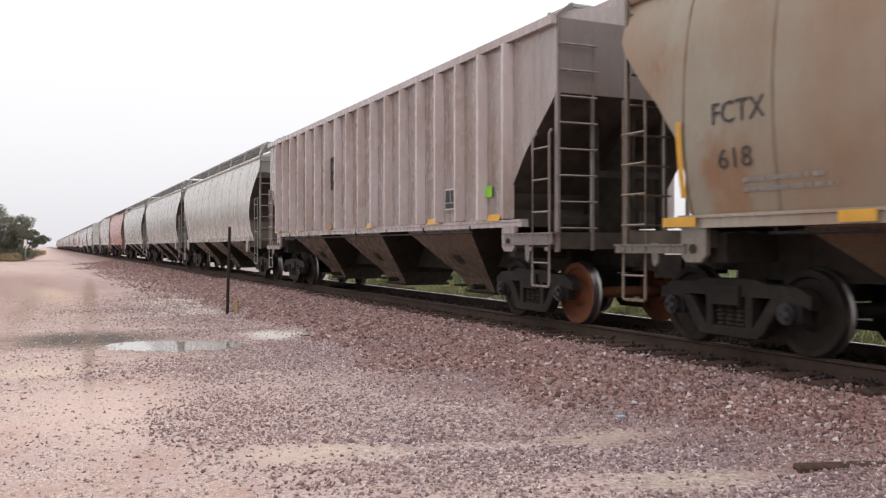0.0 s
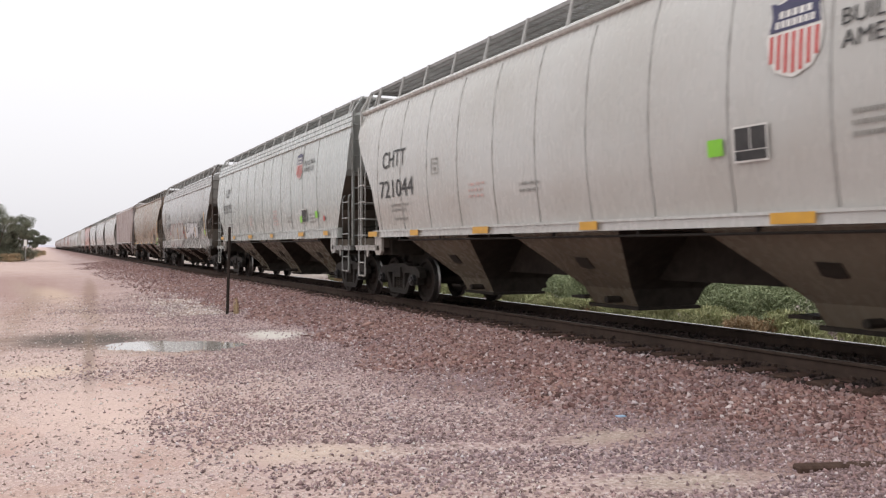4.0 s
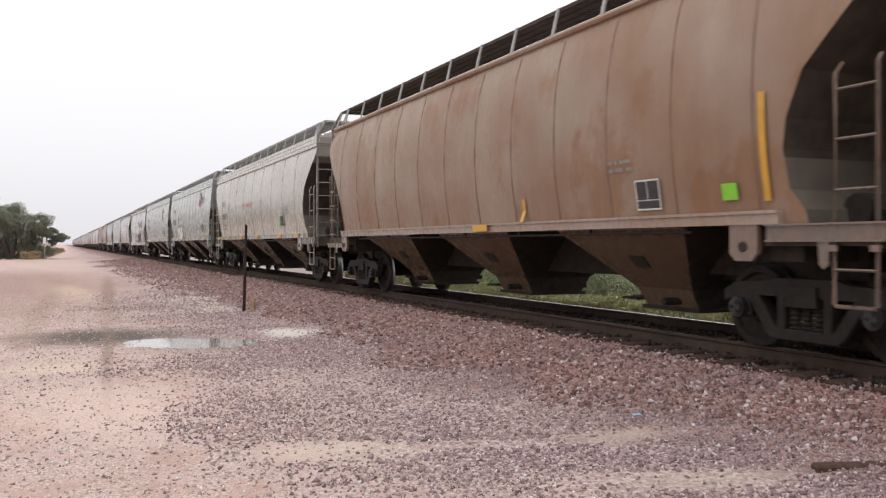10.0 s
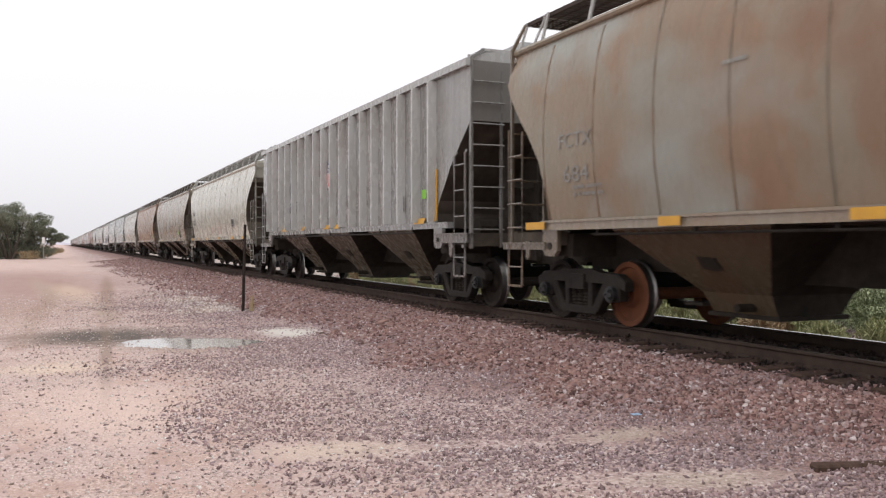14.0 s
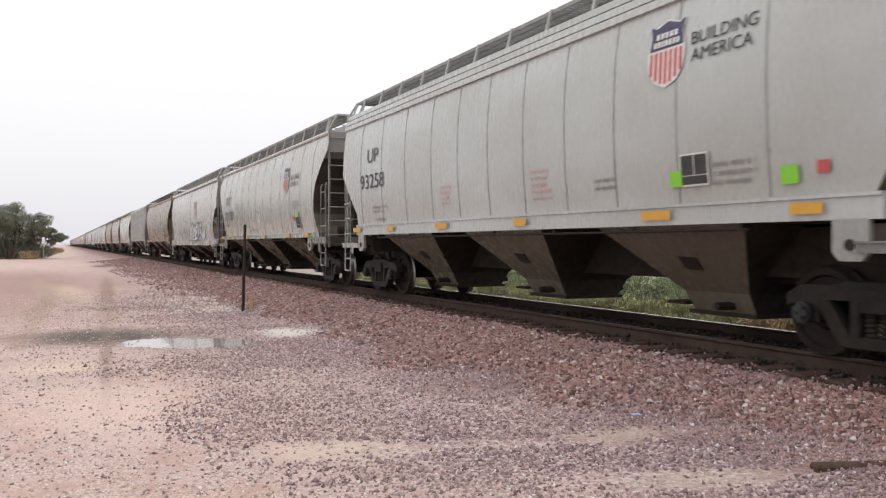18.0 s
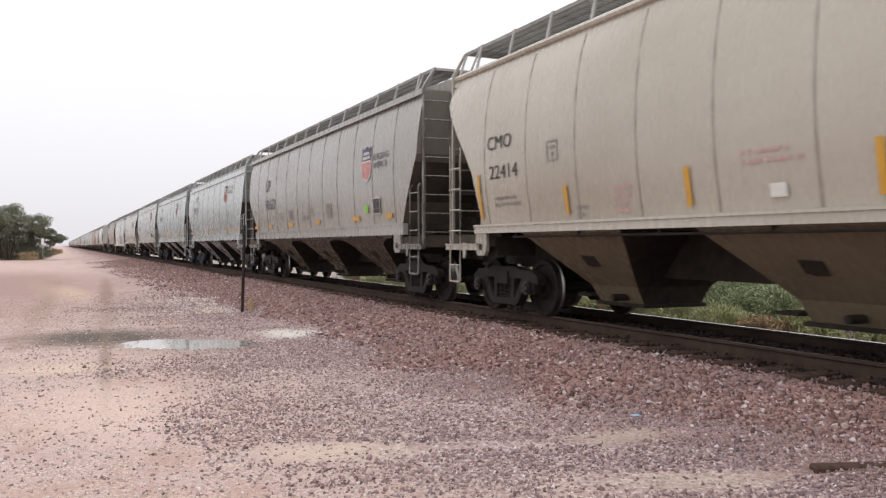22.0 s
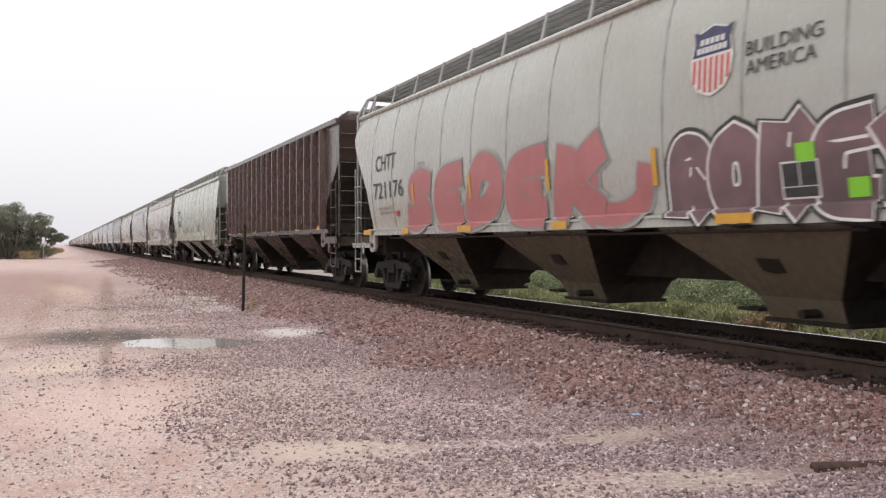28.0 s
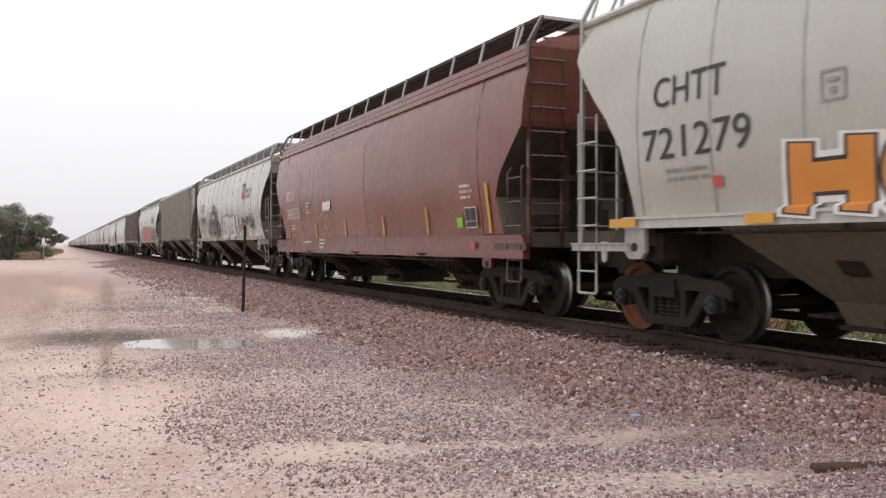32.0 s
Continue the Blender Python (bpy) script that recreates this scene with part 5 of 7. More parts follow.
            me = finish(draped(bm), "small_print")
            me.materials.append(DARKINK)
            tagged(part("small_print", me, car), kind="stuff")
        for y, z in spec.get("small", ()):
            sticker(car, kind, "notice", h - y, z, 0.22, 0.14, WHITE, "small white notice", 0.027)
        if "shield" in spec:
            y, z, size = spec["shield"]
            shield(car, kind, h - y, z, size, spec.get("fadedshield", False))
        if "slogan" in spec:
            y, z, tall, width = spec["slogan"]
            for i, text in enumerate(("BUILDING", "AMERICA")):
                o = part("lettering", curved_words(kind, text, z + (1 - i) * tall * 0.56, tall * 0.42, width * (1 - 0.06 * i), GREYLET if spec.get("fadedshield") else FAINTGREY if spec.get("paleslogan") else BLACK), car, "dark slogan lettering")
                o.location.y = h - y + 0.03 * i
        if "badge" in spec:
            y, z, w, tall = spec["badge"]
            for k, (dy, dz, ww, hh) in enumerate(((0, tall / 2, w, 0.025), (0, -tall / 2, w, 0.025), (w / 2, 0, 0.025, tall), (-w / 2, 0, 0.025, tall), (0, 0.05, w * 0.5, 0.04), (0, -0.05, w * 0.3, 0.06))):
                sticker(car, kind, "inspection_mark", h - y + dy, z + dz, ww, hh, WHITE if mat is WHITE else GREYLET, "", 0.014)
        for g in spec.get("art", ()):
            y = h - g[0]
            bubbles(car, kind, y, *g[1:])
        for g in spec.get("sprayed", ()):
            word_art(car, kind, h - g[0], *g[1:])
        for g in spec.get("dabs", ()):
            speckle(car, kind, h - g[0], *g[1:])
        for g in spec.get("hooks", ()):
            arches(car, kind, h - g[0], *g[1:])
        if "bursts" in spec:
            bursts(car, kind, [(h - y, z) for y, z in spec["bursts"]], WHITE)
        if "banner" in spec:
            y, z, w, tall, lines = spec["banner"]
            e = painted(car, "painted_banner", WHITE, lambda bm: field(bm, kind, [(h - y + u * w / 2, z + (v + 0.12 * math.sin(3 * u)) * tall / 2) for u, v in ((-1, -1), (-0.4, -1), (0.3, -1), (1, -0.9), (1, 0), (1, 1), (0.3, 0.95), (-0.4, 1), (-1, 1), (-1, 0))], 0.030), "white painted flag with black handwriting")
            painted(car, "painted_pole", WHITE, lambda bm: ribbon(bm, kind, [(h - y + w * 0.5, z + (0.55 - 1.7 * i / 7) * tall) for i in range(8)], 0.10, 0.031), "white painted flag pole")
            for i, text in enumerate(lines):
                o = part("lettering", curved_words(kind, text, z + (0.08 - 0.42 * i) * tall, tall * 0.26, w * (0.72 if i == 0 else 0.5), BLACK, 0.036), car, "black hand-painted writing")
                o.location.y = h - y
        for g in spec.get("murals", ()):
            mural(car, kind, h - g[0], *g[1:])
        for g in spec.get("tags", ()):
            scribble(car, kind, h - g[0], *g[1:])
    return car


WHEELS = []
G, T, C = (0.625, 0.658, 0.64), (0.62, 0.57, 0.50), (0.588, 0.645, 0.662)
LOADS = [(2.2, 2.0, 0.9, 2), (2.3, 1.72, 0.8, 1)]
STD = dict(shield=(11.2, 3.25, 1.25), panels=[(11.6, 2.18)], green=[(13.6, 2.12), (11.0, 2.0)], warnings=[(6.1, 2.22, 0.45, 4), (9.5, 2.25, 0.6, 5)],
           stencils=LOADS + [(11.2, 2.0, 0.5, 2), (13.5, 2.03, 0.7, 3)])
RND = dict(panels=[(12.2, 2.2)], green=[(11.7, 2.2)], stencils=LOADS + [(7.5, 2.1, 0.6, 2), (13.4, 2.35, 0.9, 3)], warnings=[(5.8, 2.2, 0.6, 3)])
RED_BROWN, DARK_BROWN = (0.265, 0.098, 0.083), (0.095, 0.060, 0.052)
LIGHT_LABEL = "light grey covered hopper car with curved weathered sides"
TAN_LABEL = "tan covered hopper car with curved sides and rust stains"
CARS = {
    1: dict(kind="B", L=17.05, colour=(0.650, 0.578, 0.578), rust=0.40, label="pinkish grey ribbed covered hopper car with faded paint", panels=[(13.6, 2.0)], green=[(15.05, 2.05)],
            small=[(14.8, 1.95)], stripes=[(0.915, 1.6, 2.5), (0.3, 1.7, 1.9)], tags=[(6.5, 0.5, 2.6, 3.4, BLACK, 5, 0.06, 20)], stencils=[(1.5, 2.5, 2.0, 2), (13.3, 1.9, 0.7, 2)],
            rusty=((-1, -1),)),
    2: dict(kind="R", L=17.00, colour=(0.47, 0.43, 0.36), rust=0.75, label="tan covered hopper car with heavy rust stains",
            stripes=[(0.07, 1.7, 2.55), (0.93, 1.8, 2.7)], panels=[(12.7, 2.15)], green=[(14.9, 1.95), (14.75, 1.62)], stencils=[(2.1, 1.84, 1.3, 2), (7.0, 2.0, 1.4, 2)],
            hooks=[(8.15, 2.0, 1.78, 2.2, GREYLET, 2, 28, 0.02)]),
    3: dict(kind="D", L=16.41, colour=(0.650, 0.641, 0.644), rust=0.22, label="grey covered hopper car with deep side sill and graffiti", stencils=[(1.3, 2.12, 0.9, 2), (12.8, 2.2, 0.8, 2)],
            stripes=[(0.86, 1.6, 2.7), (0.3, 1.5, 2.0)], panels=[(11.4, 2.25)], green=[(13.2, 2.15)], small=[(13.8, 1.6)], 
            seams=3, tags=[(14.2, 2.2, 2.1, 2.5, BLACK, 4, 0.035, 40), (9.0, 9.0, 1.15, 1.4, FADED, 8, 0.03, 60)]),
    4: dict(kind="A", L=16.93, colour=G, label="light grey covered hopper car with dark slogan", **STD, red=[(14.9, 1.89)]),
    5: dict(kind="R", L=16.82, colour=(0.676, 0.667, 0.644), label=LIGHT_LABEL, shield=(10.6, 3.2, 1.1), **RND),
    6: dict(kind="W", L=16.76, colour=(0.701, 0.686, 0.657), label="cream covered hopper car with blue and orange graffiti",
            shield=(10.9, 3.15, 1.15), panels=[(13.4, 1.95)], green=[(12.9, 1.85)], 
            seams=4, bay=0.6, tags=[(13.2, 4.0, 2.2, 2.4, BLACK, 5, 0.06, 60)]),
    7: dict(kind="A", L=17.15, colour=(0.650, 0.660, 0.657), label=LIGHT_LABEL, shield=(11.2, 3.3, 0.9), panels=[(12.0, 2.1)], green=[(13.1, 1.98)],
            stencils=[(1.9, 1.95, 1.6, 2), (7.6, 2.3, 1.6, 2), (12.9, 2.2, 0.8, 2)]),
    8: dict(kind="A", L=16.88, colour=G, label="light grey covered hopper car with white graffiti", **STD, red=[(14.9, 2.1)], tags=[(6.3, 0.8, 1.45, 1.58, PLUM, 3, 0.03, 20)]),
    9: dict(kind="K", L=17.16, colour=(0.676, 0.635, 0.572), label="cream covered hopper car with curved sides", **RND),
    10: dict(kind="R", L=17.11, colour=(0.45, 0.36, 0.30), rust=0.95, label="brown rust-stained covered hopper car", panels=[(12.3, 2.15)], green=[(13.9, 2.1)], stripes=[(0.87, 1.75, 2.75), (0.62, 1.75, 2.15), (0.78, 1.8, 2.2)],
             reflect=(0.42, 0.97), stencils=[(13.0, 2.2, 0.6, 2)]),
    11: dict(kind="R", L=17.18, colour=(0.56, 0.545, 0.49), rust=0.8, label=TAN_LABEL, panels=[(12.9, 2.2)], green=[(12.3, 2.25)],
             stripes=[(0.33, 1.8, 2.1), (0.53, 1.8, 2.2), (0.76, 1.85, 2.4)], reflect=(0.2, 0.8), stencils=[(2.0, 1.95, 0.9, 2), (13.6, 2.4, 0.9, 3)]),
    12: dict(kind="R", L=17.07, colour=(0.701, 0.660, 0.585), label="cream covered hopper car with curved sides", small=[(8.79, 1.71)], panels=[(13.0, 2.05)],
             stencils=[(1.9, 1.95, 0.9, 2), (6.4, 1.74, 0.35, 2), (10.5, 1.78, 0.6, 2), (13.3, 2.1, 0.9, 2)], warnings=[(7.4, 2.0, 0.45, 4), (9.4, 2.1, 0.6, 5)]),
    13: dict(kind="B", L=17.05, colour=(0.563, 0.572, 0.578), label="grey ribbed covered hopper car with outside posts", shield=(9.6, 3.3, 1.15), panels=[(13.7, 2.0)],
             green=[(15.0, 2.15)], stripes=[(0.05, 1.7, 2.4), (0.915, 1.6, 2.6)], stencils=[(2.6, 1.98, 1.9, 2), (9.3, 2.2, 0.5, 2), (10.6, 2.1, 0.9, 2)]),
    14: dict(kind="R", L=16.93, colour=(0.41, 0.34, 0.275), rust=0.85, label="brown rust-stained covered hopper car", panels=[(12.2, 2.15)], stencils=[(2.0, 1.95, 0.9, 2), (5.0, 3.1, 0.4, 1)],
             reflect=(0.02, 0.22, 0.4, 0.62, 0.82, 0.93), rusty=((1, -1), (-1, 1))),
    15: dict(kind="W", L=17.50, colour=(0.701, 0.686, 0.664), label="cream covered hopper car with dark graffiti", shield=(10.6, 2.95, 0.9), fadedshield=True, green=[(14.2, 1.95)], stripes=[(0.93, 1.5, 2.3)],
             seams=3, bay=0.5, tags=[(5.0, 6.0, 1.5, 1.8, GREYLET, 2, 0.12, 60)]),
    16: dict(kind="R", L=17.04, colour=(0.613, 0.616, 0.592), label=LIGHT_LABEL, shield=(10.4, 3.15, 1.15),
             panels=[(12.3, 2.1)], green=[(12.3, 2.5), (14.5, 1.55)], red=[(13.6, 1.95), (2.2, 1.95)], small=[(8.6, 2.0)], stencils=[(1.8, 2.02, 0.8, 2), (13.5, 2.45, 0.9, 3), (9.5, 2.05, 0.8, 2)], warnings=[(5.8, 2.1, 0.5, 3)],
             tags=[(4.6, 0.9, 1.9, 2.3, WHITE, 6, 0.05, 30), (8.7, 1.0, 2.2, 2.6, WHITE, 7, 0.05, 30), (14.8, 0.7, 2.0, 2.4, WHITE, 3, 0.04, 20)]),
    17: dict(kind="A", L=16.59, colour=(0.600, 0.603, 0.605), label="light grey covered hopper car with dark slogan", **STD, red=[(15.0, 1.89)]),
    18: dict(kind="A", L=15.85, colour=C, label="blue-grey covered hopper car with striped emblem", shield=(9.7, 3.5, 1.25), high=True, sill=1.12,
             small=[(7.88, 1.95)], green=[(13.56, 1.50)], red=[(13.3, 1.49)], reflect=(0.03, 0.2, 0.415, 0.556, 0.772, 0.93), stencils=[(1.6, 1.98, 0.8, 2), (12.5, 1.98, 0.8, 3), (7.9, 1.80, 0.3, 2)], bay=1.3),
    19: dict(kind="A", L=15.68, colour=C, label="blue-grey covered hopper car with striped emblem", shield=(9.9, 3.5, 1.25), high=True, sill=1.12,
             small=[(7.65, 2.0)], reflect=(0.03, 0.2, 0.415, 0.556, 0.772, 0.93), stencils=[(1.6, 1.98, 0.8, 2), (7.7, 1.85, 0.4, 2), (12.4, 2.1, 0.9, 3)], bay=1.3),
    20: dict(kind="F", L=16.84, colour=(0.563, 0.527, 0.493), label="warm grey covered hopper car", shield=(10.6, 3.0, 1.0),
             panels=[(11.5, 2.1)], green=[(13.6, 2.0)], high=True, stencils=[(2.2, 2.0, 0.8, 2), (7.9, 2.5, 0.9, 3)], warnings=[(5.8, 2.2, 0.5, 4), (9.2, 2.6, 0.8, 5)]),
    21: dict(kind="R", L=15.94, colour=(0.663, 0.616, 0.559), label="cream covered hopper car with curved sides", small=[(8.0, 1.71)], panels=[(12.0, 2.0)], reflect=(),
             stripes=[(0.087, 1.6, 2.35), (0.256, 1.6, 2.0), (0.418, 1.6, 2.05), (0.577, 1.6, 2.1), (0.74, 1.6, 2.3), (0.93, 1.6, 2.5)], stencils=[(1.9, 1.92, 0.9, 2), (4.3, 1.68, 0.3, 2)], warnings=[(5.2, 1.9, 0.4, 4), (7.5, 2.12, 0.9, 2)],
             tags=[(11.7, 1.3, 3.3, 3.8, LILAC, 2, 0.09, 40)]),
    22: dict(kind="A", L=16.66, colour=(0.625, 0.616, 0.605), label="light grey covered hopper car with dark slogan", shield=(10.7, 3.2, 1.15), panels=[(11.3, 2.1)], green=[(13.7, 2.1)],
             stencils=[(2.6, 2.0, 0.9, 3), (4.6, 1.96, 0.4, 2), (7.5, 1.96, 0.4, 2)], warnings=[(5.8, 2.15, 0.75, 4)], tags=[(14.3, 1.2, 2.7, 3.1, GREYLET, 2, 0.06, 30)], rusty=((1, -1), (-1, -1))),
    23: dict(kind="D", L=16.46, colour=(0.650, 0.629, 0.578), rust=0.2, label="cream covered hopper car with deep side sill and graffiti",
             stripes=[(0.07, 1.5, 2.5), (0.30, 1.5, 2.2), (0.88, 1.6, 2.6)], panels=[(13.4, 2.0)], green=[(12.9, 1.2)], seams=5, tags=[(3.2, 1.8, 2.62, 2.72, BLACK, 2, 0.03, 30), (12.0, 2.5, 2.5, 2.6, GREYLET, 3, 0.03, 40)]),
    24: dict(kind="F", L=16.93, colour=(0.751, 0.768, 0.736), label="pale cream covered hopper car with dark scribbles",
             stencils=[(8.2, 2.5, 0.9, 3)], warnings=[(5.7, 2.2, 0.6, 4), (10.5, 2.6, 0.9, 5)], bay=1.25),
    25: dict(kind="B", L=16.81, colour=DARK_BROWN, rust=0.4, label="dark brown ribbed covered hopper car", panels=[(12.8, 2.15)], green=[(13.0, 1.85)], ink=WHITE, stencils=[(1.5, 2.5, 1.8, 2)], stripes=[(0.915, 1.6, 2.5), (0.6, 1.7, 1.95)], seams=18),
    26: dict(kind="R", L=17.23, colour=(0.588, 0.578, 0.545), label="grey covered hopper car with pink and purple graffiti", shield=(11.0, 3.25, 1.15),
             stencils=[(1.9, 1.95, 1.0, 2)], red=[(3.0, 1.82)], panels=[(13.3, 2.2)], green=[(13.6, 2.5), (14.5, 2.0)], stripes=[(0.26, 1.9, 2.4)]),
    27: dict(kind="B", L=17.17, colour=(0.205, 0.18, 0.155), rust=0.45, label="dark grey-brown ribbed covered hopper car", ink=WHITE, small=[(4.9, 1.95)], panels=[(13.2, 2.0)], green=[(14.2, 2.1)],
             stripes=[(0.04, 1.7, 2.5), (0.10, 1.7, 2.2), (0.5, 1.75, 2.4), (0.915, 1.6, 2.6)], seams=16, bay=0.6),
    28: dict(kind="R", L=17.30, colour=(0.650, 0.641, 0.611), label="light grey covered hopper car with black graffiti", shield=(11.2, 3.2, 1.15), stencils=[(1.7, 1.95, 0.9, 2), (14.0, 2.3, 1.0, 3)],
             panels=[(13.8, 2.1)], green=[(14.1, 1.9)], red=[(2.9, 1.85)], murals=[(5.1, 1.4, 2.6, 1.45)], tags=[(3.9, 1.4, 1.45, 2.2, BLACK, 3, 0.05, 50), (6.6, 0.9, 1.5, 2.1, BLACK, 8, 0.04, 40), (7.6, 0.4, 2.2, 2.5, WHITE, 5, 0.03, 20), (8.3, 0.6, 1.85, 2.15, ORANGE, 5, 0.08, 30), (14.6, 1.5, 1.6, 2.2, GREYLET, 4, 0.06, 40)]),
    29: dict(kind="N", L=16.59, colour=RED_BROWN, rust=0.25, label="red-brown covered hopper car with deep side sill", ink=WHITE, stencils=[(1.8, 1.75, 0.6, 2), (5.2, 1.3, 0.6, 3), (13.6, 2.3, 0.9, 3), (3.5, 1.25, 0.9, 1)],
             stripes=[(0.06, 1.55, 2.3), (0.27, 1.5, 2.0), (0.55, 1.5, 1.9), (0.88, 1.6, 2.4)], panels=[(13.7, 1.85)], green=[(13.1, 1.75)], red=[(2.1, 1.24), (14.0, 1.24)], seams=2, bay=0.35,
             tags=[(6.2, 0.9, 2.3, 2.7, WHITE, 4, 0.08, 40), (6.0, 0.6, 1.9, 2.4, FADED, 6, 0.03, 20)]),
    30: dict(kind="R", L=16.93, colour=(0.625, 0.616, 0.578), label="light grey covered hopper car with orange graffiti", stencils=[(2.0, 2.02, 0.9, 2)], red=[(2.85, 1.85)], panels=[(13.3, 2.2)],
             rusty=((1, 1),)),
}
# where the painted marks sit: metres behind the front end, height, size
CARS[2].update(words=[('FCTX', 2.08, 2.45, 0.23, 0.74), ('618', 2.01, 1.98, 0.21, 0.48)], panels=[(13.85, 1.78)], green=[(15.72, 1.61), (15.57, 1.33)])
CARS[3].update(words=[('FURX', 3.29, 2.7, 0.26, 1.07)], panels=[(13.69, 1.93)], green=[(15.07, 1.82)])
CARS[4].update(words=[('UP', 2.29, 3.06, 0.32, 0.66), ('93375', 2.21, 2.46, 0.32, 1.5)], shield=(12.62, 3.42, 0.64), slogan=(13.58, 3.21, 0.32, 1.0), panels=[(13.08, 2.01)], green=[(14.25, 2.01), (12.75, 1.92)])
CARS[6].update(words=[('We will', 11.14, 2.7, 0.55, 2.78), ('deliver', 11.32, 2.19, 0.35, 2.65), ('UP', 2.02, 2.61, 0.28, 0.73), ('91014', 2.49, 1.96, 0.36, 1.35)], shield=(13.06, 2.97, 0.7), panels=[(14.87, 1.68)], green=[(14.52, 1.62)])
CARS[7].update(fadedshield=True, reflect=(0.03, 0.16, 0.44, 0.6, 0.8, 0.93), colour=(0.61, 0.642, 0.62), words=[('ARI THROUGH SILL', 6.08, 1.455, 0.085, 1.17), ('CMO', 2.47, 2.97, 0.31, 1.1), ('20000', 2.42, 2.35, 0.35, 1.52)], shield=(13.31, 3.29, 0.7), panels=[(14.16, 1.96)], green=[(15.16, 1.78)], badge=(3.6, 2.79, 0.29, 0.25))
CARS[8].update(words=[('UP', 2.28, 3.01, 0.34, 0.64), ('93170', 2.22, 2.41, 0.33, 1.38)], shield=(13.34, 3.46, 0.67), slogan=(14.34, 3.26, 0.34, 1.06), panels=[(13.96, 2.03)], green=[(14.77, 1.93)], badge=(4.88, 2.8, 0.27, 0.27))
CARS[9].update(words=[('CITX', 2.47, 2.8, 0.2, 0.76), ('700397', 2.67, 2.25, 0.23, 1.2), ('LD LMT 224000', 2.62, 1.95, 0.075, 0.95), ('LT WT 62000', 2.66, 1.78, 0.075, 0.85)], stencils=[(7.5, 2.1, 0.6, 2), (13.4, 2.35, 0.9, 3)], panels=[(13.34, 1.93)], green=[(12.94, 1.83)], badge=(3.7, 2.68, 0.15, 0.26))
CARS[10].update(colour=(0.345, 0.262, 0.212), reflect=(0.544,), stripes=[(0.918, 1.6, 2.7), (0.625, 1.5, 1.85)], panels=[(13.78, 1.76)], green=[(15.18, 1.72)])
CARS[11].update(words=[('FCTX', 2.17, 2.47, 0.28, 0.82), ('428', 2.34, 2.03, 0.24, 0.63)], panels=[(13.7, 1.77)], green=[(13.34, 1.85)])
CARS[12].update(words=[('CMO', 1.77, 2.65, 0.22, 0.82), ('63042', 1.96, 2.17, 0.26, 0.97)], badge=(4.69, 2.45, 0.34, 0.26))
CARS[13].update(words=[('U', 3.45, 2.64, 0.36, 0.29), ('P', 4.04, 2.65, 0.34, 0.26), ('89', 3.36, 2.14, 0.32, 0.48), ('87', 4.13, 2.14, 0.3, 0.43), ('8', 4.8, 2.17, 0.29, 0.24)], shield=(8.42, 3.03, 0.68))
CARS[14].update(words=[('FCTX', 2.11, 2.51, 0.2, 0.82), ('684', 2.1, 2.03, 0.22, 0.63)], panels=[(13.68, 1.78)])
CARS[16].update(words=[('CHTT', 2.46, 2.78, 0.36, 1.25), ('721750', 2.59, 2.17, 0.35, 1.84), ('CH-110-L10', 7.3, 1.66, 0.09, 0.83)], shield=(12.75, 3.18, 0.7), slogan=(13.8, 2.93, 0.37, 1.02), panels=[(14.1, 1.82)], green=[(14.14, 2.05), (15.56, 1.34)], badge=(4.51, 2.64, 0.29, 0.28))
CARS[17].update(colour=(0.625, 0.655, 0.64), words=[('UP', 2.27, 3.04, 0.32, 0.74), ('93258', 2.21, 2.45, 0.33, 1.61)], shield=(12.72, 3.41, 0.67), slogan=(13.67, 3.22, 0.35, 1.02), panels=[(13.21, 2.0)], green=[(14.59, 1.84), (12.9, 1.91)])
CARS[18].update(words=[('UP', 3.05, 3.41, 0.3, 0.78), ('99128', 2.99, 2.84, 0.31, 1.68)], shield=(11.68, 3.38, 0.66))
CARS[19].update(words=[('UP', 3.02, 3.42, 0.26, 0.88), ('99119', 2.9, 2.8, 0.35, 1.59)])
CARS[20].update(words=[('UP', 3.18, 3.0, 0.38, 0.7), ('92622', 3.54, 2.38, 0.34, 1.51), ('CH-110-06', 8.06, 1.91, 0.11, 0.71)], shield=(13.65, 3.06, 0.71))
CARS[21].update(words=[('CMO', 2.14, 2.72, 0.22, 0.82), ('22414', 2.26, 2.24, 0.22, 0.94)], badge=(3.77, 2.53, 0.28, 0.27))
CARS[22].update(colour=(0.61, 0.625, 0.60), words=[('UP', 2.31, 3.05, 0.31, 0.67), ('93487', 2.31, 2.43, 0.34, 1.45)], shield=(13.04, 3.47, 0.71), badge=(4.99, 2.83, 0.29, 0.26))
CARS[23].update(words=[('CEFX', 1.81, 2.35, 0.21, 0.85), ('12892', 1.89, 1.89, 0.22, 0.92)], badge=(3.9, 2.18, 0.27, 0.24))
CARS[24].update(words=[('CMO', 3.0, 2.81, 0.33, 1.14), ('20634', 3.1, 2.19, 0.37, 1.36), ('LD LMT 215 100', 2.84, 1.97, 0.08, 0.8), ('LT WT 60 900', 2.85, 1.82, 0.07, 0.78), ('CH-110-L05', 8.02, 1.84, 0.11, 0.78)], panels=[(10.68, 1.97)])
CARS[26].update(words=[('CHTT', 2.38, 2.78, 0.35, 1.23), ('721176', 2.52, 2.17, 0.36, 1.81)], shield=(12.71, 3.17, 0.66), slogan=(13.72, 2.9, 0.36, 0.98), panels=[(13.91, 1.78)], green=[(14.0, 2.04), (14.57, 1.67)])
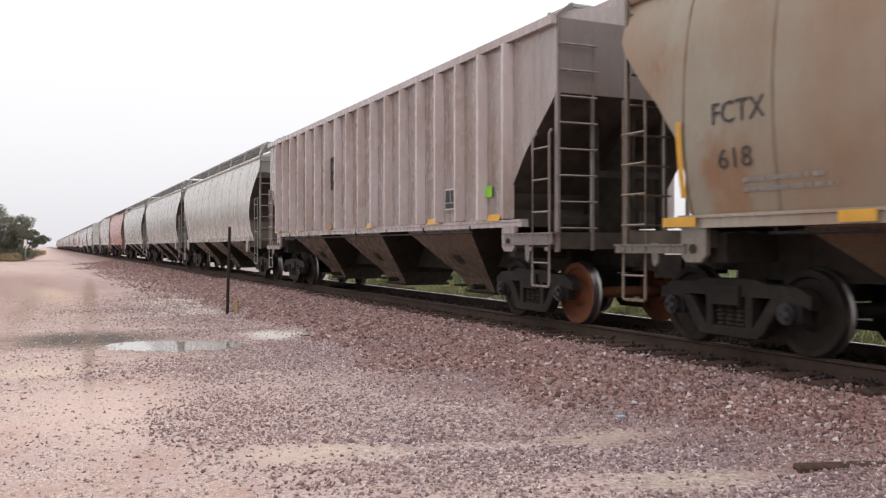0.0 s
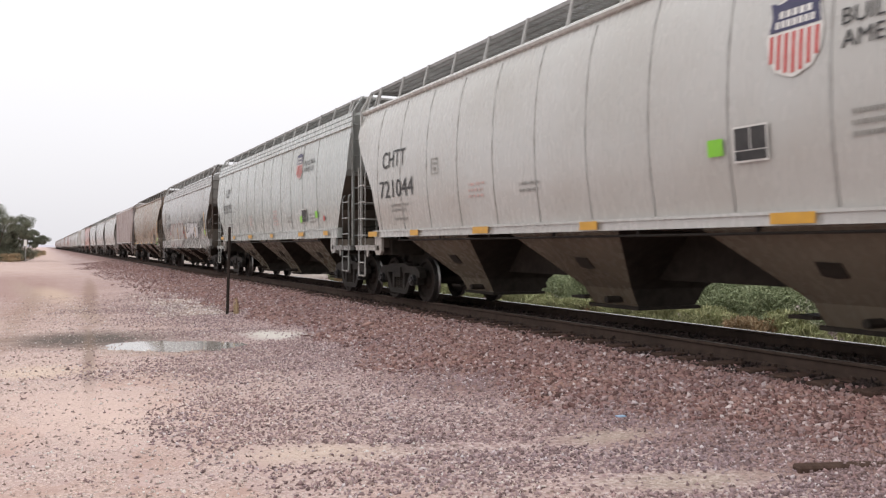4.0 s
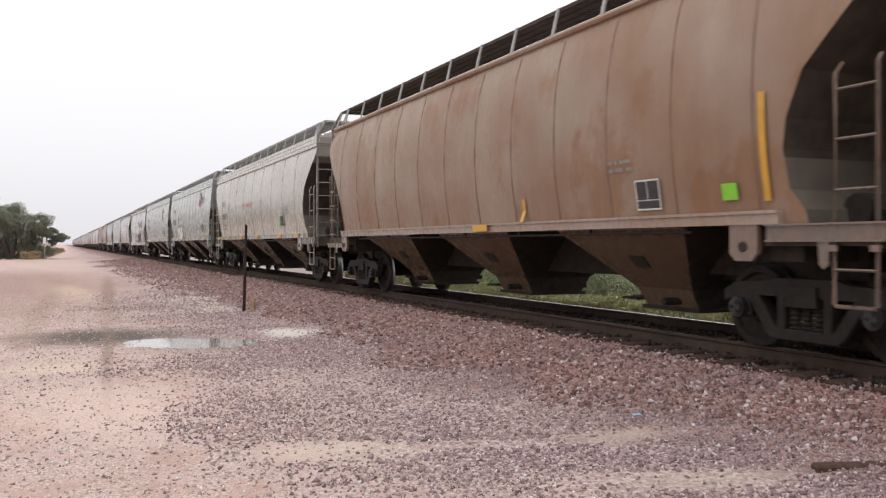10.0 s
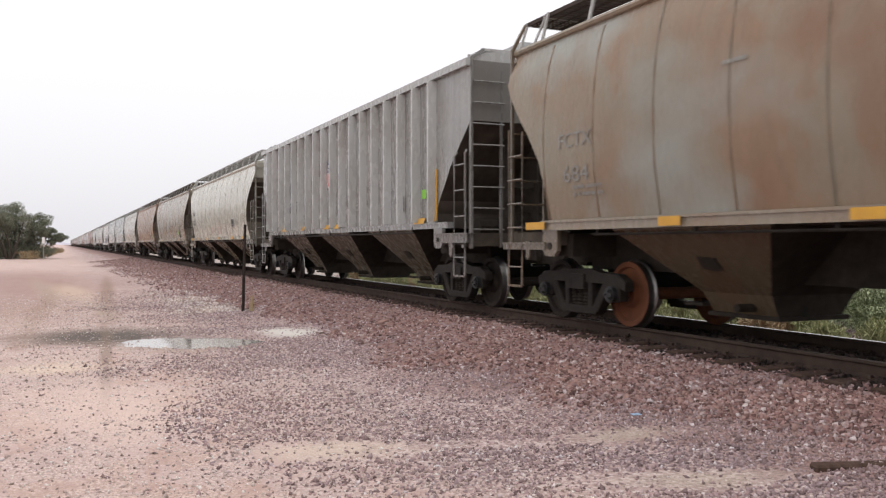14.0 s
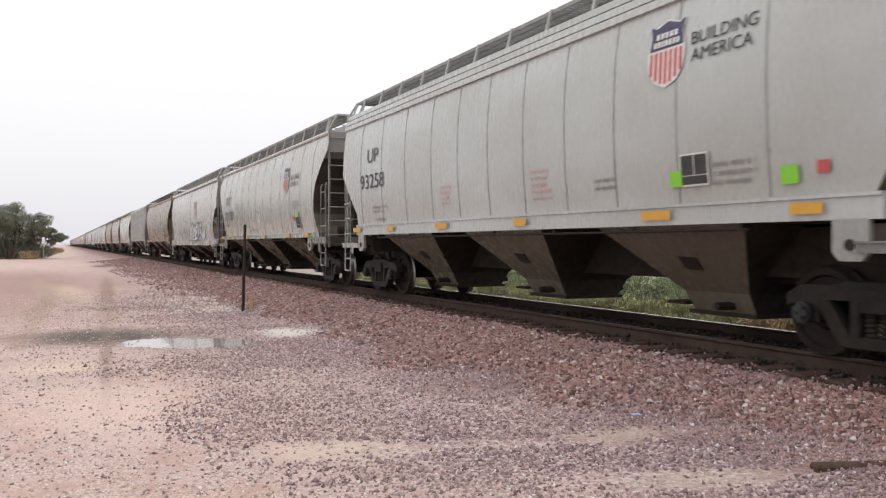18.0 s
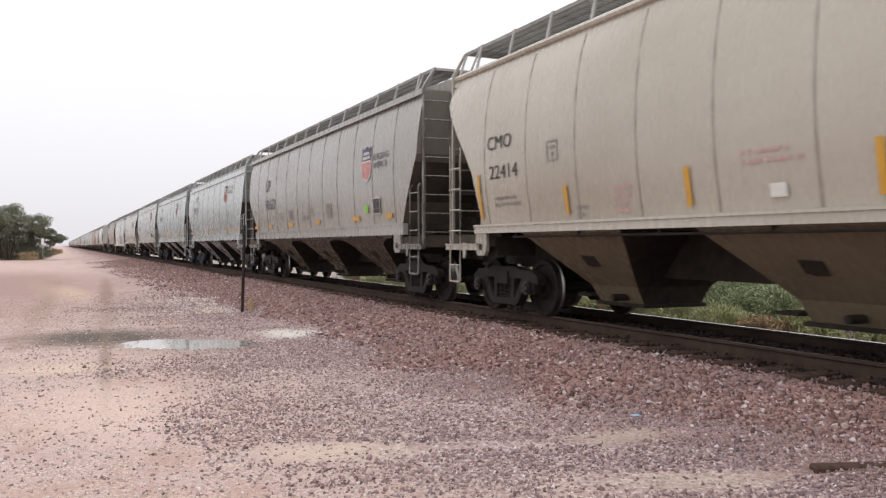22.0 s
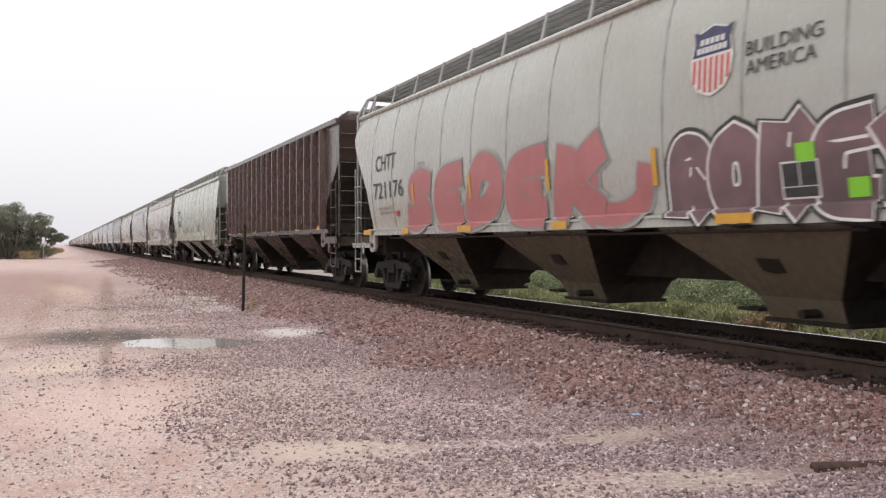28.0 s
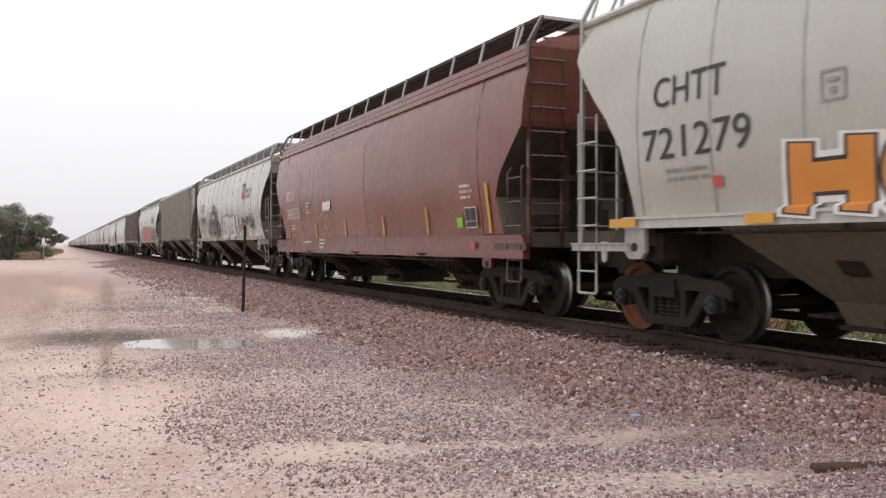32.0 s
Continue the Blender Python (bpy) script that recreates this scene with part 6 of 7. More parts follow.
CARS[27].update(words=[('U', 2.38, 2.78, 0.34, 0.22), ('P', 3.1, 2.80, 0.34, 0.22), ('7', 1.66, 2.28, 0.32, 0.18), ('6', 2.38, 2.28, 0.32, 0.2), ('8', 3.1, 2.28, 0.32, 0.2)], repaint=[(0.9, 3.5, 1.6, 4.28)], small=[(3.95, 2.0), (2.38, 1.95), (3.1, 1.95)])
CARS[28].update(words=[('CHTT', 2.42, 2.78, 0.37, 1.25), ('721747', 2.57, 2.16, 0.36, 1.88)], shield=(12.99, 3.23, 0.62), slogan=(13.99, 2.96, 0.38, 1.02))
CARS[29].update(words=[('NDYX', 1.95, 2.51, 0.31, 0.99), ('843533', 2.24, 1.95, 0.33, 1.39)], badge=(3.94, 2.22, 0.29, 0.28))
CARS[30].update(words=[('CHTT', 2.41, 2.78, 0.35, 1.21), ('721279', 2.49, 2.17, 0.37, 1.78)], badge=(4.42, 2.63, 0.26, 0.27))
CARS[5].update(words=[("CHTT", 2.42, 2.78, 0.35, 1.23), ("721044", 2.53, 2.17, 0.36, 1.81)], shield=(12.75, 3.18, 0.68), slogan=(13.8, 2.93, 0.37, 1.02), badge=(4.45, 2.63, 0.28, 0.27))
CARS[18].update(slogan=(12.75, 3.36, 0.36, 1.1))
CARS[19].update(shield=(11.68, 3.38, 0.68), slogan=(12.75, 3.36, 0.36, 1.1))
CARS[20].update(slogan=(14.6, 2.9, 0.34, 1.0))
CARS[22].update(slogan=(14.05, 3.25, 0.36, 1.05))
CARS[26].update(badge=(4.42, 2.63, 0.26, 0.27))

# where the welded joints and posts sit: metres behind the front end
for k in (4, 8, 17, 22):
    CARS[k]["posts"] = [1.4, 2.83, 4.26, 5.65, 6.87, 8.06, 9.27, 10.47, 11.67, 12.9, 14.3]
for k in (18, 19):
    CARS[k]["posts"] = [1.63 + 1.71 * i for i in range(8)]
for k in (5, 16, 26, 28, 30):
    CARS[k]["posts"] = [1.47 + 1.3 * i for i in range(12)]
for k in (12, 20, 21):
    CARS[k]["posts"] = [1.6 + 1.38 * i for i in range(10 if k == 21 else 11)]
CARS[7]["posts"] = [1.27] + [2.65 + 1.65 * i for i in range(8)]
CARS[9]["posts"] = [2.09 + 1.62 * i for i in range(9)]
CARS[13]["posts"] = [1.25, 2.1] + [3.05 + 0.83 * i for i in range(16)]

# what has been sprayed on the sides
CARS[3].update(colour=(0.49, 0.485, 0.48), sill=0.9, endshade=0.2, sprayed=[(6.35, "ORNNS", 4.6, 1.18, 2.46, DUSTY, RUSTRED, None, 0.33, 0.022, True, 0.05, 3), (11.3, "LOVFUS", 3.9, 1.54, 2.34, PALE, BLACK, None, 0.36, 0.035, True, 0.10, 5), (1.25, "ANV", 0.7, 2.55, 3.15, DUSTY, WHITE, None, 0.25, 0.03, True, 0.1, 2)], stripes=[(0.275, 1.56, 2.1), (0.40, 1.56, 2.15), (0.565, 1.56, 2.2), (0.755, 1.56, 2.1), (0.925, 1.6, 2.7)], small=[(14.27, 1.17)], red=[(3.75, 1.9), (8.72, 1.9)],
               hooks=[(14.25, 1.2, 2.0, 2.55, BLACK, 7, 24, 0.025), (9.9, 2.2, 1.2, 1.38, GREYLET, 5, 14, 0.02), (3.4, 1.2, 1.9, 2.1, PLUM, 6, 8, 0.02)], dabs=[(8.9, 0.5, 1.6, 2.0, RUSTRED, 4, 7, 0.06)], tags=[], reflect=())
CARS[3]["words"] = CARS[3]["words"] + [("850370", 3.5, 2.2, 0.24, 1.45)]
CARS[6].update(art=[(13.7, 1.5, 1.42, 2.25, 1, LILAC, LILAC, WHITE, 5, 0.0), (15.1, 1.7, 1.32, 2.06, 2, ORANGE, FADED, None, 4, 0.08)],
               dabs=[(14.1, 3.0, 2.08, 2.34, BLACK, 5, 60, 0.05)], tags=[], sprayed=[(6.5, "VNAH", 4.4, 1.40, 2.1, PALE, BLACK, GREYLET, 0.30, 0.045, False, 0.2, 6), (10.85, "YEARS", 3.8, 1.30, 2.22, BLACK, WHITE, None, 0.27, 0.035, False, 0.1, 3)])
CARS[8].update(sprayed=[(4.82, "Yha", 2.15, 1.40, 2.28, WHITE, BLACK, None, 0.34, 0.045, False, 0.03, 3)], hooks=[(6.1, 0.6, 1.50, 1.58, PLUM, 5, 7, 0.02)])
CARS[8]["words"] = CARS[8]["words"] + [("WARNING", 6.35, 2.20, 0.09, 0.55, RED)]
CARS[9]["words"] = CARS[9]["words"] + [("DO NOT HAMMER ON CAR", 7.6, 2.58, 0.14, 1.9, RED)]
CARS[15].update(sprayed=[(10.6, "ANMEVS", 4.4, 1.35, 2.3, PALE, BLACK, GREYLET, 0.22, 0.05, False, 0.2, 2)], art=[(13.4, 1.2, 1.35, 1.9, 2, LILAC, GREYLET, None, 4, 0.1, 0.04)], dabs=[(6.5, 5.0, 1.5, 2.0, GREYLET, 5, 70, 0.05)], tags=[])
CARS[23].update(colour=(0.635, 0.605, 0.56), endshade=0.28, stripes=[(0.07, 1.5, 2.5), (0.917, 1.66, 2.4)], panels=[(14.8, 1.72)], green=[(14.6, 1.2)], sprayed=[(7.55, "CTAM", 4.9, 1.06, 2.22, PALE, BLACK, None, 0.38, 0.045, True, 0.05, 5)], art=[(11.3, 2.5, 1.12, 2.2, 4, TAUPE, BLACK, None, 6, 0.0, 0.05), (3.4, 2.8, 1.2, 2.0, 4, FAINT, OLIVE, None, 9, 0.06, 0.03), (11.2, 0.85, 2.15, 2.8, 1, None, BLACK, None, 3, 0.0, 0.05), (12.9, 0.45, 1.38, 1.9, 2, WHITE, BLACK, None, 2, 0.0, 0.03)],
                bursts=[(7.6, 2.48), (8.4, 2.46), (9.5, 2.45), (13.05, 2.15), (13.3, 1.75)], banner=(14.2, 1.92, 0.72, 0.5, ("Chicago", "2013")), dabs=[(12.4, 0.4, 1.1, 1.7, WHITE, 3, 9, 0.05)], hooks=[(12.4, 2.6, 2.45, 2.55, GREYLET, 3, 20, 0.02)], tags=[])
CARS[26].update(stripes=[(0.232, 1.96, 2.38), (0.385, 1.95, 2.39), (0.537, 1.96, 2.40), (0.68, 1.86, 2.31)], sprayed=[(10.9, "U", 1.75, 1.36, 2.25, PINK, GREYLET, DUSTY, 0.34, 0.03, False, 0.1, 4), (7.15, "SEDEK", 7.2, 1.40, 2.72, PINK, GREYLET, DUSTY, 0.34, 0.032, False, 0.22, 4), (13.75, "ROKEY", 3.5, 1.38, 2.45, PLUM, WHITE, BLACK, 0.34, 0.035, False, 0.1, 4)], hooks=[(15.6, 0.5, 1.7, 2.1, WHITE, 3, 8, 0.02)])
CARS[28].update(sprayed=[(9.75, "ERYER", 2.95, 1.36, 2.42, PALE, BLACK, None, 0.25, 0.045, True, 0.06, 5), (11.68, "!", 0.7, 1.52, 2.48, PALE, BLACK, None, 0.34, 0.04, False, 0.02, 1)], bursts=[(7.67, 2.26)], murals=[(5.9, 1.42, 3.6, 1.65)],
                hooks=[(13.1, 0.8, 1.42, 2.15, BLACK, 3, 26, 0.03), (14.6, 0.75, 1.75, 2.2, BLACK, 4, 14, 0.035), (4.5, 1.0, 1.5, 2.1, BLACK, 8, 26, 0.03), (7.0, 0.9, 1.5, 2.1, BLACK, 9, 26, 0.03)],
                dabs=[(8.25, 0.9, 1.75, 2.3, RUSTRED, 6, 14, 0.05), (8.2, 0.9, 1.8, 2.3, FAINT, 9, 14, 0.06), (12.5, 1.4, 1.6, 2.25, RUSTRED, 7, 26, 0.06), (12.5, 1.4, 1.6, 2.25, YELLOWSPRAY, 8, 26, 0.05)], tags=[])
CARS[16].update(tags=[], hooks=[(14.85, 0.3, 2.0, 2.3, WHITE, 3, 6, 0.02), (8.6, 0.4, 2.1, 2.4, WHITE, 4, 6, 0.02), (4.7, 0.5, 1.9, 2.2, WHITE, 5, 6, 0.015)])
CARS[30].update(sprayed=[(5.4, "HOE", 3.2, 1.38, 2.2, ORANGE, BLACK, WHITE, 0.34, 0.045, False, 0.05, 5)])
CARS[29].update(colour=(0.158, 0.036, 0.029), rust=0.32, fadedrect=[(1.2, 3.05, 1.55, 3.35), (6.5, 9.0, 1.40, 3.55)], panels=[(14.67, 1.64)], green=[(14.2, 1.56)], red=[(2.1, 1.24), (14.87, 1.15)], stencils=[(1.8, 1.75, 0.6, 2), (5.2, 1.3, 0.6, 3), (14.3, 2.2, 0.55, 3), (3.5, 1.25, 0.9, 1)], endshade=0.14, tags=[], reflect=(), stripes=[(0.087, 1.38, 2.3), (0.278, 1.36, 1.78), (0.442, 1.36, 1.8), (0.612, 1.36, 1.8), (0.764, 1.36, 1.9), (0.926, 1.36, 2.2)], dabs=[], art=[(5.75, 0.36, 1.60, 1.98, 1, None, FADED, None, 3, 0.0, 0.02)], sprayed=[(5.85, "NVNV", 0.72, 2.08, 2.32, WHITE, PALE, None, 0.40, 0.02, True, 0.06, 3)])
CARS[24].update(colour=(0.72, 0.78, 0.685), rust=0.15, cleanbay=True, arched=True, bay=0.80, seamtone=0.80, posts=[1.05 + 1.455 * i for i in range(11)], panels=[], warnings=[], stencils=[(4.55, 2.0, 0.55, 2), (8.4, 2.08, 0.8, 3), (1.9, 1.95, 0.3, 2)], tables=[(6.17, 2.0, 0.42, 0.32), (10.64, 1.98, 0.48, 0.36)], badge=(4.1, 2.55, 0.18, 0.30), tags=[], hooks=[], baytags=[(3.55, 1.22, 0.5, 0.22), (8.4, 1.2, 0.75, 0.3), (8.75, 0.85, 0.6, 0.2), (4.4, 0.88, 0.5, 0.2)])
CARS[11].update(mottled=True, colour=(0.50, 0.455, 0.375), rust=0.6, endshade=0.25, leadshade=0.4, ink=GREYLET, mint=[(11.65, 1.5)], seamtone=0.5, posts=[1.3] + [2.99 + 1.815 * i for i in range(8)])
CARS[12].update(colour=(0.70, 0.675, 0.585))
for k in (18, 19):
    CARS[k].update(cleanbay=True, bay=0.66, bluecaps=True, ink=DARKINK, paleslogan=True, endshade=0.75, seamtone=0.66)
    CARS[k]["words"] = CARS[k]["words"] + [("LD LMT 225700", 1.9, 1.96, 0.085, 0.72), ("LT WT 60300", 1.9, 1.80, 0.085, 0.66)]
    CARS[k]["stencils"] = CARS[k]["stencils"][1:]
CARS[19].update(red=[(1.81, 1.5)], green=[], badge=(4.01, 3.26, 0.28, 0.28))
CARS[26].update(colour=(0.575, 0.58, 0.53))
CARS[28].update(colour=(0.625, 0.63, 0.58))
CARS[30].update(colour=(0.61, 0.61, 0.56))
CARS[16].update(colour=(0.59, 0.60, 0.56))
CARS[9].update(colour=(0.63, 0.60, 0.535))
CARS[1].update(colour=(0.63, 0.55, 0.552), rust=0.38)
CARS[14].update(colour=(0.375, 0.33, 0.26), rust=0.75, mottled=True, ink=GREYLET)
CARS[2].update(colour=(0.46, 0.41, 0.34), rust=0.9)
CARS[20].update(colour=(0.425, 0.408, 0.38), arched=True, warnings=[], stencils=[(4.6, 2.15, 0.55, 2), (8.4, 2.2, 0.7, 3), (2.6, 2.05, 0.9, 2)], panels=[(14.3, 2.05)], tables=[(6.33, 2.1, 0.4, 0.3), (10.47, 2.08, 0.48, 0.4)])
CARS[21].update(colour=(0.63, 0.585, 0.50))
CARS[13].update(reflect=(0.17, 0.315, 0.475, 0.54, 0.9), stripes=[(0.915, 1.6, 2.6)], sill=0.75, colour=(0.51, 0.515, 0.51), rust=0.15)
CARS[25].update(colour=(0.075, 0.047, 0.042), rust=0.12)
CARS[27].update(sill=0.5, colour=(0.215, 0.198, 0.170), rust=0.25, posts=[1.32, 2.05, 2.72, 3.48] + [4.38 + 0.9 * i for i in range(13)], panels=[(12.75, 1.92)], green=[(14.33, 2.0), (14.3, 1.74)], stripes=[(0.295, 1.62, 1.95), (0.412, 1.62, 1.9), (0.57, 1.6, 2.05), (0.711, 1.6, 2.1), (0.848, 1.6, 2.05), (0.888, 1.6, 2.6)], dabs=[(10.3, 0.5, 1.62, 2.1, LILAC, 4, 16, 0.05)], patches=[(13.5, 1.64, 0.5, 0.22), (1.66, 2.42, 0.26, 0.5), (2.38, 2.94, 0.34, 0.52), (2.38, 2.42, 0.34, 0.5)])

# where each car's front end is at 0 s
FRONT = {1: 27.44, 2: 8.82, 3: -9.54, 4: -27.82, 5: -45.31, 6: -64.06, 7: -82.28, 8: -100.84, 9: -119.2, 10: -137.83, 11: -156.36, 12: -174.96, 13: -193.51, 14: -212.04, 15: -230.13, 16: -248.74, 17: -267.4, 18: -285.32, 19: -302.73, 20: -319.71, 21: -337.93, 22: -355.21, 23: -373.25, 24: -391.31, 25: -410.12, 26: -428.41, 27: -447.16, 28: -465.67, 29: -484.35, 30: -502.4}
SPEED = 16.018
# the cars that have already gone by
far_rnd = random.Random(7)
TONES = [(0.66, 0.635, 0.61), (0.66, 0.64, 0.63), (0.62, 0.61, 0.60), (0.40, 0.15, 0.11), (0.62, 0.57, 0.53), (0.68, 0.67, 0.65), (0.60, 0.60, 0.59), (0.66, 0.64, 0.60)]
for i in range(30):
    n_ = -i
    FRONT[n_] = 27.44 + 18.43 * (i + 1)
    CARS[n_] = dict(kind=far_rnd.choice("RRRAWB") if i > 1 else "R", L=16.93, colour=TONES[i] if i < len(TONES) else far_rnd.choice(TONES), label="covered hopper car far along the train", rust=0.08, seams=10)
TRAIN = []
for n_ in sorted(CARS, reverse=True):
    spec = CARS[n_]
    car = hopper_car(spec, n_ >= 1)
    car.matrix_basis = pose(TRACK, FRONT[n_] - spec["L"] / 2, RAIL)
    TRAIN.append((car, FRONT[n_] - spec["L"] / 2))


def motions():
    """The train rolls away at a steady pace; its wheels turn with it."""
    for car, y in TRAIN:
        walk(car, [(t, pose(TRACK, y + SPEED * t, RAIL)) for t in (0, 8, 16, 24, 32)])
    lead = {}
    for w, a in WHEELS:
        if a not in lead:
            step = 1 / 30
            walk(w, [(i * step, pose(0, a * 0.889, 0.457, -math.degrees(SPEED * i * step / 0.457) % 360, 0, 0)) for i in range(961)])
            lead[a] = w
        else:
            src = lead[a].animation_data
            w.rotation_mode = "QUATERNION"
            w.animation_data_create()
            w.animation_data.action = src.action
            w.animation_data.action_slot = src.action_slot


# ---- the ground, one sheet out to the horizon ----
BED = [(-1e9, 0.0), (2.0, 0.0), (4.2, 0.05), (6.3, 0.295), (6.75, 0.335), (7.1, 0.36), (7.5, 0.385), (9.5, 0.385), (10.1, 0.30), (12.0, 0.02), (1e9, 0.0)]


def ground_z(x, y):
    z = 0.0
    for (x0, a), (x1, b) in zip(BED, BED[1:]):
        if x0 <= x <= x1:
            z = a + (b - a) * (x - x0) / (x1 - x0)
            break
    if x < 6.4 or x > 10.2:
        r = math.hypot(x, y)
        z += 0.035 * noise.noise(Vector((x * 0.5, y * 0.5, 0))) * min(1, 12 / (r + 1)) + 0.02 * noise.noise(Vector((x * 1.7, y * 1.7, 3))) * min(1, 10 / (r + 1))
    d2 = ((x - 2.25) * 0.914 - (y - 15.45) * 0.405) ** 2 / 1.5 + ((x - 2.25) * 0.405 + (y - 15.45) * 0.914) ** 2 / 0.7
    if d2 < 9:
        k = math.exp(-d2)
        z = z * (1 - k) - 0.085 * k + 0.045 * k * noise.noise(Vector((x * 1.9, y * 2.6, 7))) + 0.035 * k * noise.noise(Vector((x * 4.5, y * 6, 1)))
    return z


def spaced(lo, hi, dense_lo, dense_hi, fine, grow=1.22):
    v = list(np.arange(dense_lo, dense_hi + 1e-6, fine))
    step, q = fine, dense_lo
    while q > lo:
        step *= grow
        q -= step
        v.insert(0, q)
    step, q = fine, dense_hi
    while q < hi:
        step *= grow
        q += step
        v.append(q)
    return v


xs = spaced(-3000, 3000, -6, 13, 0.10)
ys = spaced(-1500, 4000, 2, 30, 0.10)
verts = [(x, y, ground_z(x, y)) for y in ys for x in xs]
nx = len(xs)
faces = [(j * nx + i, j * nx + i + 1, (j + 1) * nx + i + 1, (j + 1) * nx + i) for j in range(len(ys) - 1) for i in range(nx - 1)]
me = bpy.data.meshes.new("ground")
me.from_pydata(verts, [], faces)
me.materials.append(GROUND)
for p in me.polygons:
    p.use_smooth = True
tagged(new("ground", me), "pinkish sand and crushed stone beside the track", "ground", kind="structure")


# ---- loose stone ----
def stones(name, pts, sizes, seed, mat, label, category="gravel", angular=False):
    """Crushed stone: each piece a crooked block, or a plainer lump where it stays small."""
    rng = np.random.default_rng(seed)
    if angular:
        base = np.array([(x, y, z) for x in (-1, 1) for y in (-1, 1) for z in (-1, 1)], float) * 0.66
        tri = np.array([t for q in ((0, 1, 3, 2), (4, 6, 7, 5), (0, 4, 5, 1), (2, 3, 7, 6), (0, 2, 6, 4), (1, 5, 7, 3)) for t in (q[:3], (q[0], q[2], q[3]))])
    else:
        base = np.array([(1, 0, 0), (-1, 0, 0), (0, 1, 0), (0, -1, 0), (0, 0, 1), (0, 0, -1)], float)
        tri = np.array([(0, 2, 4), (2, 1, 4), (1, 3, 4), (3, 0, 4), (2, 0, 5), (1, 2, 5), (3, 1, 5), (0, 3, 5)])
    n, m = len(pts), len(base)
    v = base[None] * rng.uniform(0.6, 1.2, (n, m, 1)) + rng.normal(0, 0.22, (n, m, 3))
    v *= rng.uniform(0.6, 1.35, (n, 1, 3)) * np.asarray(sizes)[:, None, None]
    a, b = rng.uniform(0, 6.28, (2, n))
    ca, sa, cb, sb = np.cos(a), np.sin(a), np.cos(b * 0.25), np.sin(b * 0.25)
    x, y, z = v[:, :, 0], v[:, :, 1], v[:, :, 2] * 0.75
    y, z = y * cb[:, None] - z * sb[:, None], y * sb[:, None] + z * cb[:, None]
    x, y = x * ca[:, None] - y * sa[:, None], x * sa[:, None] + y * ca[:, None]
    v = np.stack([x, y, z], -1) + np.asarray(pts)[:, None, :]
    f = (tri[None] + m * np.arange(n)[:, None, None]).reshape(-1, 3)
    me = bpy.data.meshes.new(name)
    me.vertices.add(n * m)
    me.vertices.foreach_set("co", v.astype(np.float32).ravel())
    me.loops.add(len(f) * 3)
    me.loops.foreach_set("vertex_index", f.astype(np.int32).ravel())
    me.polygons.add(len(f))
    me.polygons.foreach_set("loop_start", np.arange(0, len(f) * 3, 3, dtype=np.int32))
    me.polygons.foreach_set("loop_total", np.full(len(f), 3, np.int32))
    me.update(calc_edges=True)
    me.validate()
    me.materials.append(mat)
    return tagged(new(name, me), label, category, kind="stuff")


def scatter(seed, n, x0, x1, y0, y1, dens, size):
    """n tries in the strip; dens(x, y) is the chance to keep one; size(rng, x, y)."""
    rng = np.random.default_rng(seed)
    pts, sz = [], []
    yy = y0 + (y1 - y0) * rng.random(n) ** 1.7
    xx = rng.uniform(x0, x1, n)
    keep = rng.random(n)
    for x, y, k in zip(xx, yy, keep):
        if k < dens(x, y):
            s = size(rng, x, y)
            pts.append((x, y, ground_z(x, y) + s * 0.15))
            sz.append(s)
    return pts, sz


def stony(x, y):
    e = x + 3.0 * noise.noise(Vector((x * 0.35, y * 0.35, 9))) + 0.9 * noise.noise(Vector((x * 1.3, y * 1.3, 5)))
    back = 0.9 * min(1.0, max(0.0, (y - 6.3) / 0.7)) * min(1.0, max(0.0, (11.5 - y) / 2.5))
    return min(1.0, max(0.03, (e - 0.6 - back) / (3.2 - 0.9 * back)))


def foot(x, y):
    """Where the coarse pink shoulder ends and the finer grey stone begins."""
    return 4.65 + 0.32 * max(0.0, 8.0 - y) + 0.7 * noise.noise(Vector((x * 0.5, y * 0.5, 21)))


sandy = [(0.4, 10.0, 1.1, 2.4), (2.1, 6.8, 1.0, 0.42), (4.33, 6.1, 0.65, 0.3), (4.07, 4.75, 1.0, 0.28), (3.2, 6.5, 0.9, 0.2), (3.9, 16.1, 0.6, 0.9), (2.05, 15.7, 1.4, 1.0), (0.2, 17.2, 1.8, 1.6)]


def bare(x, y):
    """How far a spot is kept clear of stone by blown sand."""
    k = 1.0
    for cx, cy, a, b in sandy:
        u, w = (x - cx) * 0.914 - (y - cy) * 0.405, (x - cx) * 0.405 + (y - cy) * 0.914
        k = min(k, max(0.08, (u / a) ** 2 + (w / b) ** 2 - 0.25))
    return k


pts, sz = scatter(1, 92000, 3.6, 7.1, 3.4, 36, lambda x, y: min(1.0, max(0.0, (x - foot(x, y)) / 0.9 + 0.5)) * min(1.0, max(0.0, (7.1 - x) / 0.3)), lambda r, x, y: 0.016 + 0.018 * r.random() ** 1.6 + 0.0006 * y)
stones("ballast", pts, sz, 2, STONE, "coarse crushed pink stone ballast beside the rails", angular=True)
pts, sz = scatter(6, 135000, -0.5, 6.2, 3.4, 34, lambda x, y: min(1.0, (34 - y) / 9) * stony(x, y) * bare(x, y) * min(1.0, max(0.0, (foot(x, y) - x) / 0.9 + 0.5)), lambda r, x, y: 0.011 + 0.014 * r.random() ** 1.5)
stones("gravel", pts, sz, 7, GREYSTONE, "fine grey and pink crushed stone on sand")
pts, sz = scatter(8, 18000, 2.0, 6.9, 25, 95, lambda x, y: min(1, (y - 24) / 12) * min(1, max(0, (x - 2.6 + 1.6 * noise.noise(Vector((x * 0.4, y * 0.12, 4)))) / 2.6)), lambda r, x, y: 0.035 + 0.03 * r.random())
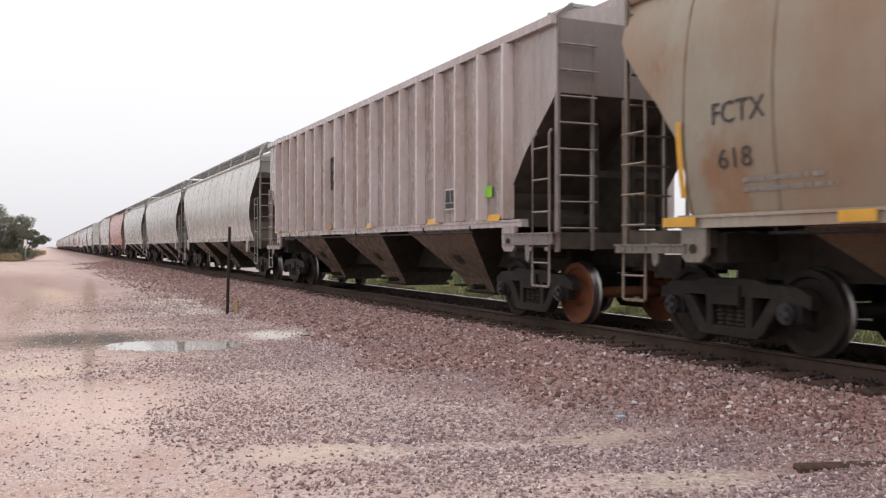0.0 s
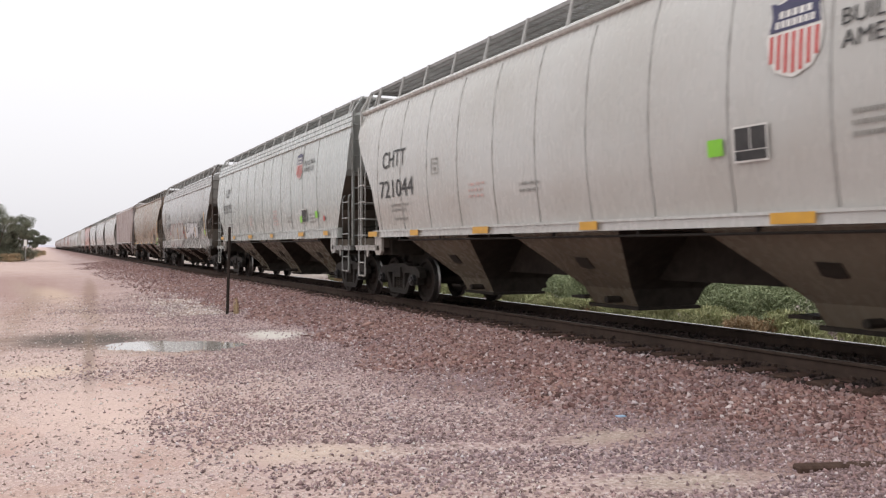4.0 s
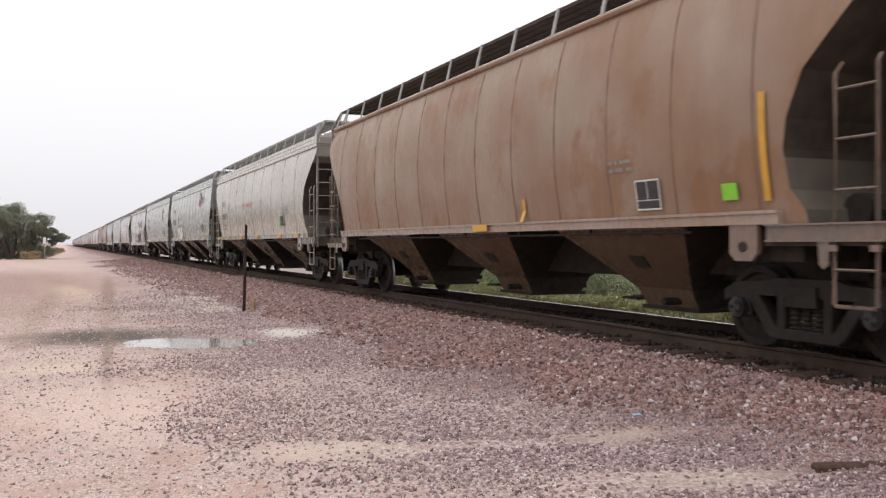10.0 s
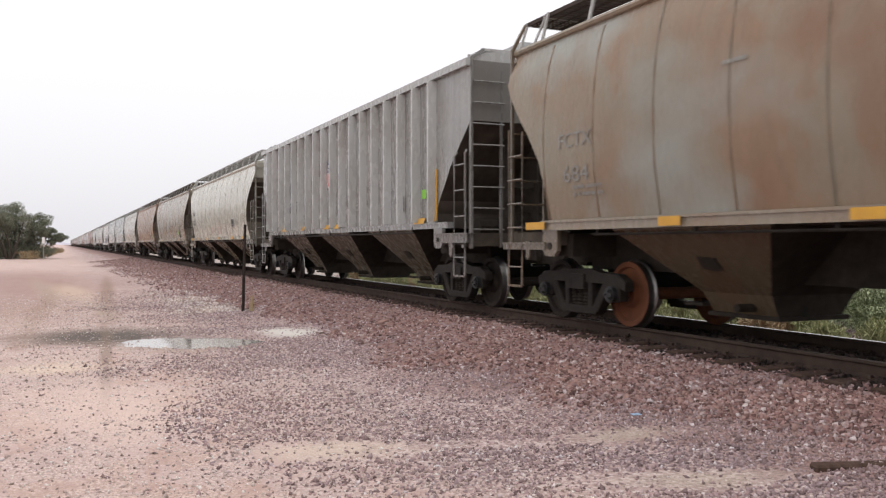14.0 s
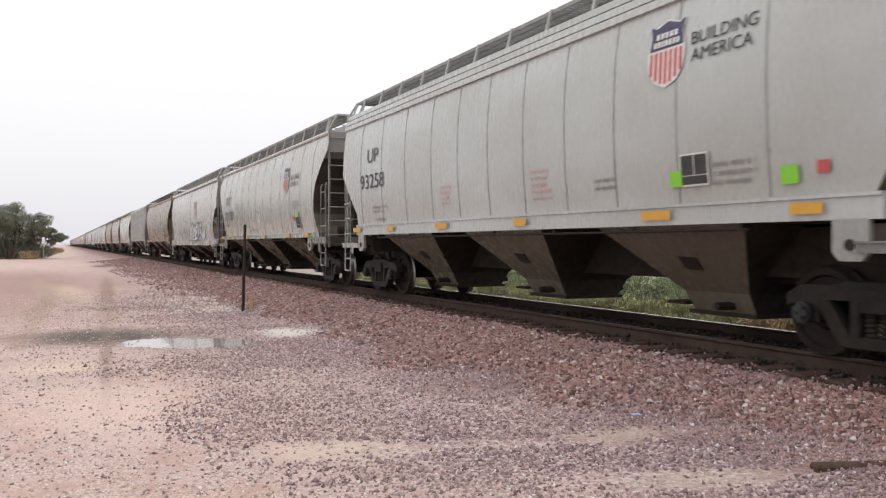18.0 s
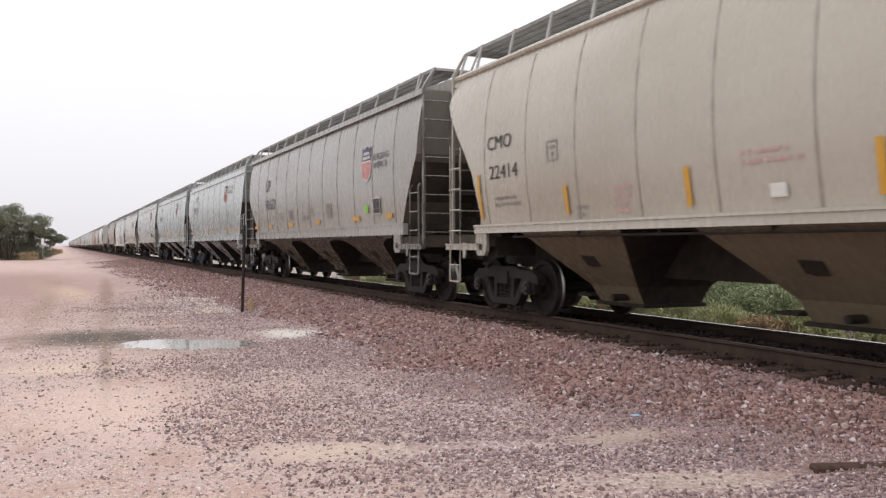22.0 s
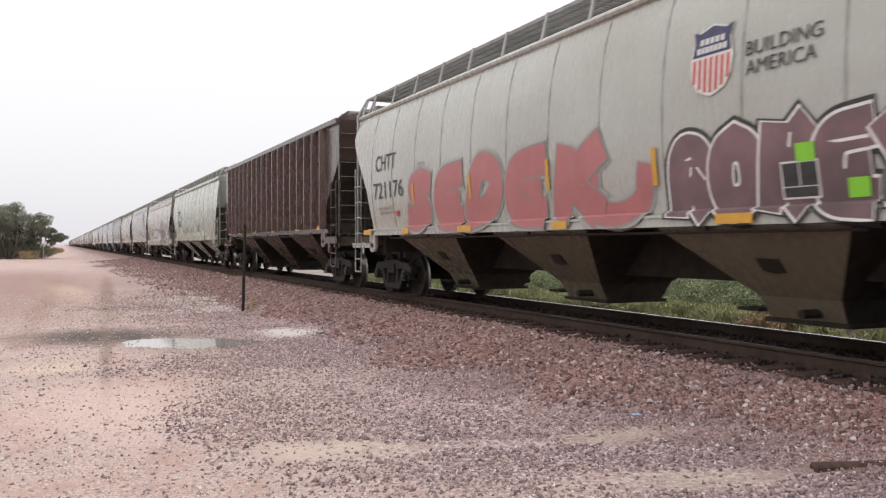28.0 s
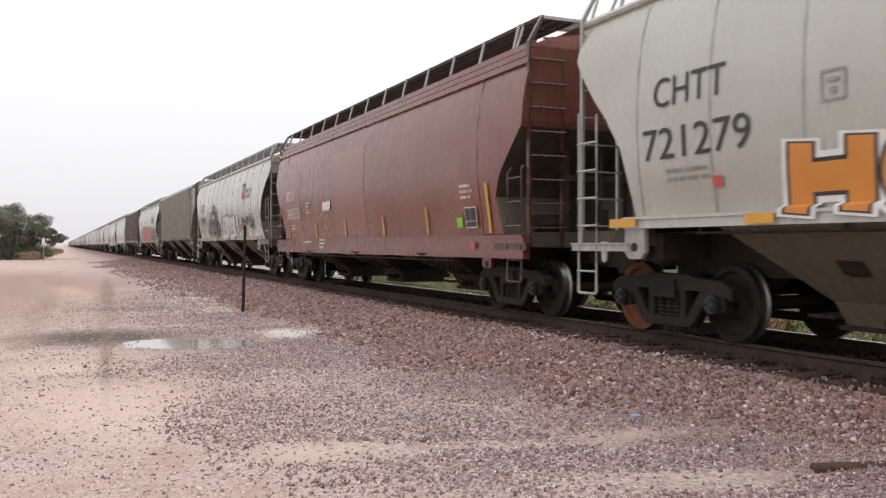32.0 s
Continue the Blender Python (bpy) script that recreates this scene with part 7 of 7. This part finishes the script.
stones("ballast", pts, sz, 9, STONE, "crushed stone ballast farther down the track")
# near-black stones stand in for the shaded bed below the cars
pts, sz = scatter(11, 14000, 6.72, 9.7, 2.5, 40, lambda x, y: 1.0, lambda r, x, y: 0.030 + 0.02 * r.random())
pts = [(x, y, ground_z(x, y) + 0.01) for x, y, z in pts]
stones("ballast", pts, sz, 3, SHADESTONE, "oil-darkened stone between the ties")
pts, sz = scatter(21, 52000, -3.8, 3.2, 4.5, 34, lambda x, y: min(0.8, (34 - y) / 12) * min(1.0, bare(x, y) + 0.55), lambda r, x, y: 0.005 + 0.017 * r.random() ** 2.4)
more, msz = scatter(23, 9000, 2.3, 4.9, 21.5, 33, lambda x, y: max(0.0, 1 - abs(x - 3.7) / 1.4) * min(1.0, (34 - y) / 6) * (0.5 + noise.noise(Vector((x, y * 0.5, 2)))), lambda r, x, y: 0.022 + 0.022 * r.random())
pts, sz = pts + more, sz + msz
stones("pebbles", pts, sz, 4, PALESTONE, "small pebbles strewn over pinkish sand", "pebbles")
pts, sz = scatter(31, 7000, 9.8, 14.0, 5, 45, lambda x, y: 0.9, lambda r, x, y: 0.02 + 0.03 * r.random())
stones("gravel", pts, sz, 5, GREYSTONE, "loose grey gravel beyond the track")


# ---- track ----
def rail_mesh(head):
    def build(bm):
        prof = [(-0.07, -0.175), (0.07, -0.175), (0.07, -0.160), (0.012, -0.135), (0.010, -0.045), (0.036, -0.032), (0.036, -0.006), (0.028, 0.0), (-0.028, 0.0), (-0.036, -0.006), (-0.036, -0.032), (-0.010, -0.045), (-0.012, -0.135), (-0.07, -0.160)]
        a = [bm.verts.new((x, -250, z)) for x, z in prof]
        b = [bm.verts.new((x, 1500, z)) for x, z in prof]
        for i in range(len(prof)):
            j = (i + 1) % len(prof)
            f = bm.faces.new((a[i], b[i], b[j], a[j]))
            f.material_index = 1 if i == 7 else 0
        bm.faces.new(a)
        bm.faces.new(b[::-1])
    me = shared(("rail", head.name), build)
    me.materials.append(RAILSIDE)
    me.materials.append(head)
    return me


# near rail gets the darkened head for the train's shade, far rail bare steel
for s in (-1, 1):
    o = tagged(new("rail", rail_mesh(DULL if s < 0 else SHINE)), "rusty steel rail with a dull worn top" if s < 0 else "rusty steel rail with a polished top", "rail", "track rails", "structure")
    o.location = (TRACK + s * 0.755, 0, RAIL)


def tie_build(bm):
    box(bm, -1.3, 1.3, -0.115, 0.115, -0.17, 0.0)


tie_me = shared(("railway_tie",), tie_build, TIE, bevel=0.012)
bed = new("track_ties")
tagged(bed, "dark creosoted timber ties in ballast", "railway ties", kind="structure")
tie_rnd = random.Random(5)
for i in range(110):
    y = -2 + i * 0.50
    o = part("tie", tie_me, bed)
    o.matrix_basis = pose(TRACK + tie_rnd.uniform(-0.05, 0.05), y + tie_rnd.uniform(-0.03, 0.03), RAIL - 0.158, 0, 0, tie_rnd.uniform(-1, 1))


def spike_build(bm):
    box(bm, -0.17, 0.17, -0.09, 0.09, 0, 0.016)
    for x in (-0.1, 0.1):
        box(bm, x - 0.02, x + 0.02, -0.02, 0.02, 0.016, 0.05)


plate_me = shared(("tie_plate",), spike_build, RAILSIDE)
for i in range(60):
    o = part("tie_plate", plate_me, bed)
    o.location = (TRACK - 0.755, -2 + i * 0.50, RAIL - 0.175)


# ---- plants ----
def leaf_mass(name, blobs, count, leaf, seed, mat, up=0.0, slim=0.45):
    """Leaves, each a small folded blade, strewn through the volumes (x, y, z, rx, ry, rz) of blobs."""
    rng = np.random.default_rng(seed)
    B = np.array(blobs, float)
    vol = B[:, 3] * B[:, 4] * B[:, 5]
    pick = B[rng.choice(len(B), count, p=vol / vol.sum())]
    d = rng.normal(size=(count, 3))
    d /= np.linalg.norm(d, axis=1)[:, None]
    c = pick[:, :3] + d * rng.random((count, 1)) ** 0.45 * pick[:, 3:6]
    u, w = rng.normal(size=(2, count, 3))
    u[:, 2] += up
    u /= np.linalg.norm(u, axis=1)[:, None]
    w -= u * (u * w).sum(axis=1)[:, None]
    w /= np.linalg.norm(w, axis=1)[:, None]
    q = leaf * rng.uniform(0.6, 1.5, (count, 1))
    nrm = np.cross(u, w) * q * 0.25
    V = np.stack([c - u * q, c + w * q * slim + nrm, c + u * q, c - w * q * slim + nrm], 1).reshape(-1, 3)
    F = [(4 * i + k, 4 * i + k + 1, 4 * i + k + 2) if k == 0 else (4 * i, 4 * i + 2, 4 * i + 3) for i in range(count) for k in (0, 1)]
    me = bpy.data.meshes.new(name)
    me.from_pydata(V.tolist(), [], F)
    me.materials.append(mat)
    return me


def bush(x, y, r, tall, seed, mat=WEED, label="low green roadside bush", category="bush", leaf=0.04, n=2200, up=0.0, slim=0.4):
    rnd = random.Random(seed)
    ob = new("bush")
    tagged(ob, label, category, "bushes beyond the track")
    ob.location = (x, y, ground_z(x, y))
    bm = bmesh.new()
    for i in range(9):
        a = rnd.uniform(0, 6.28)
        q = (r * 0.7 * math.cos(a), r * 0.7 * math.sin(a), tall * rnd.uniform(0.5, 0.9))
        bar(bm, (0.05 * math.cos(a), 0.05 * math.sin(a), -0.05), q, 0.012, 5)
    me = finish(bm, "stem")
    me.materials.append(mat)
    tagged(part("stem", me, ob), kind="stuff")
    blobs = []
    for i in range(9):
        a, d = rnd.uniform(0, 6.28), rnd.uniform(0.1, 0.75) * r
        hh = tall * rnd.uniform(0.3, 0.8)
        blobs.append((d * math.cos(a), d * math.sin(a), hh, r * rnd.uniform(0.25, 0.45), r * rnd.uniform(0.25, 0.45), tall * rnd.uniform(0.16, 0.28)))
    blobs.append((0, 0, tall * 0.25, r * 0.8, r * 0.8, tall * 0.28))
    part("leaves", leaf_mass("leaves", blobs, n, leaf, seed, mat, up, slim), ob)
    return ob


def tree(x, y, tall, spread, seed):
    rnd = random.Random(seed)
    ob = new("mesquite_tree")
    tagged(ob, "dark green bushy mesquite tree on the sand", "tree", "trees far down the track")
    ob.location = (x, y, ground_z(x, y))
    bm = bmesh.new()
    tips = []
    for i in range(6):
        a = i * 1.05 + rnd.uniform(-0.3, 0.3)
        p, r = Vector((0.12 * math.cos(a), 0.12 * math.sin(a), -0.1)), 0.16
        d = Vector((math.cos(a) * 0.55, math.sin(a) * 0.55, 1)).normalized()
        for k in range(5):
            q = p + d * tall * 0.19
            taper(bm, p, q, r, r * 0.68)
            if k > 1:
                for s in (-1, 1):
                    side = (d + Vector((rnd.uniform(-1, 1), rnd.uniform(-1, 1), rnd.uniform(-0.1, 0.5)))).normalized()
                    e = q + side * tall * 0.2
                    taper(bm, q, e, r * 0.5, r * 0.15)
                    tips.append(e)
            p, r = q, r * 0.68
            d = (d + Vector((rnd.uniform(-0.4, 0.4), rnd.uniform(-0.4, 0.4), rnd.uniform(-0.1, 0.2)))).normalized()
        tips.append(p)
    me = finish(bm, "trunk")
    me.materials.append(BARK)
    part("trunk", me, ob)
    blobs = [(t.x * spread, t.y * spread, t.z, tall * rnd.uniform(0.09, 0.17), tall * rnd.uniform(0.09, 0.17), tall * rnd.uniform(0.06, 0.12)) for t in tips]
    part("crown", leaf_mass("crown", blobs, 15000, 0.085, seed, LEAF, 0.0, 0.3), ob)
    return ob


def taper(bm, a, b, r0, r1):
    m = (b - a).to_track_quat("Z", "Y").to_matrix()
    rings = [[bm.verts.new(p + m @ Vector((r * math.cos(t), r * math.sin(t), 0))) for t in (1.0472 * i for i in range(6))] for p, r in ((a, r0), (b, r1))]
    for i in range(6):
        bm.faces.new((rings[0][i], rings[0][(i + 1) % 6], rings[1][(i + 1) % 6], rings[1][i]))


# weeds on the far side of the track
weed_rnd = random.Random(11)
for i in range(46):
    y = 5 + i * 0.8 + weed_rnd.uniform(-0.4, 0.4)
    bush(12.3 + weed_rnd.uniform(-0.2, 0.5) + 0.02 * y, y, weed_rnd.uniform(0.4, 0.7), weed_rnd.uniform(0.25, 0.5), 500 + i, GRASS if weed_rnd.random() < 0.85 else DRY, "low pale grass beyond the track", "grass", 0.07, 1500, 1.6, 0.12)
for i in range(44):
    y = 5 + i * 0.95 + weed_rnd.uniform(-0.4, 0.4)
    bush(13.6 + weed_rnd.uniform(-0.3, 1.2) + 0.02 * y, y, weed_rnd.uniform(0.8, 1.3), weed_rnd.uniform(0.7, 1.3), 100 + i, WEED, leaf=0.045, n=3200, slim=0.3)
bush(12.6, 8.3, 0.7, 0.75, 470, DRY, "rust-brown dry weed beyond the track", "weed", 0.05, 2200, 0.8, 0.2)
for i in range(26):
    bush(16.5 + weed_rnd.uniform(0, 5), 5 + i * 2.4, 1.8, weed_rnd.uniform(1.3, 1.9), 200 + i, WEED, "tall green scrub beyond the track", leaf=0.08, n=3000, slim=0.3)
# trees far to the left of the track
for i, (x, y, tall, spread) in enumerate(((-7.4, 112, 6.6, 1.1), (-5.6, 110, 5.7, 1.1), (-3.9, 113, 4.6, 1.1), (-2.5, 115, 3.4, 1.0), (-12, 115, 6.4, 1.2), (-16, 112, 6.4, 1.2))):
    tree(x, y, tall, spread, 40 + i)
for i in range(13):
    bush(-14.5 + i * 0.98, 107.5 + i * 0.5, 2.5, 4.6 - 0.13 * i, 300 + i, LEAF, "dark green scrub under the trees", leaf=0.09, n=4200, slim=0.35)
for i in range(9):
    bush(-3.4 + i * 0.38 + weed_rnd.uniform(-0.8, 0.6), 108 + i * 13, 1.6, 1.0, 340 + i, DRY, "dry yellow roadside grass clump", "dry grass", 0.12, 900, 1.2, 0.15)
# hazy hills at the horizon
hill_x = [-900 + 40 * i for i in range(30)]
me = bpy.data.meshes.new("far_hills")
me.from_pydata([(x, 3200 + z * 6, z) for x in hill_x for z in (-30, (9 + 13 * noise.noise(Vector((x * 0.006, 4, 1)))) * (1 if x < 200 else 0.3))], [], [(2 * i, 2 * i + 2, 2 * i + 3, 2 * i + 1) for i in range(len(hill_x) - 1)])
me.materials.append(plain("hazy_lilac_distance", (0.42, 0.39, 0.45), (0.48, 0.45, 0.50), 0.01, 1.0))
tagged(new("backdrop", me), "low lilac hills in the haze", "hills", kind="structure")

# ---- small things ----
bm = bmesh.new()
bmesh.ops.create_cone(bm, cap_ends=True, segments=8, radius1=0.040, radius2=0.034, depth=2.25)
bmesh.ops.translate(bm, verts=bm.verts, vec=(0, 0, 1.02))
me = finish(bm, "post")
me.materials.append(POSTWOOD)
post = tagged(new("marker_post"), "dark weathered wooden post leaning in the gravel", "post")
part("post", me, post)
post.matrix_basis = pose(4.08, 21.4, 0.05, 0, 1.5, 0)
bush(4.25, 21.2, 0.07, 0.45, 401, DRY, "thin yellow-green weed beside the post", "weed", 0.035, 70)

rock_pts = [(5.5, 15.2, 0.27)]
rock = stones("rock", rock_pts, [0.17], 77, STONE, "pale pink rock lying on the ballast", "rock")
del rock["kind"]
bm = bmesh.new()
box(bm, -0.70, 0.70, -0.06, 0.06, -0.05, 0.018)
me = finish(bm, "old_tie", bevel=0.015)
me.materials.append(TIE)
old = tagged(new("old_tie_plank", me), "broken dark timber half sunk in gravel", "timber")
old.matrix_basis = pose(5.44, 4.16, 0.168, 0, -1.5, -24)

# white sign before the scrub
sign = tagged(new("marker_sign"), "small white sign on a post before the scrub", "sign")
sign.location = (-1.9, 104.7, ground_z(-1.9, 104.7))
bm = bmesh.new()
bar(bm, (0, 0, -0.1), (0, 0, 2.5), 0.04, 8)
me = finish(bm, "sign_post")
me.materials.append(GALV)
part("post", me, sign)
bm = bmesh.new()
box(bm, -0.15, 0.15, -0.06, -0.045, 1.78, 2.48)
me = finish(bm, "sign_plate", bevel=0.004)
me.materials.append(WHITE)
part("plate", me, sign, "white plate")

# puddle in the damp hollow
m, n, l, b = material("muddy_water", 0.06)
b.inputs["Base Color"].default_value = (0.30, 0.27, 0.25, 1)
b.inputs["Specular IOR Level"].default_value = 1.0
PUDDLE = m
bm = bmesh.new()
ring = []
for i in range(40):
    a = 2 * math.pi * i / 40
    ring.append(bm.verts.new((1.5 * math.cos(a), 1.05 * math.sin(a), 0)))
bm.faces.new(ring)
me = finish(bm, "puddle")
me.materials.append(PUDDLE)
puddle = tagged(new("puddle", me), "shallow muddy puddle that mirrors the pale sky", "puddle", kind="structure")
puddle.matrix_basis = pose(2.2, 15.45, -0.024, 0, 0, -24)

# blue scrap by the ballast
bm = bmesh.new()
box(bm, -0.06, 0.06, -0.025, 0.025, 0, 0.01)
me = finish(bm, "scrap", bevel=0.004)
m, n, l, b = material("faded_blue_plastic", 0.5)
b.inputs["Base Color"].default_value = (0.25, 0.36, 0.5, 1)
me.materials.append(m)
tagged(new("plastic_scrap", me), "faded blue plastic scrap in the gravel", "litter").matrix_basis = pose(4.75, 6.4, 0.16, 8, 5, 20)

motions()
